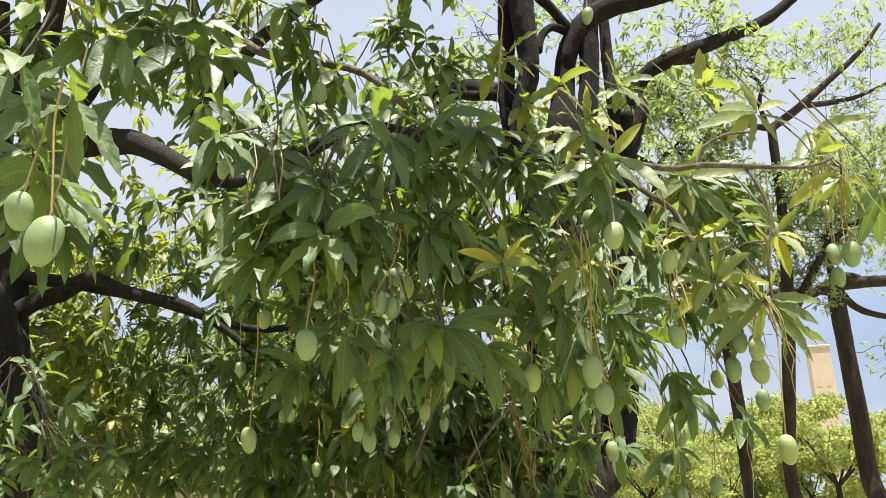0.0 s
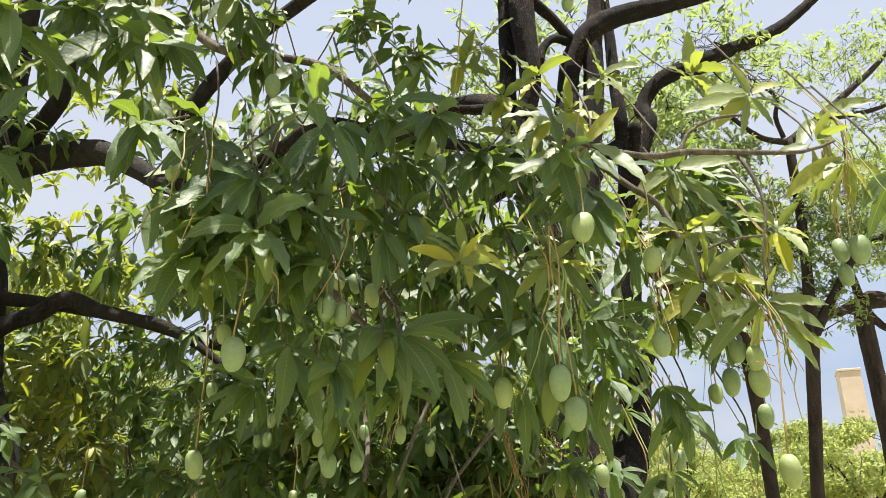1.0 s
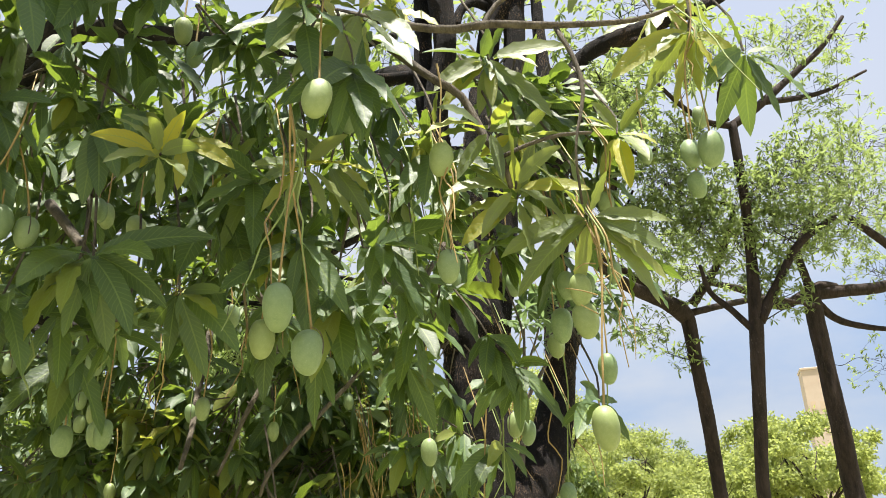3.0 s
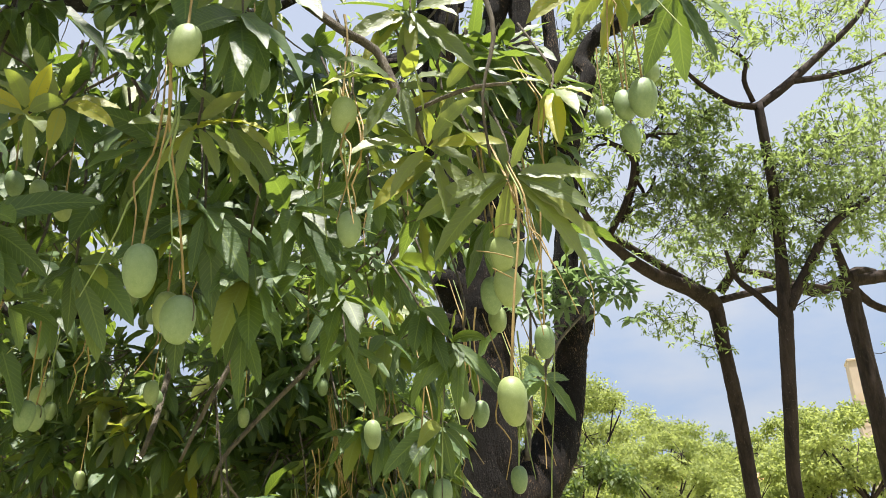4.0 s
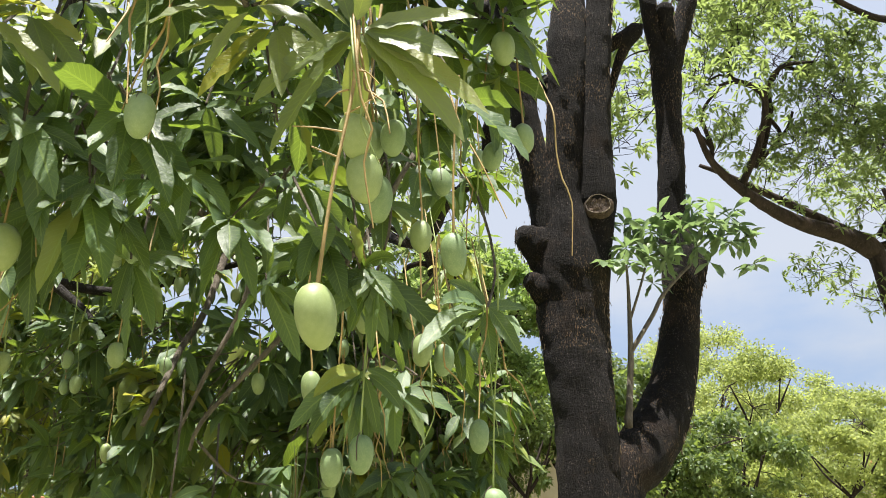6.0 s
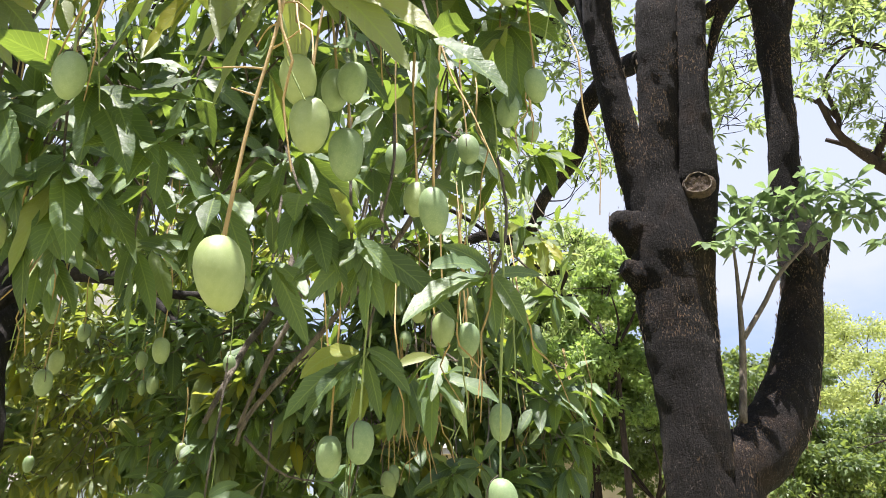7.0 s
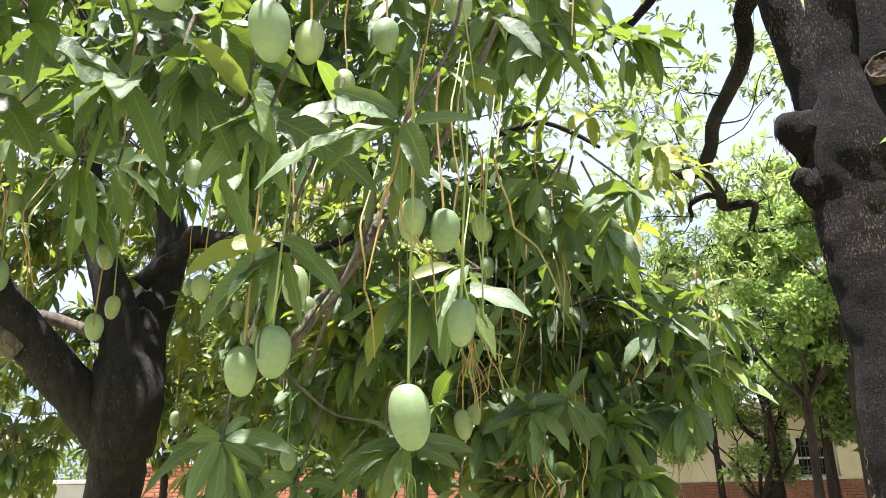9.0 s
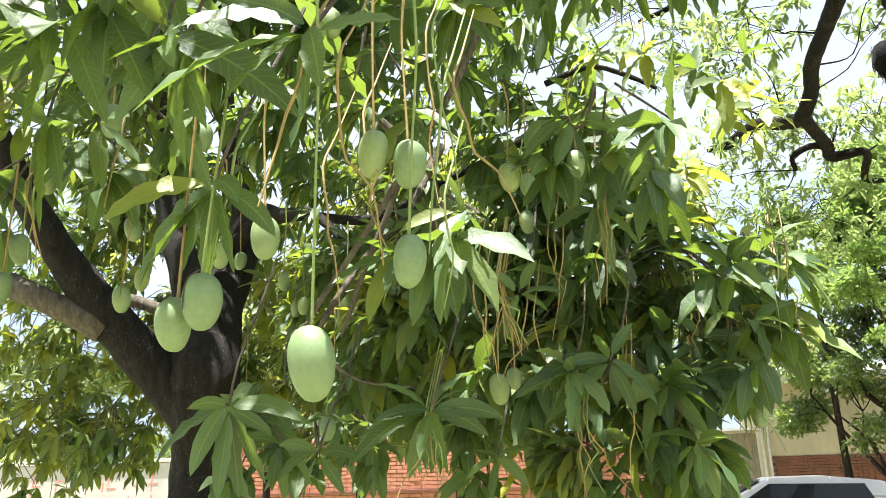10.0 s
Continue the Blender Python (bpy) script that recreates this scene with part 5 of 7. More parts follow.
def bare_stalk(top, length, count=1, sway=(0.0, 0.0), thick=0.0018):
    """Old flower stalks that have lost their fruit."""
    for k in range(count):
        x, y, z = top
        x += FR.normal(0, 0.012) if k else 0.0
        y += FR.normal(0, 0.012) if k else 0.0
        ln = length * (FR.uniform(0.55, 1.1) if k else 1.0)
        sx, sy = sway[0] + FR.normal(0, 0.05), sway[1] + FR.normal(0, 0.05)
        pts = [(x - 0.05, y + 0.10, z + 0.20, thick * 0.8), (x - 0.02, y + 0.04, z + 0.08, thick * 1.1), (x, y, z, thick * 1.4), (x + sx * 0.2 + FR.normal(0, 0.008), y + sy * 0.2, z - ln * 0.3, thick * 1.2), (x + sx * 0.42 + FR.normal(0, 0.014), y + sy * 0.4, z - ln * 0.48, thick * 1.25), (x + sx * 0.6 + FR.normal(0, 0.012), y + sy * 0.6, z - ln * 0.65, thick), (x + sx, y + sy, z - ln, thick * 0.6)]
        v, f = tube_arrays(pts, 0.03, 5)
        hold(put("fruit_stalk", mesh_of("fruit_stalk", v, f, STALK if FR.random() < 0.65 else GREEN_STALK)), mango_tree)


for top, ln, n in (
        ((-0.56, 2.10, 2.67), 0.26, 1), ((-0.48, 2.10, 2.67), 0.26, 1), ((-0.31, 2.08, 2.42), 0.18, 2), ((1.38, 2.35, 2.85), 0.36, 3), ((0.44, 2.29, 2.41), 0.35, 2),
        ((0.80, 2.49, 2.45), 0.26, 3), ((-0.15, 2.50, 2.10), 0.2, 2), ((-0.80, 1.46, 2.40), 0.22, 2), ((0.22, 2.21, 3.30), 0.4, 2), ((1.15, 2.49, 2.28), 0.3, 4),
        ((-0.34, 2.31, 2.49), 0.2, 2), ((-0.13, 2.30, 2.51), 0.2, 2), ((0.78, 2.44, 2.46), 0.26, 3), ((0.48, 2.26, 2.36), 0.34, 3), ((1.38, 2.34, 2.75), 0.28, 3)) + (
        ((0.70, 2.56, 2.51), 0.28, 2), ((1.23, 2.67, 2.61), 0.3, 3), ((1.13, 2.56, 2.33), 0.2, 4), ((-0.13, 2.92, 2.22), 0.14, 1), ((1.39, 3.05, 2.79), 0.3, 1),
        ((0.60, 2.62, 2.59), 0.28, 2), ((1.16, 2.73, 2.56), 0.34, 3), ((0.36, 2.75, 2.39), 0.22, 1), ((1.17, 3.35, 2.03), 0.28, 2), ((0.89, 3.31, 1.98), 0.25, 1), ((1.38, 3.30, 2.56), 0.4, 1)) + (
        ((1.22, 3.09, 2.00), 0.24, 1), ((0.97, 3.52, 1.95), 0.2, 1), ((1.19, 2.94, 2.45), 0.32, 1), ((1.17, 3.26, 2.52), 0.34, 2), ((0.38, 2.69, 2.30), 0.2, 1), ((0.93, 3.13, 1.95), 0.2, 1),
        ((0.69, 3.88, 1.89), 0.22, 4), ((0.95, 4.92, 2.08), 0.3, 2), ((0.23, 2.89, 2.19), 0.2, 2), ((1.18, 3.55, 2.72), 0.2, 2),
        ((1.11, 3.20, 2.05), 0.30, 1), ((1.00, 3.46, 2.25), 0.34, 2), ((0.97, 3.34, 2.06), 0.26, 1), ((0.44, 4.20, 1.99), 0.3, 5), ((0.55, 4.53, 2.25), 0.26, 2), ((0.44, 4.44, 2.17), 0.24, 2),
        ((0.55, 4.60, 1.74), 0.3, 2)) + (((0.49, 4.42, 1.64), 0.3, 2), ((0.36, 3.97, 1.59), 0.22, 3), ((-0.06, 3.05, 2.18), 0.2, 3), ((0.32, 3.14, 2.26), 0.24, 1), ((0.79, 5.18, 2.13), 0.36, 3), ((0.67, 5.06, 1.72), 0.3, 3),
        ((0.61, 4.45, 2.22), 0.30, 3), ((0.53, 4.38, 2.17), 0.35, 1), ((0.44, 4.18, 2.02), 0.22, 2), ((0.49, 4.23, 1.88), 0.20, 2), ((0.67, 4.45, 1.67), 0.25, 1), ((0.57, 4.37, 1.60), 0.20, 2), ((0.73, 4.93, 1.81), 0.25, 3), ((0.75, 5.01, 1.70), 0.25, 2), ((0.36, 3.98, 1.63), 0.20, 2), ((0.69, 4.81, 1.99), 0.30, 2)):
    bare_stalk(top, ln, n if top[1] > 2.8 else (n + 1) // 2)


# ---- blackened tree with several stems ----
black_tree = empty("blackened_tree", (1.33, 6.78, 0.0), "tall tree with several fire-blackened stems and sparse leaves", "tree")
B = black_tree
limb(B, "trunk", [(1.33, 6.78, -0.05, 0.55), (1.33, 6.78, 0.4, 0.44), (1.30, 6.80, 1.1, 0.38), (1.24, 6.84, 1.25, 0.36), (1.22, 6.86, 1.40, 0.27)], CHARRED, 26, 0.05, 0.13)
limb(B, "stem", [(1.14, 6.84, 0.8, 0.24), (1.10, 6.84, 1.63, 0.212), (1.10, 6.92, 2.15, 0.210), (1.08, 6.97, 2.58, 0.230), (1.07, 7.04, 2.98, 0.262), (1.09, 7.02, 3.33, 0.264), (1.10, 7.00, 3.66, 0.205), (1.10, 6.96, 3.90, 0.150), (1.17, 6.93, 4.50, 0.154), (1.24, 6.91, 5.20, 0.164), (1.31, 6.98, 5.84, 0.116), (1.37, 6.95, 6.22, 0.112), (1.57, 6.93, 6.58, 0.119), (1.89, 6.96, 6.80, 0.112), (2.48, 7.05, 7.02, 0.098), (3.10, 7.17, 7.30, 0.082), (3.89, 7.22, 7.79, 0.052)], CHARRED, 24, 0.05, 0.13)
limb(B, "stem", [(0.97, 7.01, 3.35, 0.154), (0.96, 6.97, 3.72, 0.138), (0.91, 6.93, 4.03, 0.120), (0.85, 6.85, 4.56, 0.115), (0.81, 6.77, 5.28, 0.111), (0.91, 6.69, 5.87, 0.107), (0.86, 6.65, 6.58, 0.127), (0.85, 6.63, 7.21, 0.118), (0.82, 6.65, 8.31, 0.093)], CHARRED, 18, 0.05, 0.13)
limb(B, "stem", [(0.78, 6.91, 4.99, 0.083), (0.70, 6.93, 5.50, 0.085), (0.71, 6.91, 6.15, 0.088), (0.72, 6.83, 6.94, 0.090), (0.72, 6.82, 7.84, 0.081)], CHARRED, 14, 0.06, 0.2)
limb(B, "stem", [(1.20, 6.83, 1.78, 0.114), (1.20, 6.83, 2.20, 0.121), (1.21, 7.01, 2.79, 0.120), (1.26, 7.02, 3.25, 0.120), (1.30, 7.05, 3.62, 0.146), (1.33, 7.01, 3.81, 0.158), (1.35, 6.99, 4.02, 0.144), (1.36, 6.98, 4.19, 0.134), (1.42, 6.95, 4.76, 0.121), (1.47, 6.94, 5.13, 0.115), (1.58, 6.95, 5.95, 0.105), (1.60, 6.94, 6.39, 0.107), (1.67, 6.96, 6.94, 0.073), (1.76, 6.99, 7.72, 0.063)], CHARRED, 18, 0.05, 0.13)
limb(B, "stem", [(1.25, 6.98, 0.8, 0.24), (1.22, 7.01, 1.70, 0.229), (1.45, 7.20, 1.94, 0.211), (1.62, 7.37, 2.20, 0.196), (1.76, 7.55, 2.55, 0.168), (1.87, 7.68, 3.02, 0.144), (1.94, 7.77, 3.41, 0.167), (1.93, 7.78, 3.62, 0.151), (1.91, 7.77, 3.87, 0.119), (1.96, 7.72, 4.31, 0.114), (2.00, 7.71, 4.84, 0.111), (2.03, 7.68, 5.25, 0.131), (2.00, 7.62, 5.45, 0.091), (1.96, 7.56, 5.66, 0.078), (1.95, 7.51, 5.93, 0.074), (1.94, 7.56, 6.48, 0.070), (1.94, 7.57, 7.02, 0.059), (1.90, 7.54, 7.96, 0.047)], CHARRED, 20, 0.05, 0.13)
limb(B, "stem", [(2.06, 7.69, 5.22, 0.100), (2.14, 7.66, 5.45, 0.091), (2.22, 7.66, 5.67, 0.084), (2.31, 7.66, 5.95, 0.082), (2.27, 7.79, 6.17, 0.090), (2.47, 7.78, 6.49, 0.088), (2.85, 7.81, 6.72, 0.099), (3.44, 7.92, 7.02, 0.084), (4.12, 8.11, 7.43, 0.073), (4.64, 8.16, 7.88, 0.061), (5.29, 8.25, 8.56, 0.037)], CHARRED, 16, 0.06, 0.2)
limb(B, "limb", [(0.90, 6.65, 6.86, 0.070), (1.09, 6.79, 6.79, 0.056), (1.25, 6.85, 6.64, 0.053), (1.41, 6.92, 6.45, 0.065), (1.50, 6.93, 6.42, 0.059)], CHARRED, 10, 0.05, 0.2)
limb(B, "limb", [(1.02, 6.72, 6.09, 0.046), (1.07, 6.75, 6.30, 0.043), (1.20, 6.81, 6.44, 0.044), (1.37, 6.92, 6.46, 0.047)], CHARRED, 10, 0.04, 0.2)
limb(B, "limb", [(0.73, 6.96, 5.73, 0.058), (0.41, 7.04, 5.76, 0.058), (0.17, 7.03, 5.78, 0.041), (-0.05, 7.09, 5.91, 0.024)], CHARRED, 10, 0.06, 0.2)
limb(B, "limb", [(2.84, 7.83, 6.67, 0.059), (2.99, 7.79, 6.65, 0.049), (3.08, 7.73, 6.65, 0.029)], CHARRED, 8, 0.04, 0.3)
limb(B, "limb", [(1.10, 6.88, 4.82, 0.079), (0.90, 7.24, 5.02, 0.086), (0.70, 7.46, 5.08, 0.086), (0.50, 7.62, 5.01, 0.080), (0.41, 7.67, 4.92, 0.071), (0.37, 7.81, 4.82, 0.065), (0.27, 7.94, 4.67, 0.066), (-0.06, 8.48, 4.73, 0.064), (-0.42, 9.10, 4.82, 0.068), (-0.65, 9.60, 4.82, 0.070), (-0.90, 9.90, 4.75, 0.073), (-1.17, 10.11, 4.85, 0.070), (-1.63, 10.56, 5.15, 0.069), (-2.05, 10.97, 5.29, 0.066), (-2.40, 11.21, 5.32, 0.061), (-2.64, 11.25, 5.38, 0.039)], CHARRED, 14, 0.05, 0.16)
limb(B, "limb", [(-0.88, 9.91, 4.76, 0.067), (-0.94, 10.22, 4.74, 0.063), (-1.01, 10.72, 4.72, 0.063), (-1.08, 11.02, 4.68, 0.061), (-0.77, 11.10, 4.64, 0.043), (-1.03, 11.73, 4.57, 0.039), (-0.88, 12.13, 4.60, 0.022)], CHARRED, 10, 0.04, 0.16)
limb(B, "limb", [(-1.05, 10.82, 4.73, 0.037), (-1.21, 10.80, 4.79, 0.037), (-1.41, 10.79, 4.73, 0.034), (-1.46, 10.93, 4.62, 0.024)], CHARRED, 8, 0.04, 0.16)
limb(B, "limb", [(0.81, 6.85, 5.60, 0.098), (0.42, 7.71, 6.25, 0.107), (-0.07, 8.41, 6.53, 0.104), (-0.37, 8.63, 6.47, 0.102), (-0.40, 8.79, 6.34, 0.073), (-0.36, 8.86, 6.26, 0.049)], CHARRED, 14, 0.05, 0.16)
limb(B, "limb", [(-0.43, 8.69, 6.40, 0.054), (-0.83, 8.92, 6.32, 0.050), (-1.43, 9.29, 6.32, 0.044), (-1.87, 9.39, 6.32, 0.035), (-2.27, 9.38, 6.34, 0.021)], CHARRED, 10, 0.05, 0.16)
limb(B, "limb", [(1.50, 7.16, 5.23, 0.052), (1.68, 7.13, 5.29, 0.059), (1.81, 7.14, 5.37, 0.061), (1.66, 7.17, 5.17, 0.043), (1.52, 7.25, 4.84, 0.028)], CHARRED, 10, 0.05, 0.2)
limb(B, "stub", [(0.98, 7.02, 3.40, 0.200), (0.87, 6.94, 3.49, 0.150), (0.78, 6.88, 3.54, 0.105), (0.73, 6.85, 3.55, 0.060)], CHARRED, 16, 0.02, 0.45, "knobbly cut branch stub", scale=20.0)
limb(B, "stub", [(1.00, 7.00, 3.04, 0.200), (0.91, 6.93, 3.13, 0.135), (0.83, 6.88, 3.18, 0.090), (0.78, 6.84, 3.20, 0.050)], CHARRED, 16, 0.02, 0.45, "knobbly cut branch stub", scale=20.0)
limb(B, "stub", [(1.87, 7.68, 3.02, 0.090), (2.02, 7.76, 3.35, 0.092), (2.07, 7.78, 3.51, 0.079), (2.09, 7.76, 3.54, 0.042)], CHARRED, 14, 0.03, 0.3, "knobbly cut branch stub", scale=20.0)
limb(B, "stub", [(2.05, 7.67, 5.27, 0.075), (2.07, 7.57, 5.55, 0.070), (2.08, 7.50, 5.75, 0.078), (2.08, 7.49, 5.80, 0.050)], CHARRED, 12, 0.03, 0.3, "knobbly cut branch stub", scale=20.0)

CUT = bark_material("healed_cut", (0.022, 0.016, 0.013), (0.11, 0.078, 0.056), (0.28, 0.22, 0.17), 26.0, (1, 1, 1), 0.6)


PALE_RIM = bark_material("pale_callus", (0.06, 0.048, 0.038), (0.26, 0.215, 0.17), (0.42, 0.37, 0.30), 40.0, (1, 1, 1), 0.6)


def knot_scar():
    """A sawn-off branch: a swollen rim round a cracked brown face."""
    c = Vector((1.35, 6.85, 3.73))
    q = Vector((0.40, -4.92, 0.15)).to_track_quat("Z", "Y").to_matrix().to_4x4()
    V, Fc, n = [], [], 28
    prof = [(0.130, -0.09), (0.122, -0.030), (0.114, -0.010), (0.105, -0.002), (0.096, -0.003), (0.080, -0.008), (0.045, -0.004)]
    for r, h in prof:
        for j in range(n):
            a = 2 * math.pi * j / n
            k = 1 + 0.10 * noise.noise(Vector((math.cos(a) * 2, math.sin(a) * 2, r * 20)))
            V.append(Matrix.Translation(c) @ q @ Vector((r * k * math.cos(a) * 0.90, r * k * math.sin(a) * 0.76, h - (r * math.cos(a)) ** 2 / 0.45 + 0.012 * noise.noise(Vector((math.cos(a) * 5, math.sin(a) * 5, r * 40))))))
    for i in range(len(prof) - 1):
        for j in range(n):
            Fc.append([i * n + j, i * n + (j + 1) % n, (i + 1) * n + (j + 1) % n, (i + 1) * n + j])
    Fc.append(list(range((len(prof) - 1) * n, len(prof) * n)))
    hold(put("knot", mesh_of("knot", [tuple(v) for v in V], Fc, CUT), None, "round healed scar of a sawn-off branch"), B)
    ring = []
    for j in range(25):
        a = 2 * math.pi * (j % 24) / 24
        r = 0.098 + 0.008 * noise.noise(Vector((math.cos(a) * 3, math.sin(a) * 3, 1.0)))
        p = Matrix.Translation(c) @ q @ Vector((r * math.cos(a) * 0.90, r * math.sin(a) * 0.76, 0.001 - (r * math.cos(a)) ** 2 / 0.45))
        ring.append((*p, 0.0038 + 0.003 * noise.noise(Vector((math.cos(a) * 4, math.sin(a) * 4, 7.0)))))
    v, f = tube_arrays(ring, 0.012, 6, 0.3, 3, 60.0)
    hold(put("callus", mesh_of("callus", v, f, PALE_RIM), None, "pale ragged rim round the sawn scar"), B)


knot_scar()

SLIVER = plain_material("flaked_bark", (0.085, 0.060, 0.042), (0.27, 0.21, 0.155), 40.0, 0.9, 0.3)


def bark_slivers():
    """Splintered bark still clinging to the charred stems: upright slivers in patches, and a few pale rootlets."""
    rng = np.random.default_rng(77)
    V, Fc = [], []
    for stem in [o for o in B.children if o.name.split(".")[0] in ("stem", "trunk", "stub")]:
        me = stem.data
        co = np.empty(len(me.vertices) * 3)
        no = np.empty(len(me.vertices) * 3)
        me.vertices.foreach_get("co", co)
        me.vertices.foreach_get("normal", no)
        co, no = co.reshape(-1, 3), no.reshape(-1, 3)
        for k in rng.permutation(len(co)):
            p, n = co[k], no[k]
            if p[2] > 6.0 or p[2] < 1.2 or n[1] > 0.45:
                continue
            patch = noise.noise(Vector((p[0] * 2.2, p[1] * 2.2, p[2] * 1.1)) + Vector((5, 0, 0)))
            if patch < 0.10 + rng.uniform(-0.14, 0.25):
                continue
            side = unit(np.cross([0, 0, 1.0], n))
            for q in range(int(rng.integers(1, 4))):
                c = p + side * rng.normal(0, 0.02) + np.array([0, 0, rng.normal(0, 0.03)])
                h, w, out = rng.uniform(0.008, 0.034), rng.uniform(0.0012, 0.0032), rng.uniform(0.004, 0.010)
                up = unit(np.array([0, 0, 1.0]) + side * rng.normal(0, 0.22) + n * rng.normal(0, 0.12))
                b = len(V)
                V += [c - up * h - side * w, c - up * h + side * w, c + up * h + side * w * 0.6, c + up * h - side * w * 0.6, c + n * out, c + n * out + up * h * 0.6]
                Fc += [[b, b + 1, b + 4], [b + 1, b + 2, b + 5, b + 4], [b + 2, b + 3, b + 5], [b + 3, b, b + 4, b + 5]]
    ob = put("splintered_bark", mesh_of("splintered_bark", V, Fc, SLIVER, None, False), None, "tan splinters of bark clinging to the charred stems")
    hold(tagged(ob, kind="stuff"), B)


bark_slivers()

# green shoot that grows from the fork
limb(B, "shoot", [(1.39, 6.97, 2.11, 0.027), (1.43, 7.05, 2.41, 0.023), (1.46, 7.08, 2.66, 0.021), (1.49, 7.10, 3.08, 0.013), (1.50, 7.07, 3.30, 0.009)], TWIG_BARK, 8, 0.05, 0.05)
limb(B, "shoot", [(1.47, 7.08, 2.66, 0.018), (1.64, 7.19, 2.92, 0.016), (1.75, 7.23, 3.10, 0.015), (1.99, 7.38, 3.36, 0.011)], TWIG_BARK, 8, 0.05, 0.05)
limb(B, "shoot", [(1.48, 7.12, 2.89, 0.011), (1.57, 7.13, 3.11, 0.009), (1.64, 7.15, 3.30, 0.007)], TWIG_BARK, 6, 0.05, 0.05)


def palmate(rng, pts, length=0.13, per=7, flat=(1.05, 1.5), lift=0.55, wide=0.27):
    axes = [unit(np.array([0, 0, lift]) + rng.normal(0, 0.5, 3)) for p in pts]
    return whorl(rng, pts, axes, per, length, length * wide, flat, (0.3, 1.1), 4, 0.01, 0.2, 0.15, 1.45)


def shoot_leaves():
    rng = np.random.default_rng(8)
    spots = [np.array(q) for q in ((1.51, 6.97, 3.40), (1.53, 7.09, 3.30), (1.66, 7.10, 3.58), (1.67, 7.09, 3.35), (1.84, 7.17, 3.66), (1.88, 7.22, 3.45), (2.00, 7.27, 3.62), (2.13, 7.30, 3.72), (2.05, 7.36, 3.48), (1.76, 7.29, 3.56), (2.24, 7.41, 3.62), (2.13, 7.45, 3.37), (2.30, 7.59, 3.55), (1.79, 7.29, 3.31))]
    spots += [np.array(q) for q in ((1.52, 7.24, 3.67), (1.61, 7.31, 3.54), (1.45, 7.38, 3.54), (1.71, 7.29, 3.69), (2.12, 7.40, 3.65), (2.23, 7.46, 3.57), (2.37, 7.56, 3.70), (1.86, 7.28, 3.52), (2.44, 7.62, 3.59), (2.03, 7.32, 3.82), (1.77, 7.38, 3.46))]
    spots += [q + rng.normal(0, 0.09, 3) for q in spots]
    single_leaves(palmate(rng, spots, 0.155, 7, (1.2, 1.75), 0.8, 0.36), SHOOT_LEAF, B)


shoot_leaves()


def crown(tree, seed, puffs, length, mat, bark, label, per=8, spurs=True):
    """Sparse crown: whorls of finger leaves in puffs, each on thin twigs from the puff's middle."""
    rng = np.random.default_rng(seed)
    pieces, lines = [], []
    for centre, radius, count in puffs:
        pts, axes = puff_points(rng, centre, radius, int(count * 2.6))
        pieces.append(palmate(rng, pts, length, per))
        c = np.array(centre)
        near = min(LIMB_POINTS[tree.name], key=lambda q: np.linalg.norm(np.array(q[:3]) - c) + (0.8 if q[2] > c[2] else 0.0))
        n0, r = np.array(near[:3]), min(0.010, near[3] * 0.7)
        bend = rng.normal(0, 0.10, (2, 3))
        lines.append([(*n0, r), (*(n0 * 0.66 + c * 0.34 + bend[0]), r * 0.7), (*(n0 * 0.33 + c * 0.67 + bend[1]), r * 0.5), (*c, r * 0.3)])
        for p in pts[::3]:
            m = (p + c) / 2 + rng.normal(0, 0.10, 3)
            lines.append([(*p, 0.0015), (*m, 0.003), (*(c + (p - c) * 0.1 + rng.normal(0, 0.10, 3)), 0.005)])
    joined("foliage", pieces, mat, tree, label)
    if spurs:
        twigs("twig_work", lines, bark, tree, 4, 0.1)


crown(B, 31, [
    ((-0.02, 8.71, 6.23), 0.9, 34), ((0.26, 9.70, 5.67), 0.6, 22), ((-0.46, 8.36, 5.05), 0.5, 14), ((1.81, 9.63, 6.40), 0.8, 26), ((1.61, 9.34, 5.42), 0.5, 14), ((2.54, 10.04, 6.38), 0.8, 26),
    ((0.34, 8.71, 6.67), 0.8, 26), ((-2.01, 8.77, 6.09), 0.8, 26), ((-1.78, 9.27, 5.56), 0.7, 24), ((-1.37, 9.70, 5.66), 0.6, 18), ((-1.79, 10.71, 5.18), 0.8, 32), ((-2.31, 10.35, 4.63), 0.7, 24), ((-1.30, 10.80, 5.52), 0.4, 10),
    ((-1.25, 11.37, 5.10), 0.8, 34)] + [((-1.57, 11.66, 4.34), 0.9, 44), ((-2.05, 11.18, 4.16), 0.8, 36), ((-0.59, 10.91, 4.98), 0.5, 18), ((-0.01, 9.82, 5.35), 0.4, 8),
    ((2.58, 8.35, 6.66), 0.8, 26), ((3.15, 8.15, 7.26), 0.8, 30), ((3.01, 8.91, 6.56), 0.8, 22), ((3.76, 8.37, 6.91), 0.7, 22), ((2.23, 8.28, 6.86), 0.6, 14), ((0.66, 8.15, 7.28), 0.9, 24), ((0.16, 8.35, 6.68), 0.8, 20), ((1.59, 8.01, 7.68), 0.8, 18),
    ((1.64, 8.85, 5.66), 0.6, 16), ((1.66, 8.61, 6.34), 0.6, 16)], 0.118, PALM_LEAF, CHARRED, "sparse bright green finger-shaped leaves")

# ---- three slender trees beyond ----
def slender(name, at, label):
    return empty(name, at, label, "tree", "slender trees beyond")


tree_a = slender("slender_tree", (4.95, 12.65, 0.0), "slender dark-trunked tree with a wide forked umbrella crown")
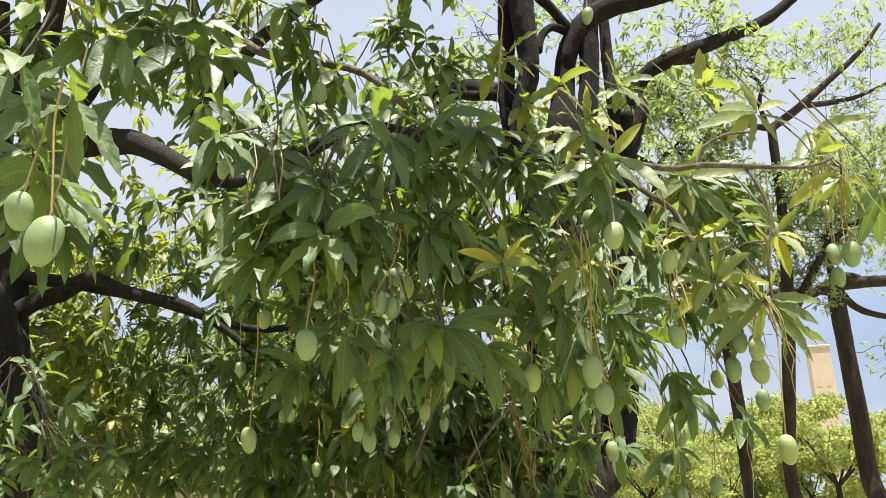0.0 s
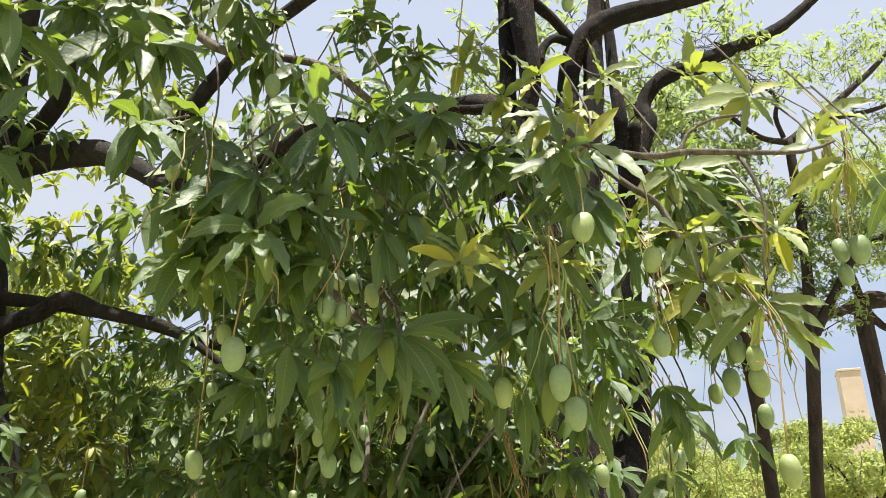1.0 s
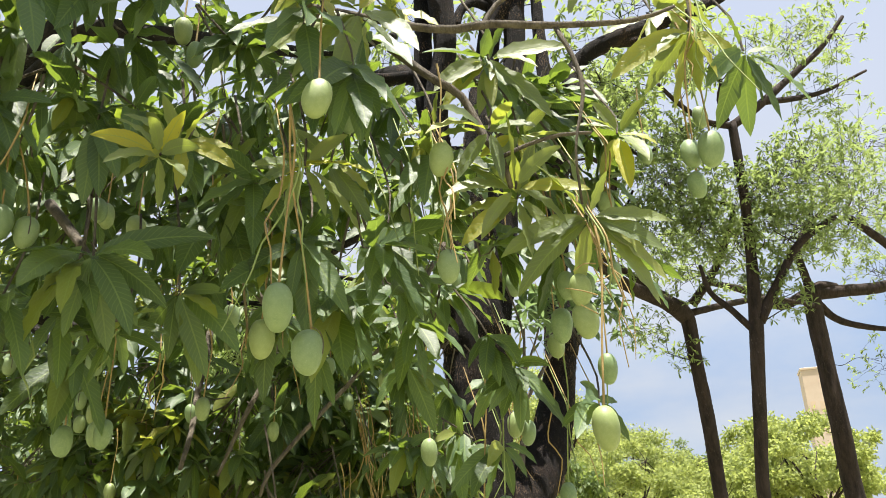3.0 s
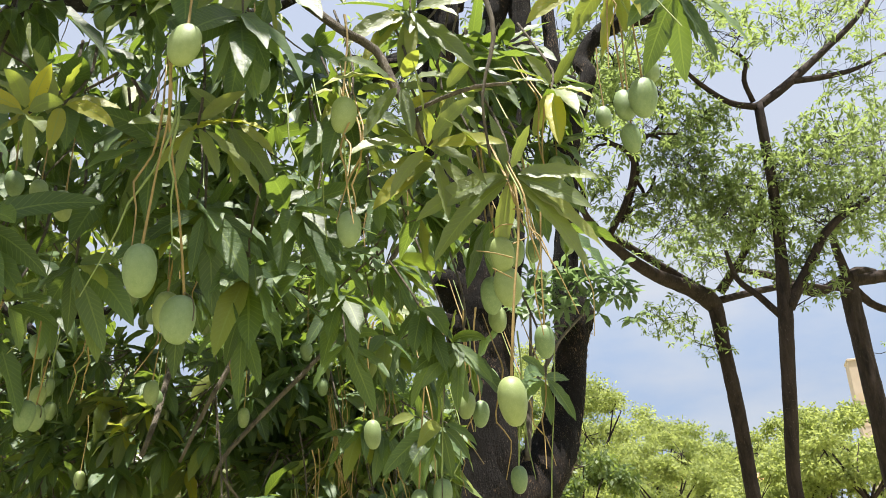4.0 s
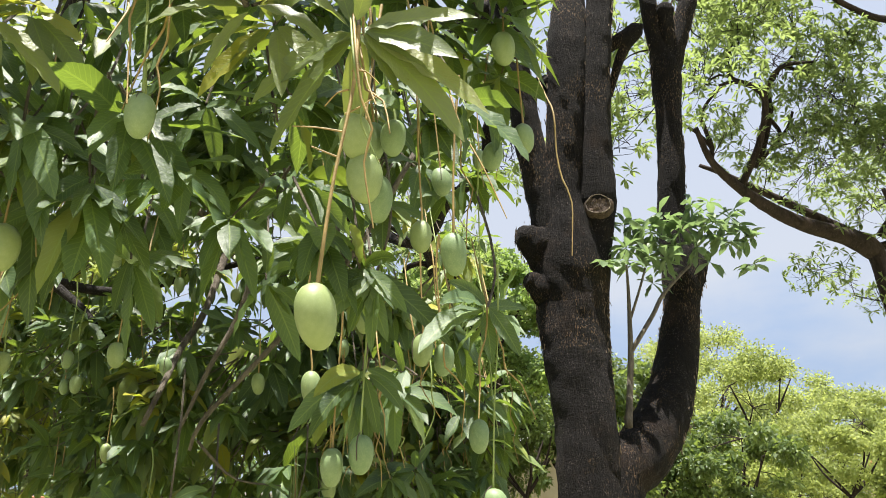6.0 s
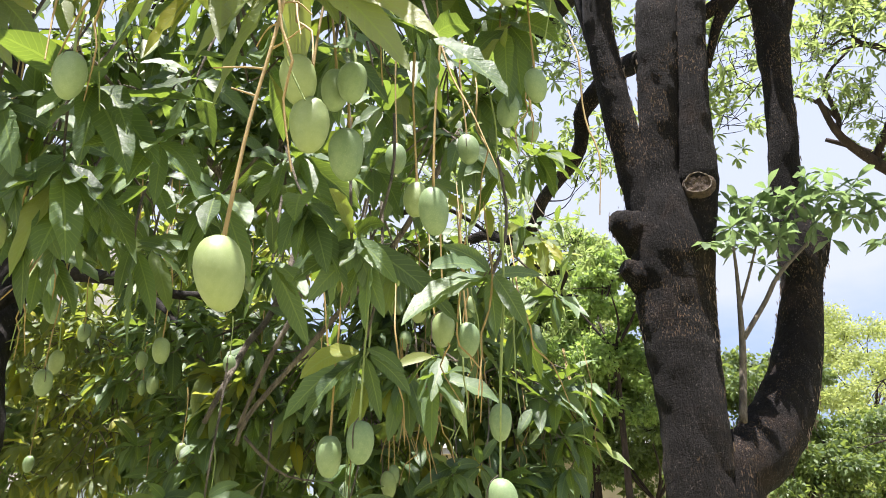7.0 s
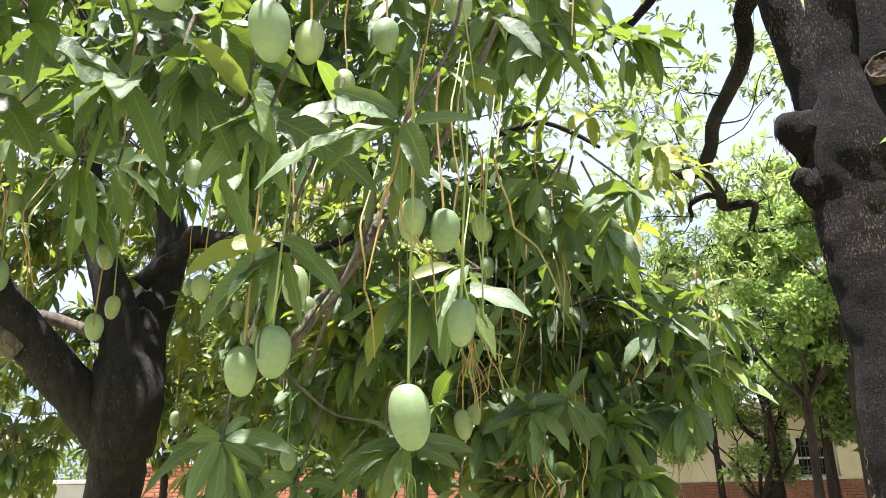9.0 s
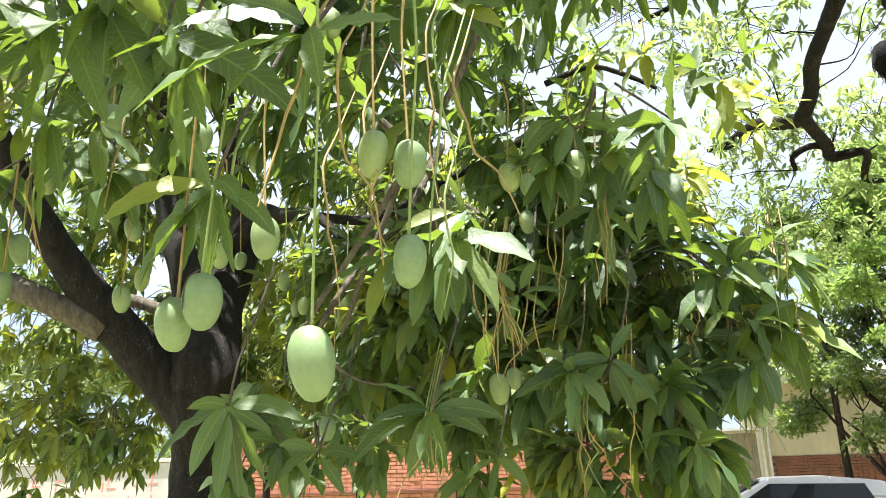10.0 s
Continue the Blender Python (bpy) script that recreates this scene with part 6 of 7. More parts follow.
limb(tree_a, "trunk", [(5.0, 12.6, -0.05, 0.197), (5.0, 12.6, 0.8, 0.139), (5.14, 13.23, 1.76, 0.112), (5.05, 13.04, 3.14, 0.112), (4.94, 12.87, 4.15, 0.107), (4.87, 12.80, 4.91, 0.123), (4.65, 12.67, 5.08, 0.094), (4.43, 12.58, 5.13, 0.057)], BROWN_BARK, 14, 0.12, 0.098)
limb(tree_a, "limb", [(4.88, 12.82, 4.87, 0.133), (4.50, 12.60, 5.08, 0.123), (3.82, 12.26, 5.28, 0.103), (3.24, 11.89, 5.59, 0.076), (2.78, 11.50, 5.97, 0.050), (2.59, 11.21, 6.41, 0.033)], BROWN_BARK, 10, 0.1, 0.12)
limb(tree_a, "limb", [(4.79, 12.75, 5.04, 0.080), (4.31, 12.69, 5.37, 0.067), (3.71, 12.52, 5.73, 0.058), (3.02, 12.31, 6.13, 0.040), (2.67, 12.22, 6.30, 0.027)], BROWN_BARK, 8, 0.1, 0.12)
limb(tree_a, "limb", [(4.97, 12.75, 5.07, 0.080), (5.32, 12.50, 5.55, 0.061), (5.54, 12.21, 6.10, 0.052), (5.61, 12.06, 6.50, 0.039), (5.06, 11.89, 6.56, 0.026)], BROWN_BARK, 8, 0.1, 0.12)
limb(tree_a, "limb", [(4.96, 12.80, 4.95, 0.062), (5.83, 13.20, 5.21, 0.055), (6.65, 13.62, 5.40, 0.043), (7.69, 14.13, 5.40, 0.029)], BROWN_BARK, 8, 0.1, 0.12)
limb(tree_a, "limb", [(3.13, 11.83, 5.73, 0.051), (3.42, 11.56, 6.24, 0.046), (3.52, 11.27, 6.74, 0.042), (3.20, 11.08, 6.92, 0.025), (2.95, 11.06, 6.91, 0.016)], BROWN_BARK, 8, 0.08, 0.12)
limb(tree_a, "limb", [(3.49, 11.28, 6.73, 0.033), (3.74, 11.08, 7.04, 0.029), (4.19, 11.10, 7.06, 0.016)], BROWN_BARK, 6, 0.08, 0.12)
for k in ([(3.36, 11.90, 6.02, 0.049), (3.46, 11.86, 6.18, 0.049), (3.61, 11.63, 6.60, 0.045), (3.63, 11.58, 6.76, 0.045), (3.60, 11.51, 6.95, 0.040), (3.45, 11.45, 7.05, 0.032), (3.21, 11.37, 7.14, 0.028), (3.13, 11.30, 7.29, 0.024), (3.23, 11.21, 7.59, 0.016)],
          [(3.60, 11.51, 6.93, 0.036), (3.74, 11.47, 7.14, 0.032), (3.87, 11.44, 7.26, 0.032), (4.05, 11.50, 7.19, 0.024), (4.22, 11.56, 7.11, 0.016)],
          [(3.87, 11.45, 7.25, 0.024), (4.02, 11.43, 7.40, 0.020), (4.11, 11.36, 7.64, 0.016), (4.04, 11.26, 7.87, 0.012)],
          [(3.61, 11.63, 6.60, 0.028), (3.73, 11.73, 6.39, 0.028), (3.62, 11.77, 6.22, 0.024)]) + (
          [(3.90, 11.57, 6.62, 0.020), (3.82, 11.72, 6.44, 0.024), (3.62, 11.86, 6.26, 0.029), (3.45, 11.88, 6.11, 0.033)],
          [(2.77, 11.85, 6.18, 0.033), (2.83, 11.80, 6.33, 0.037), (2.77, 11.70, 6.61, 0.033), (2.73, 11.63, 6.78, 0.029), (2.87, 11.57, 6.99, 0.021), (3.11, 11.55, 7.18, 0.016)],
          [(2.83, 11.80, 6.34, 0.029), (2.69, 11.71, 6.53, 0.025), (2.50, 11.62, 6.67, 0.021), (2.30, 11.57, 6.73, 0.016)],
          [(3.20, 11.37, 7.14, 0.016), (3.02, 11.31, 7.21, 0.016), (2.85, 11.31, 7.13, 0.012)]):
    limb(tree_a, "branch", k, BROWN_BARK, 7, 0.08, 0.1)
crown(tree_a, 32, [((3.06, 10.88, 7.84), 0.55, 34), ((3.53, 10.94, 7.90), 0.6, 36), ((3.99, 11.06, 7.82), 0.5, 26), ((3.19, 11.15, 7.44), 0.5, 22), ((4.50, 11.31, 7.35), 0.6, 36), ((4.82, 11.35, 7.41), 0.45, 22), ((4.28, 11.48, 6.75), 0.6, 36), ((4.64, 11.66, 6.44), 0.6, 40), ((5.01, 11.83, 6.13), 0.6, 36), ((4.00, 11.62, 6.23), 0.5, 24), ((2.98, 11.57, 6.47), 0.25, 8), ((2.78, 11.24, 7.28), 0.4, 16), ((3.46, 11.81, 6.03), 0.4, 14)] + [((5.30, 11.68, 6.72), 0.45, 22), ((3.71, 11.03, 7.16), 0.8, 34), ((4.39, 11.44, 6.76), 0.9, 44), ((4.22, 11.93, 5.98), 0.9, 46), ((3.44, 11.56, 6.24), 0.7, 20), ((5.15, 12.14, 6.19), 0.9, 44), ((4.76, 12.38, 5.47), 0.7, 28), ((3.17, 10.73, 7.87), 0.7, 22), ((4.10, 12.63, 4.63), 0.5, 16), ((4.77, 12.83, 4.24), 0.4, 8), ((3.96, 11.17, 8.30), 0.8, 26), ((5.61, 12.77, 5.75), 0.8, 30), ((2.92, 11.24, 6.40), 0.5, 8)], 0.108, PALM_LEAF, BROWN_BARK, "airy layers of bright green finger leaves")

tree_b = slender("slender_tree", (5.5, 11.45, 0.0), "tall slender tree with a straight dark trunk forking high up")
limb(tree_b, "trunk", [(5.5, 11.45, -0.05, 0.180), (5.5, 11.45, 0.7, 0.131), (5.20, 11.73, 1.79, 0.095), (5.27, 11.59, 3.07, 0.095), (5.39, 11.45, 4.35, 0.102), (5.48, 11.39, 5.40, 0.081), (5.49, 11.27, 6.31, 0.073), (5.46, 11.14, 7.53, 0.071)], BROWN_BARK, 14, 0.12, 0.098)
limb(tree_b, "limb", [(5.44, 11.16, 7.47, 0.075), (5.97, 11.17, 7.86, 0.071), (6.59, 11.23, 8.40, 0.056), (7.19, 11.19, 8.93, 0.043), (7.62, 11.13, 9.47, 0.030)], BROWN_BARK, 8, 0.1, 0.12)
limb(tree_b, "limb", [(6.05, 11.16, 7.90, 0.050), (6.61, 11.27, 8.02, 0.047), (7.16, 11.35, 8.19, 0.034), (7.94, 11.38, 8.58, 0.022)], BROWN_BARK, 8, 0.1, 0.12)
limb(tree_b, "limb", [(5.44, 11.15, 7.48, 0.058), (5.00, 11.01, 7.49, 0.045), (4.54, 10.79, 7.69, 0.037), (4.20, 10.58, 7.91, 0.024)], BROWN_BARK, 8, 0.1, 0.12)
limb(tree_b, "limb", [(5.39, 11.13, 7.55, 0.042), (5.26, 11.00, 7.86, 0.037), (5.30, 10.90, 8.14, 0.033), (5.08, 10.83, 8.30, 0.021)], BROWN_BARK, 8, 0.1, 0.12)
limb(tree_b, "limb", [(5.44, 11.43, 4.42, 0.093), (5.78, 11.36, 4.95, 0.070), (6.17, 11.29, 5.53, 0.059), (6.80, 11.29, 5.96, 0.044)], BROWN_BARK, 10, 0.1, 0.12)
limb(tree_b, "limb", [(5.36, 11.47, 4.28, 0.054), (5.09, 11.53, 4.64, 0.047), (4.87, 11.62, 4.93, 0.040), (4.76, 11.57, 5.35, 0.024)], BROWN_BARK, 8, 0.1, 0.12)
crown(tree_b, 33, [((5.40, 11.09, 6.25), 0.6, 30), ((5.91, 11.08, 6.46), 0.7, 36), ((6.20, 11.38, 5.72), 0.7, 36), ((5.66, 11.52, 5.15), 0.5, 24), ((6.32, 11.00, 6.81), 0.7, 34), ((5.23, 11.30, 5.60), 0.5, 20), ((6.01, 11.67, 4.85), 0.5, 20), ((4.68, 10.72, 8.21), 0.6, 16), ((5.11, 10.64, 8.51), 0.7, 18), ((6.67, 11.17, 8.86), 0.8, 26), ((7.27, 11.58, 8.17), 0.7, 20), ((6.21, 11.25, 6.52), 0.8, 40), ((6.66, 11.49, 5.97), 0.8, 40), ((5.94, 11.63, 6.00), 0.7, 24), ((4.46, 10.56, 8.61), 0.8, 20), ((7.14, 11.43, 6.82), 0.9, 40), ((5.86, 10.82, 8.77), 0.5, 10)], 0.108, PALM_LEAF, BROWN_BARK, "airy layers of bright green finger leaves")

tree_c = slender("slender_tree", (8.5, 15.2, 0.0), "slender dark-trunked tree with spreading level limbs")
limb(tree_c, "trunk", [(8.6, 15.1, -0.05, 0.262), (8.6, 15.1, 0.7, 0.205), (8.55, 15.72, 2.00, 0.182), (8.44, 15.54, 3.32, 0.177), (8.38, 15.47, 4.62, 0.164), (8.37, 15.42, 5.88, 0.168), (8.56, 15.38, 6.13, 0.122), (8.91, 15.43, 6.13, 0.075)], BROWN_BARK, 14, 0.12, 0.098)
limb(tree_c, "limb", [(8.37, 15.38, 5.99, 0.148), (9.02, 15.45, 6.05, 0.126), (10.04, 15.61, 6.18, 0.116), (11.32, 15.74, 6.63, 0.083)], BROWN_BARK, 10, 0.1, 0.12)
limb(tree_c, "limb", [(8.30, 15.37, 6.01, 0.114), (7.61, 15.27, 5.74, 0.096), (6.86, 14.98, 5.97, 0.078), (6.02, 14.73, 6.09, 0.049)], BROWN_BARK, 10, 0.1, 0.12)
limb(tree_c, "limb", [(8.39, 15.42, 5.88, 0.091), (8.84, 15.56, 5.50, 0.074), (9.51, 15.62, 5.32, 0.057), (10.42, 15.64, 5.23, 0.034)], BROWN_BARK, 8, 0.1, 0.12)
limb(tree_c, "limb", [(8.31, 15.34, 6.10, 0.091), (8.15, 15.15, 6.88, 0.069), (8.54, 15.04, 7.45, 0.052), (9.30, 14.92, 8.01, 0.035)], BROWN_BARK, 8, 0.1, 0.12)
crown(tree_c, 34, [((8.11, 13.86, 8.02), 1.2, 56), ((8.99, 13.70, 8.40), 1.2, 56), ((9.01, 14.71, 7.17), 1.1, 60), ((7.88, 14.79, 7.00), 0.9, 36), ((9.95, 15.50, 6.46), 0.9, 36), ((5.09, 13.94, 6.51), 0.8, 30), ((5.91, 14.25, 7.07), 0.9, 34), ((4.97, 15.03, 5.07), 0.5, 10), ((8.07, 12.10, 9.84), 0.9, 26), ((7.02, 11.68, 9.56), 0.8, 20), ((10.59, 14.62, 7.33), 1.2, 50), ((9.90, 16.16, 4.73), 0.8, 20)], 0.108, PALM_LEAF, BROWN_BARK, "airy layers of bright green finger leaves")

tree_d = slender("slender_tree", (9.9, 13.0, 0.0), "slender dark-trunked tree seen at the edge of the grove")
limb(tree_d, "trunk", [(9.9, 13.0, -0.05, 0.213), (9.9, 13.0, 1.0, 0.156), (9.7, 13.0, 3.0, 0.139), (9.4, 13.1, 5.2, 0.123)], BROWN_BARK, 14, 0.15, 0.098)
limb(tree_d, "limb", [(9.4, 13.1, 5.1, 0.12), (8.8, 13.0, 5.9, 0.09), (8.0, 12.9, 6.6, 0.06)], BROWN_BARK, 8, 0.1, 0.12)
limb(tree_d, "limb", [(9.4, 13.1, 5.1, 0.12), (10.0, 13.4, 6.2, 0.09), (10.6, 13.6, 7.2, 0.05)], BROWN_BARK, 8, 0.1, 0.12)
crown(tree_d, 35, [((8.3, 13.0, 6.8), 1.1, 40), ((9.6, 13.2, 7.2), 1.2, 46), ((10.6, 13.5, 7.4), 1.1, 40)], 0.108, PALM_LEAF, BROWN_BARK, "airy layers of bright green finger leaves")


# ---- far trees and bushes ----
def chips(rng, p, w, length, width):
    """Small far leaves, one folded diamond each."""
    n = len(p)
    w = unit(w)
    side = unit(np.cross(w, rng.normal(0, 1, (n, 3))))
    nrm = np.cross(side, w)
    ln, wd = length[:, None], (length * width)[:, None]
    v = np.stack([p, p + w * ln * 0.45 + side * wd * 0.5 + nrm * wd * 0.1, p + w * ln, p + w * ln * 0.45 - side * wd * 0.5 + nrm * wd * 0.1], axis=1)
    return v, np.array([(0, 1, 2, 3)]), np.array([(0, 0.5), (0.45, 1.0), (1, 0.5), (0.45, 0.0)])


def far_tree(name, top, radius, label, mat, seed, leaf=0.16, count=900, bark=BROWN_BARK, puffs=9, drop=0.9, category="tree", low=0.0):
    """A wide broken crown on a forked trunk: boughs, branches, and many small ragged clumps of leaves at their ends."""
    rng = np.random.default_rng(seed)
    x, y, z = top
    ob = empty(name, (x, y, 0.0), label, category, "distant greenery")
    r0 = max(0.04, radius * 0.05)
    fork = max(0.4, z - radius * (1.05 + 0.25 * low))
    lean = rng.normal(0, 0.05 * radius, 2)
    limb(ob, "trunk", [(x - lean[0], y - lean[1], -0.1, r0 * 1.6), (x - lean[0] * 0.4, y - lean[1] * 0.6, fork * 0.5, r0), (x, y, fork, r0 * 0.9)], bark, 10, 0.3, 0.12)
    mid = np.array([x, y, z - 0.35 * radius])
    ends, pieces, lines = [], [], []
    for k in range(6):
        a, up = k * 2.4 + rng.normal(0, 0.3), rng.uniform(0.05, 0.6)
        e = mid + radius * np.array([0.62 * math.cos(a), 0.62 * math.sin(a), up - 0.15])
        m = (np.array([x, y, fork]) + e) / 2 + radius * np.array([0.1 * math.cos(a + 1.2), 0.1 * math.sin(a + 1.2), rng.uniform(-0.12, 0.05)])
        limb(ob, "limb", [(x, y, fork * 0.97, r0 * 0.5), (*m, r0 * 0.34), (*e, r0 * 0.16)], bark, 6, radius * 0.12, 0.15)
        ends += [m, (m + e) / 2, e]
    clumps = int(puffs * 3.6)
    n = max(12, int(4.2 * count / clumps))
    for k in range(clumps):
        v = unit(rng.normal(0, 1, 3))
        v[2] = abs(v[2]) if rng.uniform() < 0.72 else -abs(v[2]) * (0.6 + 1.3 * low)
        lump = 1.0 + 0.38 * noise.noise(Vector(v * 1.7) + Vector((seed, 0, 0)))
        c = mid + v * radius * np.array([1.0, 1.0, 0.78]) * lump * rng.uniform(0.45, 1.0) ** 0.5
        near = min(ends, key=lambda q: np.linalg.norm(q - c))
        b = (near + c) / 2 + rng.normal(0, 0.05 * radius, 3)
        lines.append([(*near, r0 * 0.16), (*b, r0 * 0.11), (*c, r0 * 0.05)])
        rr = radius * rng.uniform(0.10, 0.27)
        m = int(n * 0.8 * (rr / radius / 0.185) ** 2) + 6
        u = unit(rng.normal(0, 1, (m, 3)))
        p = c + u * np.array([rr, rr, rr * 0.42]) * rng.uniform(0.05, 1.0, (m, 1)) ** 0.6 + rng.normal(0, rr * 0.22, (m, 3))
        w = u + rng.normal(0, 0.8, (m, 3)) + [0, 0, -drop * 0.5]
        pieces.append(chips(rng, p, w, leaf * rng.uniform(0.40, 0.85, m), 0.5))
    joined("foliage", pieces, mat, ob, "")
    twigs("branch_work", lines, bark, ob, 4, radius * 0.25)
    return ob


YELLOWISH = "distant tree with a light yellow-green feathery crown"
far_tree("distant_tree", (5.06, 32.40, 6.01), 2.9, YELLOWISH, FAR_LEAF, 41, 0.20, 4200)
far_tree("distant_tree", (8.90, 39.54, 5.52), 3.2, YELLOWISH, FAR_LEAF, 42, 0.22, 4200)
far_tree("distant_tree", (4.48, 39.97, 8.59), 3.4, YELLOWISH, FAR_LEAF, 50, 0.22, 3800)
far_tree("distant_tree", (10.89, 38.22, 4.02), 2.4, YELLOWISH, FAR_LEAF, 43, 0.2, 3200)
for k, (x, y, z) in enumerate(((5.92, 33.59, 3.01), (9.04, 35.20, 2.74), (12.86, 40.09, 2.54), (13.57, 34.84, 2.54), (3.24, 26.80, 2.95), (6.41, 29.72, 2.05), (9.97, 23.73, 2.53), (12.88, 42.45, 4.10), (19.52, 47.89, 4.35), (21.58, 42.62, 4.29))):
    far_tree("distant_bush", (x, y, z), 2.0, "bushy light green undergrowth across the meadow", FAR_LEAF, 110 + k, 0.2, 2600, low=0.5, puffs=12, category="bush")
far_tree("distant_tree", (17.04, 51.44, 5.43), 3.0, "distant green tree in front of low roofs", FAR_DARK, 44, 0.24, 3000)
far_tree("distant_tree", (11.73, 27.56, 4.21), 2.2, "light green tree beside the slender trunks", FAR_LEAF, 45, 0.2, 3400)
far_tree("distant_tree", (11.15, 23.52, 3.31), 2.0, "light green tree beside the slender trunks", FAR_LEAF, 52, 0.2, 3000)
far_tree("distant_tree", (10.61, 21.18, 3.70), 1.6, "low light green tree under the slender trees", FAR_LEAF, 53, 0.18, 3000)
far_tree("distant_tree", (7.09, 27.51, 3.64), 1.8, "low pale green tree in a meadow", FAR_LEAF, 54, 0.18, 3000)
far_tree("distant_tree", (4.67, 29.73, 3.23), 1.8, "low pale green tree in a meadow", FAR_LEAF, 55, 0.18, 2600)
far_tree("distant_tree", (8.69, 25.93, 2.29), 1.4, "low pale green bush in a meadow", FAR_LEAF, 56, 0.18, 2400)
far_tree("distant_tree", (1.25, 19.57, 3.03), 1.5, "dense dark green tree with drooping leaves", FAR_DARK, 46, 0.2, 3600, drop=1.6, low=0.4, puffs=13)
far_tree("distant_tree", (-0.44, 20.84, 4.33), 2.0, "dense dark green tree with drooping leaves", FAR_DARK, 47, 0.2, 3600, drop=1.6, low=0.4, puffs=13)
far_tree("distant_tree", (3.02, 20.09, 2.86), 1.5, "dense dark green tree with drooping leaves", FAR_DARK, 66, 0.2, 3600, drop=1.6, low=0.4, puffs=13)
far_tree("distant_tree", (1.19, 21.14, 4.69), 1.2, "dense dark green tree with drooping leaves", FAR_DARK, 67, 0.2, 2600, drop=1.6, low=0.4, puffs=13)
far_tree("distant_tree", (-2.37, 18.35, 4.40), 1.1, "twiggy green tree beside the house", BRIGHT_LEAF, 68, 0.18, 3200, drop=1.2, low=0.5, puffs=13)
far_tree("distant_tree", (-1.33, 16.53, 6.18), 1.3, "bright green tree behind the blackened stems", BRIGHT_LEAF, 48, 0.17, 4200)
far_tree("distant_tree", (-2.14, 16.75, 4.62), 1.6, "bright green tree behind the blackened stems", BRIGHT_LEAF, 49, 0.17, 4600)
far_tree("distant_tree", (-2.5, 18.95, 7.4), 1.5, "bright green tree rising behind the house tree", BRIGHT_LEAF, 71, 0.18, 4600)
far_tree("distant_tree", (-3.7, 19.3, 6.8), 1.4, "bright green tree rising behind the house tree", BRIGHT_LEAF, 72, 0.18, 4200)
far_tree("distant_tree", (-4.6, 18.5, 6.1), 1.2, "bright green tree rising behind the house tree", BRIGHT_LEAF, 73, 0.18, 3400)
far_tree("distant_tree", (-1.27, 18.86, 3.66), 1.5, "dense dark green tree with drooping leaves", FAR_DARK, 57, 0.18, 3200, drop=1.6, low=0.4, puffs=13)


def house_tree():
    """Forked dark tree in front of the house window, with a dense broken crown that hangs low on one side."""
    rng = np.random.default_rng(58)
    at = (-4.34, 20.73, 1.19)[:2]
    ob = empty("garden_tree", (*at, 0.0), "dark forked tree with a dense green crown before the house", "tree")
    limb(ob, "trunk", [(*at, -0.1, 0.24), (*at, 0.5, 0.17), (-4.25, 20.65, 1.58, 0.153), (-4.13, 20.57, 2.01, 0.166), (-4.08, 20.54, 2.19, 0.153)], BROWN_BARK, 12, 0.15, 0.12)
    limb(ob, "limb", [(-4.16, 20.55, 2.01, 0.115), (-4.08, 20.40, 2.49, 0.115), (-3.99, 20.22, 3.10, 0.108), (-3.99, 19.93, 3.46, 0.095), (-4.05, 19.57, 3.87, 0.069), (-4.08, 19.02, 4.44, 0.037)], BROWN_BARK, 10, 0.15, 0.12)
    limb(ob, "limb", [(-4.09, 20.60, 2.00, 0.115), (-3.91, 20.55, 2.49, 0.108), (-3.71, 20.44, 3.15, 0.089), (-3.54, 20.29, 3.88, 0.076), (-3.11, 20.29, 4.72, 0.051), (-2.75, 20.30, 5.45, 0.032)], BROWN_BARK, 10, 0.15, 0.12)
    limb(ob, "limb", [(-4.17, 20.52, 2.04, 0.076), (-4.22, 20.17, 2.43, 0.076), (-4.30, 19.91, 2.55, 0.063), (-4.35, 19.50, 2.75, 0.050), (-4.36, 19.25, 3.01, 0.031)], BROWN_BARK, 8, 0.12, 0.12)
    limb(ob, "limb", [(-3.71, 20.42, 3.21, 0.064), (-3.00, 20.23, 3.81, 0.056), (-2.19, 20.30, 3.97, 0.043), (-1.93, 20.55, 3.24, 0.024)], BROWN_BARK, 8, 0.15, 0.12)
    pieces = []
    for c, r, n in (((-4.02, 18.97, 4.68), 0.75, 620), ((-3.48, 19.45, 5.30), 0.8, 760), ((-2.79, 20.16, 5.69), 0.8, 760), ((-2.08, 20.37, 5.34), 0.8, 760), ((-1.56, 20.72, 4.92), 0.8, 760), ((-3.29, 20.45, 4.64), 0.7, 520), ((-2.61, 20.36, 4.28), 0.75, 720), ((-2.00, 20.46, 3.96), 0.75, 760), ((-3.82, 19.61, 4.22), 0.6, 360), ((-2.53, 20.30, 3.28), 0.6, 520), ((-2.08, 20.35, 2.77), 0.55, 480)) + (((-1.62, 20.56, 3.21), 0.7, 600), ((-1.18, 20.82, 4.14), 0.9, 800), ((-0.68, 21.39, 5.13), 0.9, 700), ((-3.30, 20.33, 3.61), 0.4, 160), ((-2.00, 20.39, 2.20), 0.3, 130), ((-1.56, 21.00, 2.30), 0.45, 260), ((-4.34, 18.94, 4.09), 0.5, 240), ((-2.99, 20.55, 3.72), 0.5, 360), ((-3.61, 19.93, 3.92), 0.45, 260), ((-4.22, 19.17, 3.79), 0.5, 260)):
        c = np.array(c)
        v = unit(rng.normal(0, 1, (n, 3)))
        p = c + v * np.array([r, r, r * 0.75]) * rng.uniform(0.2, 1.0, (n, 1)) ** 0.5
        w = unit(v + rng.normal(0, 0.8, (n, 3)) + [0, 0, -0.7])
        ln = 0.16 * rng.uniform(0.7, 1.3, n)
        pieces.append(chips(rng, p, w, ln, 0.45))
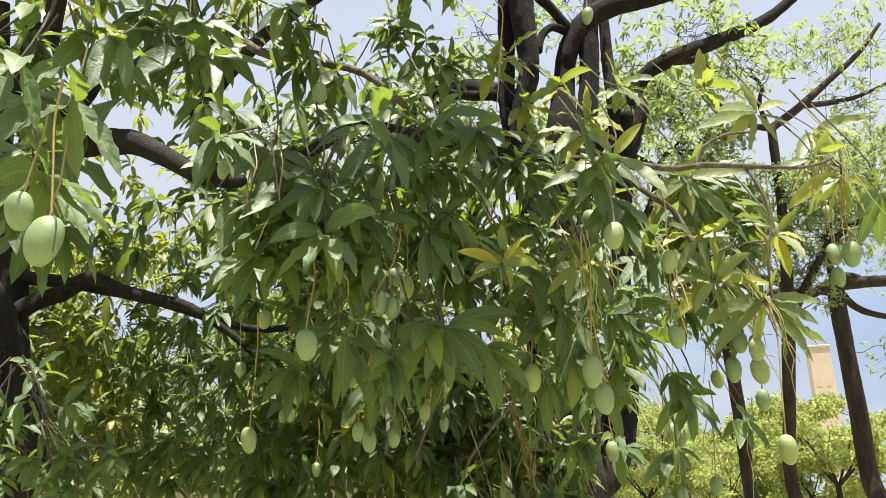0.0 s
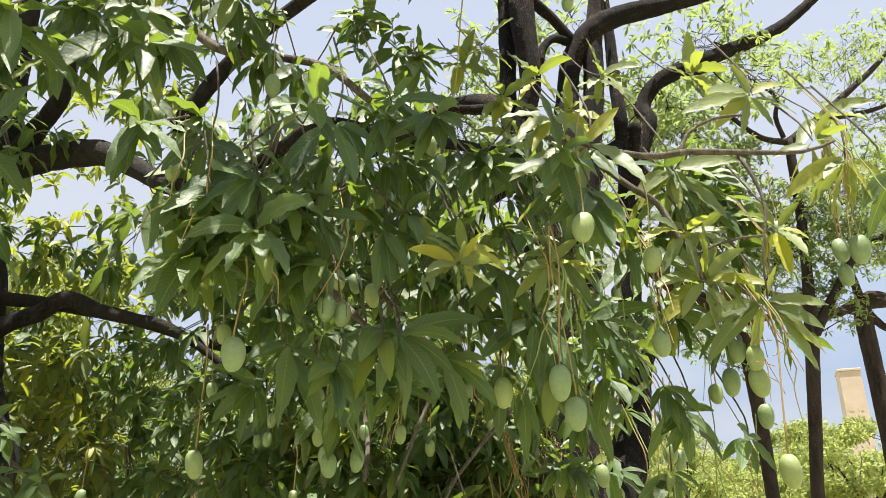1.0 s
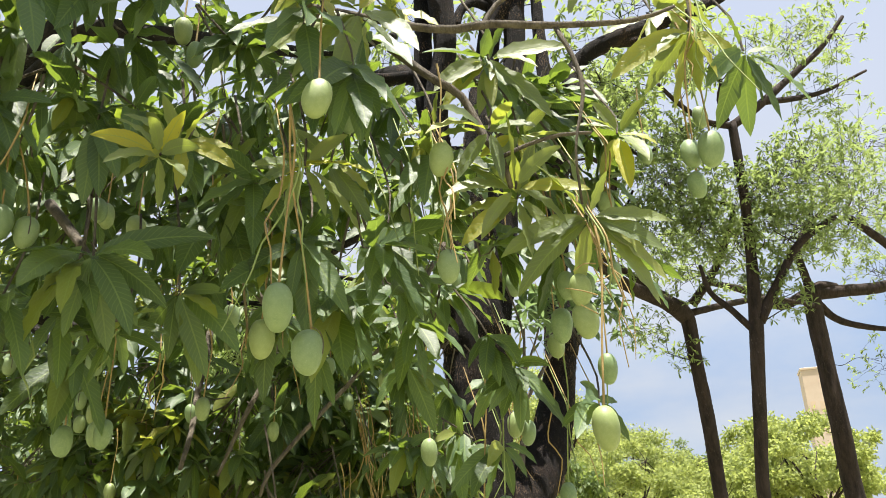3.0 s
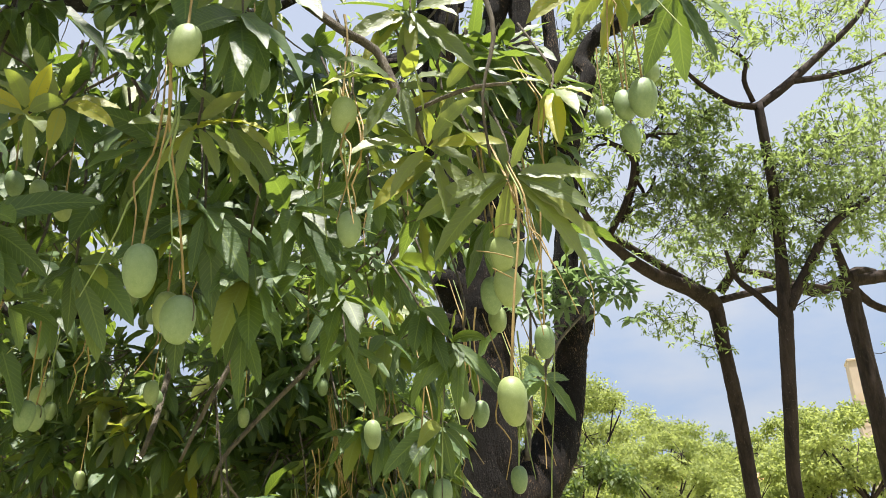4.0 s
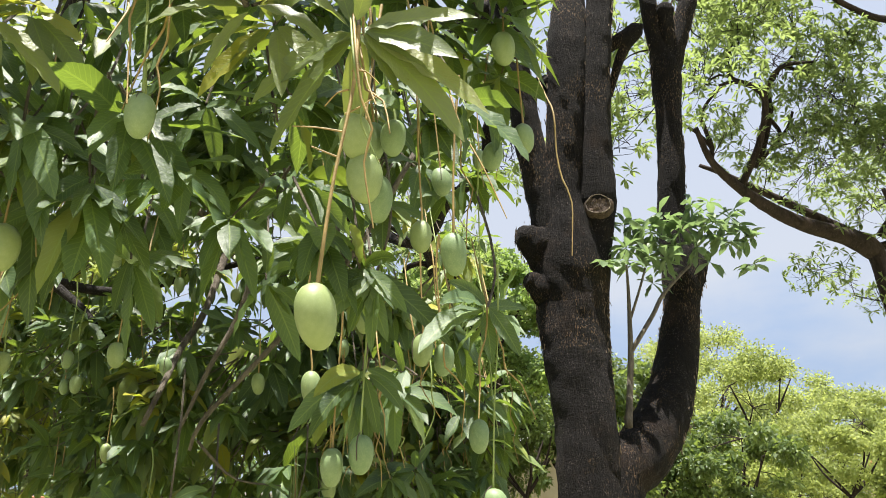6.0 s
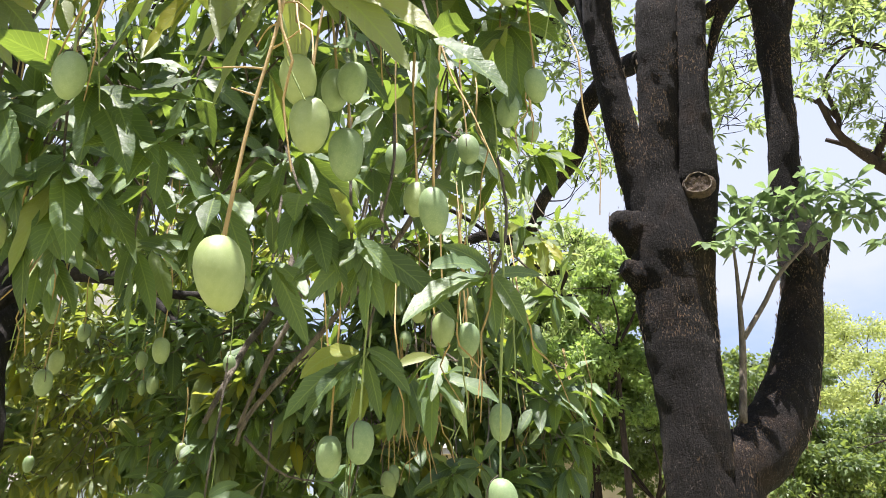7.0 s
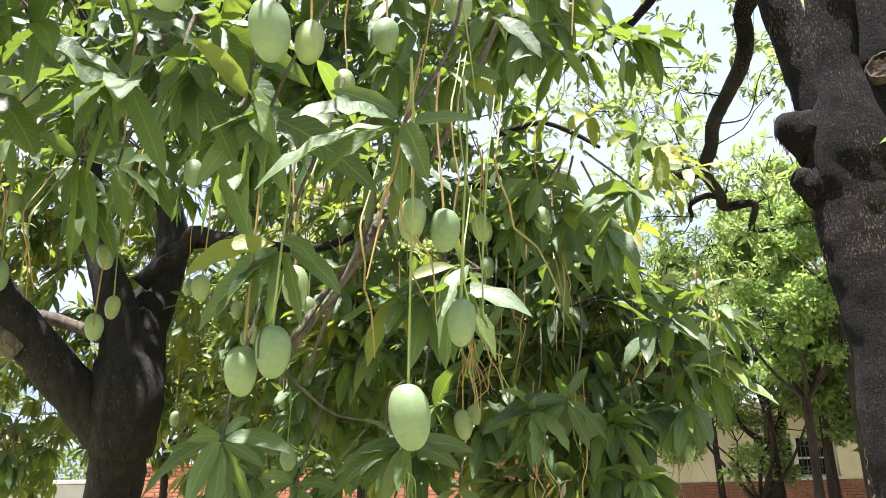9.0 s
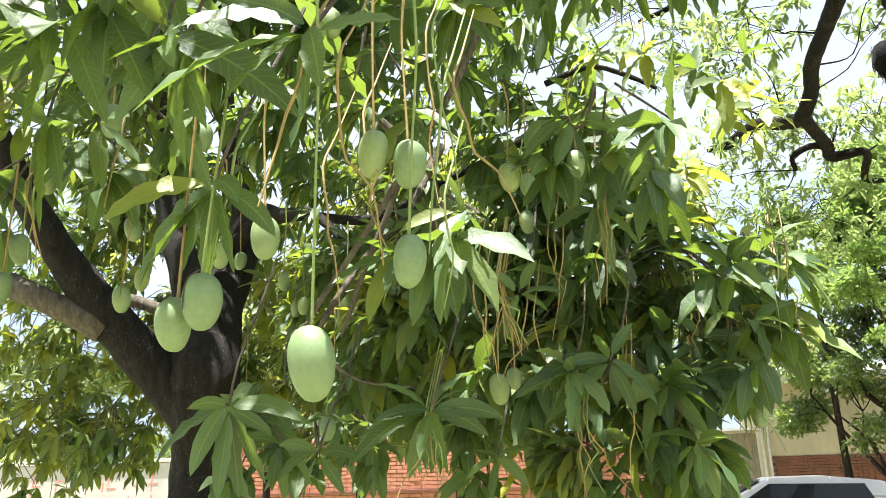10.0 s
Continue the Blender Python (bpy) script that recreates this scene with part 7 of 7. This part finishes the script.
    joined("foliage", pieces, FAR_DARK, ob, "")


house_tree()
far_tree("distant_tree", (-4.84, 27.08, 8.11), 2.4, "bright feathery green tree beside the house", FAR_LEAF, 59, 0.18, 5200, puffs=13)
far_tree("distant_tree", (-13.95, 34.14, 7.57), 3.4, "tall tree behind the house roof", FAR_LEAF, 60, 0.26, 3600)
far_tree("distant_tree", (-23.89, 28.18, 5.88), 3.4, "tall tree behind the brick wall", FAR_LEAF, 61, 0.26, 3000)
far_tree("distant_tree", (-23.45, 18.99, 6.18), 3.2, "tall tree behind the brick wall", FAR_LEAF, 62, 0.26, 3000)
far_tree("distant_tree", (-6.59, 8.52, 3.71), 1.1, "sunlit yellow-green tree behind the mango tree", FAR_LEAF, 71, 0.17, 2600)
far_tree("distant_tree", (-7.08, 7.41, 3.14), 1.0, "sunlit yellow-green tree behind the mango tree", FAR_LEAF, 72, 0.17, 2400)
far_tree("distant_tree", (-6.27, 9.96, 4.88), 1.2, "sunlit yellow-green tree behind the mango tree", FAR_LEAF, 73, 0.17, 2600)
far_tree("distant_tree", (-26.21, 9.74, 5.44), 3.0, "tree behind the white wall", FAR_DARK, 63, 0.24, 3000)
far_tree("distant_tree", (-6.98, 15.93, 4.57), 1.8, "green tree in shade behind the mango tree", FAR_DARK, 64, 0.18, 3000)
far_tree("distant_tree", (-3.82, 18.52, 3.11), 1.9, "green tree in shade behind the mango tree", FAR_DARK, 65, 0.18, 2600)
for k, a in enumerate(np.linspace(0, 2 * math.pi, 27)[:-1]):
    d = 62 + 16 * math.sin(k * 2.7)
    far_tree("distant_tree", (d * math.cos(a), d * math.sin(a), 3.6 + 0.9 * math.sin(k * 1.9)), 4.0, "far tree on the edge of the park", (FAR_LEAF, FAR_DARK)[k % 2], 70 + k, 0.42, 1100)


# ---- house, walls, car ----
PLASTER = plain_material("cream_plaster", (0.33, 0.285, 0.205), (0.45, 0.395, 0.29), 1.3, 0.85, 0.25, stretch=(1, 1, 0.35))
WHITEWASH = plain_material("white_plaster", (0.33, 0.315, 0.30), (0.47, 0.45, 0.43), 2.0, 0.85, 0.25)
BRICK = plain_material("brick", (0.30, 0.115, 0.07), (0.46, 0.20, 0.13), 5.0, 0.9, 0.5)
DARK_BRICK = plain_material("dark_brick", (0.10, 0.040, 0.027), (0.18, 0.075, 0.052), 5.0, 0.9, 0.5)
MORTAR = plain_material("mortar", (0.22, 0.17, 0.14), (0.34, 0.28, 0.24), 20.0, 0.95, 0.4)
TIMBER = plain_material("weathered_timber", (0.16, 0.14, 0.12), (0.30, 0.27, 0.24), 6.0, 0.85, 0.4, stretch=(6, 6, 0.6))
ROOF = plain_material("roof_sheet", (0.30, 0.29, 0.27), (0.42, 0.41, 0.39), 3.0, 0.6, 0.1, metal=0.3)
ZINC = plain_material("zinc_sheet", (0.50, 0.55, 0.58), (0.66, 0.71, 0.75), 2.5, 0.45, 0.1, metal=0.5)
DARK_METAL = plain_material("dark_metal", (0.03, 0.03, 0.032), (0.07, 0.07, 0.075), 20.0, 0.5, 0.1)
PIPE = plain_material("grey_pipe", (0.36, 0.36, 0.36), (0.50, 0.50, 0.50), 8.0, 0.5, 0.05)
RED_PAINT = plain_material("red_paint", (0.52, 0.10, 0.10), (0.66, 0.28, 0.27), 30.0, 0.7, 0.1)
CAR_PAINT = plain_material("silver_car_paint", (0.20, 0.205, 0.21), (0.24, 0.245, 0.25), 3.0, 0.3, 0.0, 0.6, 0.6)
RUBBER = plain_material("black_rubber", (0.012, 0.012, 0.012), (0.025, 0.025, 0.025), 30.0, 0.85, 0.2)
TERRACOTTA = plain_material("terracotta", (0.38, 0.14, 0.07), (0.52, 0.22, 0.11), 3.0, 0.85, 0.2)
SAND_SHUTTER = plain_material("sand_shutter", (0.46, 0.36, 0.26), (0.52, 0.41, 0.31), 0.4, 0.9, 0.1)
SAND_WALL = plain_material("sand_wall", (0.44, 0.35, 0.28), (0.52, 0.43, 0.35), 0.4, 0.9, 0.1)


def glass_material():
    m, nt, p = start("window_glass", 0.06, 0.6)
    p.inputs["Base Color"].default_value = (0.012, 0.014, 0.016, 1)
    return m


GLASS = glass_material()


def boxes(spans, bevel=0.0):
    """A bmesh of boxes from (x0, y0, z0, x1, y1, z1)."""
    bm = bmesh.new()
    for x0, y0, z0, x1, y1, z1 in spans:
        v = bmesh.ops.create_cube(bm, size=1)["verts"]
        for k in v:
            k.co = ((x0 + x1) / 2 + k.co.x * (x1 - x0), (y0 + y1) / 2 + k.co.y * (y1 - y0), (z0 + z1) / 2 + k.co.z * (z1 - z0))
    if bevel:
        bmesh.ops.bevel(bm, geom=bm.edges[:], offset=bevel, segments=1, affect="EDGES")
    return bm


def turned(name, at, degrees, label, category, kind=""):
    ob = empty(name, at, label, category, "", kind)
    ob.rotation_euler = (0, 0, radians(degrees))
    return ob


def brick_mesh(w, h, d, seed):
    rng = np.random.default_rng(seed)
    bm = boxes([(0, 0, 0, w, d, h)], 0.006)
    for v in bm.verts:
        v.co += Vector(rng.normal(0, 0.002, 3))
    me = bpy.data.meshes.new("brick")
    bm.to_mesh(me)
    bm.free()
    return me


def brick_run(parent, x0, x1, z0, z1, mat, first_from_top, seed, depth=0.05, proud=0.0):
    """Courses of bricks on a wall's front (y = 0 faces the viewer, minus y outward); the top 300 are parts, the rest one mesh."""
    rng = np.random.default_rng(seed)
    W, H, J = 0.235, 0.066, 0.011
    shared = []
    for s in range(4):
        me = brick_mesh(W, H, depth, seed + s)
        me.materials.append(mat)
        shared.append(me)
    rows = int((z1 - z0) / (H + J))
    V, Fc, made = [], [], 0
    for r in range(rows):
        z = z1 - (r + 1) * (H + J)
        x = x0 + (0.12 if r % 2 else 0.0)
        while x + W < x1:
            if made < first_from_top:
                ob = put("brick", shared[int(rng.integers(4))], parent)
                ob.location = (x, -proud - depth * 0.5 + rng.normal(0, 0.002), z)
                made += 1
            else:
                b = len(V)
                y0, y1 = -proud - depth * 0.5 + rng.normal(0, 0.002), 0.0
                V += [(x, y0, z), (x + W, y0, z), (x + W, y0, z + H), (x, y0, z + H), (x, y1, z), (x + W, y1, z), (x + W, y1, z + H), (x, y1, z + H)]
                Fc += [[b, b + 1, b + 2, b + 3], [b, b + 4, b + 5, b + 1], [b + 3, b + 2, b + 6, b + 7], [b, b + 3, b + 7, b + 4], [b + 1, b + 5, b + 6, b + 2]]
            x += W + J
    if V:
        tagged(put("brickwork", mesh_of("brickwork", V, Fc, mat, None, False), parent), kind="stuff")


def pierced(outer, hole, y0, y1):
    """A wall slab with one opening through it."""
    bm = bmesh.new()
    rings = []
    for y in (y0, y1):
        for x_0, z_0, x_1, z_1 in (outer, hole):
            rings.append([bm.verts.new(c) for c in ((x_0, y, z_0), (x_1, y, z_0), (x_1, y, z_1), (x_0, y, z_1))])
    for p, q in ((0, 1), (2, 3), (0, 2), (1, 3)):
        for i in range(4):
            j = (i + 1) % 4
            bm.faces.new((rings[p][i], rings[p][j], rings[q][j], rings[q][i]))
    bmesh.ops.recalc_face_normals(bm, faces=bm.faces[:])
    return bm


def house():
    """Single-storey house: cream plaster over a brick plinth, barred double window, overhanging sheet roof, downpipe."""
    h = turned("house", HOUSE_AT, 33, "single-storey house with cream walls and a red brick plinth", "house")
    L_, D_, T_, EV, PL = 14.0, 7.0, 0.22, 3.45, 1.58
    w0, w1, s0, s1 = 2.75, 4.85, 1.66, 2.72
    part("wall", pierced((0, PL, L_, EV), (w0, s0, w1, s1), 0, T_), PLASTER, h)
    part("wall", boxes([(0, T_, 0, T_, D_, EV)]), PLASTER, h)
    part("wall", boxes([(L_ - T_, T_, 0, L_, D_, EV)]), PLASTER, h)
    part("wall", boxes([(0, D_, 0, L_, D_ + T_, EV)]), PLASTER, h)
    plinth = part("plinth", boxes([(0, 0.02, -0.05, L_, T_, PL)]), MORTAR, h, "red brick plinth")
    brick_run(plinth, 0.0, L_, 0.0, PL, DARK_BRICK, 0, 200, 0.05)
    part("fascia", boxes([(-0.45, -0.52, EV - 0.02, L_ + 0.4, -0.46, EV + 0.14)], 0.005), WHITEWASH, h)
    part("soffit", boxes([(-0.45, -0.46, EV, L_ + 0.4, D_ + 0.4, EV + 0.03)]), PLASTER, h)
    bm = bmesh.new()
    for x in np.arange(-0.5, L_ + 0.5, 0.25):
        v = [bm.verts.new(c) for c in ((x, -0.55, EV + 0.14), (x + 0.22, -0.55, EV + 0.14), (x + 0.22, D_ / 2, EV + 0.75), (x, D_ / 2, EV + 0.75))]
        bm.faces.new(v)
        u = [bm.verts.new(c) for c in ((x + 0.22, -0.55, EV + 0.17), (x + 0.25, -0.55, EV + 0.17), (x + 0.25, D_ / 2, EV + 0.78), (x + 0.22, D_ / 2, EV + 0.78))]
        bm.faces.new(u)
        v = [bm.verts.new(c) for c in ((x, D_ / 2, EV + 0.75), (x + 0.25, D_ / 2, EV + 0.75), (x + 0.25, D_ + 0.5, EV + 0.14), (x, D_ + 0.5, EV + 0.14))]
        bm.faces.new(v)
    part("roof", bm, ROOF, h, "low grey sheet roof")
    win = part("window", boxes([(3.74, 0.08, s0, 3.88, 0.18, s1)], 0.004), WHITEWASH, h, "white double window behind bars")
    for k in ((w0, 0.10, s0, w0 + 0.06, 0.16, s1), (w1 - 0.06, 0.10, s0, w1, 0.16, s1), (w0 + 0.06, 0.10, s0, w1 - 0.06, 0.158, s0 + 0.06), (w0 + 0.06, 0.10, s1 - 0.06, w1 - 0.06, 0.158, s1), (w0 + 0.06, 0.11, 2.12, w1 - 0.06, 0.15, 2.16)):
        part("frame", boxes([k], 0.004), WHITEWASH, win)
    for a, b in ((w0 + 0.06, 3.74), (3.88, w1 - 0.06)):
        part("pane", boxes([(a, 0.125, s0 + 0.06, b, 0.135, 2.12)]), GLASS, win, "dark glass pane")
        part("pane", boxes([(a, 0.125, 2.16, b, 0.135, s1 - 0.06)]), GLASS, win, "dark glass pane")
        for x in np.arange(a + 0.08, b, 0.12):
            part("bar", boxes([(x, 0.05, s0, x + 0.014, 0.064, s1)]), DARK_METAL, win)
        for z in (s0 + 0.25, s0 + 0.5, s0 + 0.78):
            part("bar", boxes([(a, 0.064, z, b, 0.074, z + 0.02)]), DARK_METAL, win)
    part("sill", boxes([(w0 - 0.08, -0.07, s0 - 0.07, w1 + 0.08, 0.10, s0 - 0.004)], 0.008), WHITEWASH, win)
    for x in (-0.02, -0.16):
        v, f = tube_arrays([(x, -0.10, 0.0, 0.035), (x, -0.10, 1.4, 0.035), (x, -0.10, 2.35, 0.035)], 0.3, 8)
        put("downpipe", mesh_of("downpipe", v, f, PIPE), h, "grey metal downpipe")
    # lean-to on the left
    shed = part("lean_to", boxes([(-2.6, 0.35, 0.0, -0.25, 0.42, 2.2)]), TIMBER, h, "grey weathered board lean-to")
    for x in np.arange(-2.6, -0.4, 0.185):
        part("board", boxes([(x, 0.32, 0.0, x + 0.17, 0.348, 2.2)], 0.004), TIMBER, shed)
    part("lean_to_roof", boxes([(-2.9, -0.15, 2.26, -0.1, 2.2, 2.32)]), WHITEWASH, h, "pale lean-to roof edge")


HOUSE_AT = (-7.94, 22.17, 0.96)[:2] + (0.0,)
house()


def brick_wall():
    a, b = Vector((-12.9, 9.4, 0)), Vector((-8.0, 15.1, 0))
    ang = math.degrees(math.atan2(b.y - a.y, b.x - a.x))
    ob = turned("brick_wall", tuple(a), ang, "long free-standing wall of salmon-red bricks", "wall", "structure")
    part("wall_core", boxes([(0, 0.02, -0.05, 9.0, 0.22, 2.06)]), MORTAR, ob)
    part("coping", boxes([(-0.02, -0.05, 2.064, 9.02, 0.26, 2.13)], 0.01), BRICK, ob)
    brick_run(ob, 0.0, 9.0, 0.0, 2.06, BRICK, 300, 300, 0.05)
    part("pier", boxes([(0.4, -0.035, -0.05, 0.62, -0.02, 1.3)]), DARK_BRICK, ob)
    part("ledge", boxes([(0.0, -0.07, 1.08, 9.0, -0.02, 1.13)], 0.006), DARK_BRICK, ob, "dark projecting ledge along the bricks")
    w_ob = w = turned("white_wall", tuple(a), ang, "whitewashed wall with faded red painted characters", "wall", "structure")
    part("wall_core", boxes([(-9.0, -0.02, -0.05, -0.01, 0.22, 1.78)], 0.01), WHITEWASH, w)
    part("coping", boxes([(-9.0, -0.06, 1.784, -0.01, 0.26, 1.86)], 0.008), WHITEWASH, w)
    rng = np.random.default_rng(9)
    for x in (-3.6, -3.1, -2.62, -2.15, -1.7, -1.25):
        for z in (1.2, 0.7):
            for k in range(4):
                if rng.uniform() < 0.25:
                    continue
                u, v = x + rng.uniform(-0.14, 0.06), z + rng.uniform(0.0, 0.28)
                w, h = ((rng.uniform(0.10, 0.2), 0.028), (0.028, rng.uniform(0.10, 0.22)))[k % 2]
                part("painted_bar", boxes([(u, -0.0225 - 0.0015 * k, v, u + w, -0.0205, v + h)]), RED_PAINT, w_ob, "faded red painted mark")


brick_wall()


def zinc_shed():
    ob = turned("zinc_shed", (-12.69, 13.61, 1.48)[:2] + (0.0,), 50, "small shed clad in pale corrugated zinc sheets", "shed")
    bm = bmesh.new()
    n = 40
    lo = [bm.verts.new((k * 0.05, 0.02 * math.sin(k * 1.57), 0.0)) for k in range(n)]
    hi = [bm.verts.new((k * 0.05, 0.02 * math.sin(k * 1.57), 2.75)) for k in range(n)]
    for k in range(n - 1):
        bm.faces.new((lo[k], lo[k + 1], hi[k + 1], hi[k]))
    bmesh.ops.solidify(bm, geom=bm.faces[:], thickness=0.01)
    part("cladding", bm, ZINC, ob)
    part("frame", boxes([(0, 0.05, 0, 0.08, 0.13, 2.7), (1.87, 0.05, 0, 1.95, 0.13, 2.7), (0, 0.05, 2.6, 1.95, 0.13, 2.7)]), TIMBER, ob)


zinc_shed()


def car():
    """Parked hatchback: lofted body, glazed cabin, wheels."""
    ob = turned("car", (-3.40, 13.12, 1.00)[:2] + (0.0,), 33 + 180, "silver parked car with a dark windscreen", "car")
    ob.scale = (0.94, 0.94, 0.94)
    def loft(sections, mat, name, parent, label=""):
        bm = bmesh.new()
        rings = [[bm.verts.new(c) for c in s] for s in sections]
        for p, q in zip(rings, rings[1:]):
            for i in range(len(p)):
                bm.faces.new((p[i], p[(i + 1) % len(p)], q[(i + 1) % len(q)], q[i]))
        bm.faces.new(rings[0][::-1])
        bm.faces.new(rings[-1])
        bmesh.ops.recalc_face_normals(bm, faces=bm.faces[:])
        bmesh.ops.bevel(bm, geom=bm.edges[:], offset=0.025, segments=2, affect="EDGES")
        return part(name, bm, mat, parent, label)

    def ring(x, hw, z0, z1):
        return [(x, -hw, z0), (x, -hw * 1.03, (z0 + z1) / 2), (x, -hw * 0.93, z1), (x, hw * 0.93, z1), (x, hw * 1.03, (z0 + z1) / 2), (x, hw, z0)]
    loft([ring(-2.0, 0.70, 0.35, 0.75), ring(-1.85, 0.80, 0.22, 0.84), ring(-0.9, 0.82, 0.2, 0.88), ring(0.9, 0.82, 0.2, 0.88), ring(1.75, 0.80, 0.22, 0.78), ring(2.0, 0.68, 0.32, 0.62)], CAR_PAINT, "body", ob)
    cab = loft([ring(-1.75, 0.66, 0.84, 0.90), ring(-1.35, 0.62, 0.84, 1.27), ring(-0.7, 0.60, 0.84, 1.34), ring(0.1, 0.60, 0.84, 1.33), ring(0.95, 0.66, 0.84, 0.90)], CAR_PAINT, "cabin", ob)
    for side in (-1, 1):
        bm = bmesh.new()
        q = [(-1.25, side * 0.665, 0.93), (0.62, side * 0.665, 0.93), (0.1, side * 0.625, 1.26), (-1.1, side * 0.625, 1.24)]
        bm.faces.new([bm.verts.new(c) for c in q])
        bmesh.ops.solidify(bm, geom=bm.faces[:], thickness=0.012)
        part("side_window", bm, GLASS, cab, "dark side glass")
    bm = bmesh.new()
    bm.faces.new([bm.verts.new(c) for c in ((0.90, -0.58, 0.95), (0.90, 0.58, 0.95), (0.19, 0.52, 1.315), (0.19, -0.52, 1.315))])
    bmesh.ops.solidify(bm, geom=bm.faces[:], thickness=0.012)
    part("windscreen", bm, GLASS, cab, "dark windscreen")
    for x in (-1.25, 1.25):
        for y in (-0.74, 0.74):
            bm = bmesh.new()
            bmesh.ops.create_cone(bm, cap_ends=True, segments=24, radius1=0.30, radius2=0.30, depth=0.18, matrix=Matrix.Translation((x, y, 0.30)) @ Matrix.Rotation(math.pi / 2, 4, "X"))
            bmesh.ops.bevel(bm, geom=bm.edges[:], offset=0.02, segments=1, affect="EDGES")
            wheel = part("wheel", bm, RUBBER, ob)
            bm = bmesh.new()
            bmesh.ops.create_cone(bm, cap_ends=True, segments=20, radius1=0.19, radius2=0.17, depth=0.20, matrix=Matrix.Translation((x, y, 0.30)) @ Matrix.Rotation(math.pi / 2, 4, "X"))
            part("rim", bm, ZINC, wheel)
    for y in (-0.55, 0.55):
        part("headlight", boxes([(1.86, y - 0.16, 0.58, 1.96, y + 0.16, 0.70)], 0.02), GLASS, ob, "clear headlight")


car()


def far_buildings():
    f = turned("apartment_block", (-32.0, 28.5, 0.0), 48, "pale beige block of flats behind the mango tree", "building")
    part("wall", boxes([(-3, -0.2, -0.1, 3, 5, 19.0)], 0.05), WHITEWASH, f)
    part("parapet", boxes([(-3.15, -0.35, 19.0, 3.15, 5.15, 19.4)], 0.05), SAND_WALL, f)
    t = turned("tower_block", (50.29, 100.06, 1.61)[:2] + (0.0,), -20, "distant sand-coloured tower block", "building")
    part("wall", boxes([(-1.3, -2, -0.1, 1.3, 2, 20.5)], 0.05), SAND_WALL, t)
    part("parapet", boxes([(-1.4, -2.1, 20.5, 1.4, 2.1, 20.8)], 0.05), SAND_WALL, t)
    for s in range(5):
        for k in range(2):
            part("window", boxes([(-0.9 + k * 1.1, -2.03, 3 + s * 3.1, -0.3 + k * 1.1, -1.9, 4.0 + s * 3.1)]), SAND_SHUTTER, t, "shuttered window")
    r = turned("low_house", (19.98, 64.13, 2.81)[:2] + (0.0,), -12, "distant low house with an orange tiled roof", "house")
    part("wall", boxes([(-4, -3, -0.1, 7, 3, 3.6)], 0.03), SAND_WALL, r)
    bm = bmesh.new()
    v = [bm.verts.new(c) for c in ((-4.6, -3.6, 3.6), (7.6, -3.6, 3.6), (7.6, 3.6, 3.6), (-4.6, 3.6, 3.6), (-2.5, 0, 5.2), (5.5, 0, 5.2))]
    for f in ((0, 1, 5, 4), (1, 2, 5), (2, 3, 4, 5), (3, 0, 4), (3, 2, 1, 0)):
        bm.faces.new([v[i] for i in f])
    part("roof", bm, TERRACOTTA, r, "orange tiled hip roof")
    for k in range(4):
        part("window", boxes([(-3 + k * 2.5, -3.03, 2.4, -1.8 + k * 2.5, -2.9, 3.7)]), GLASS, r)


far_buildings()
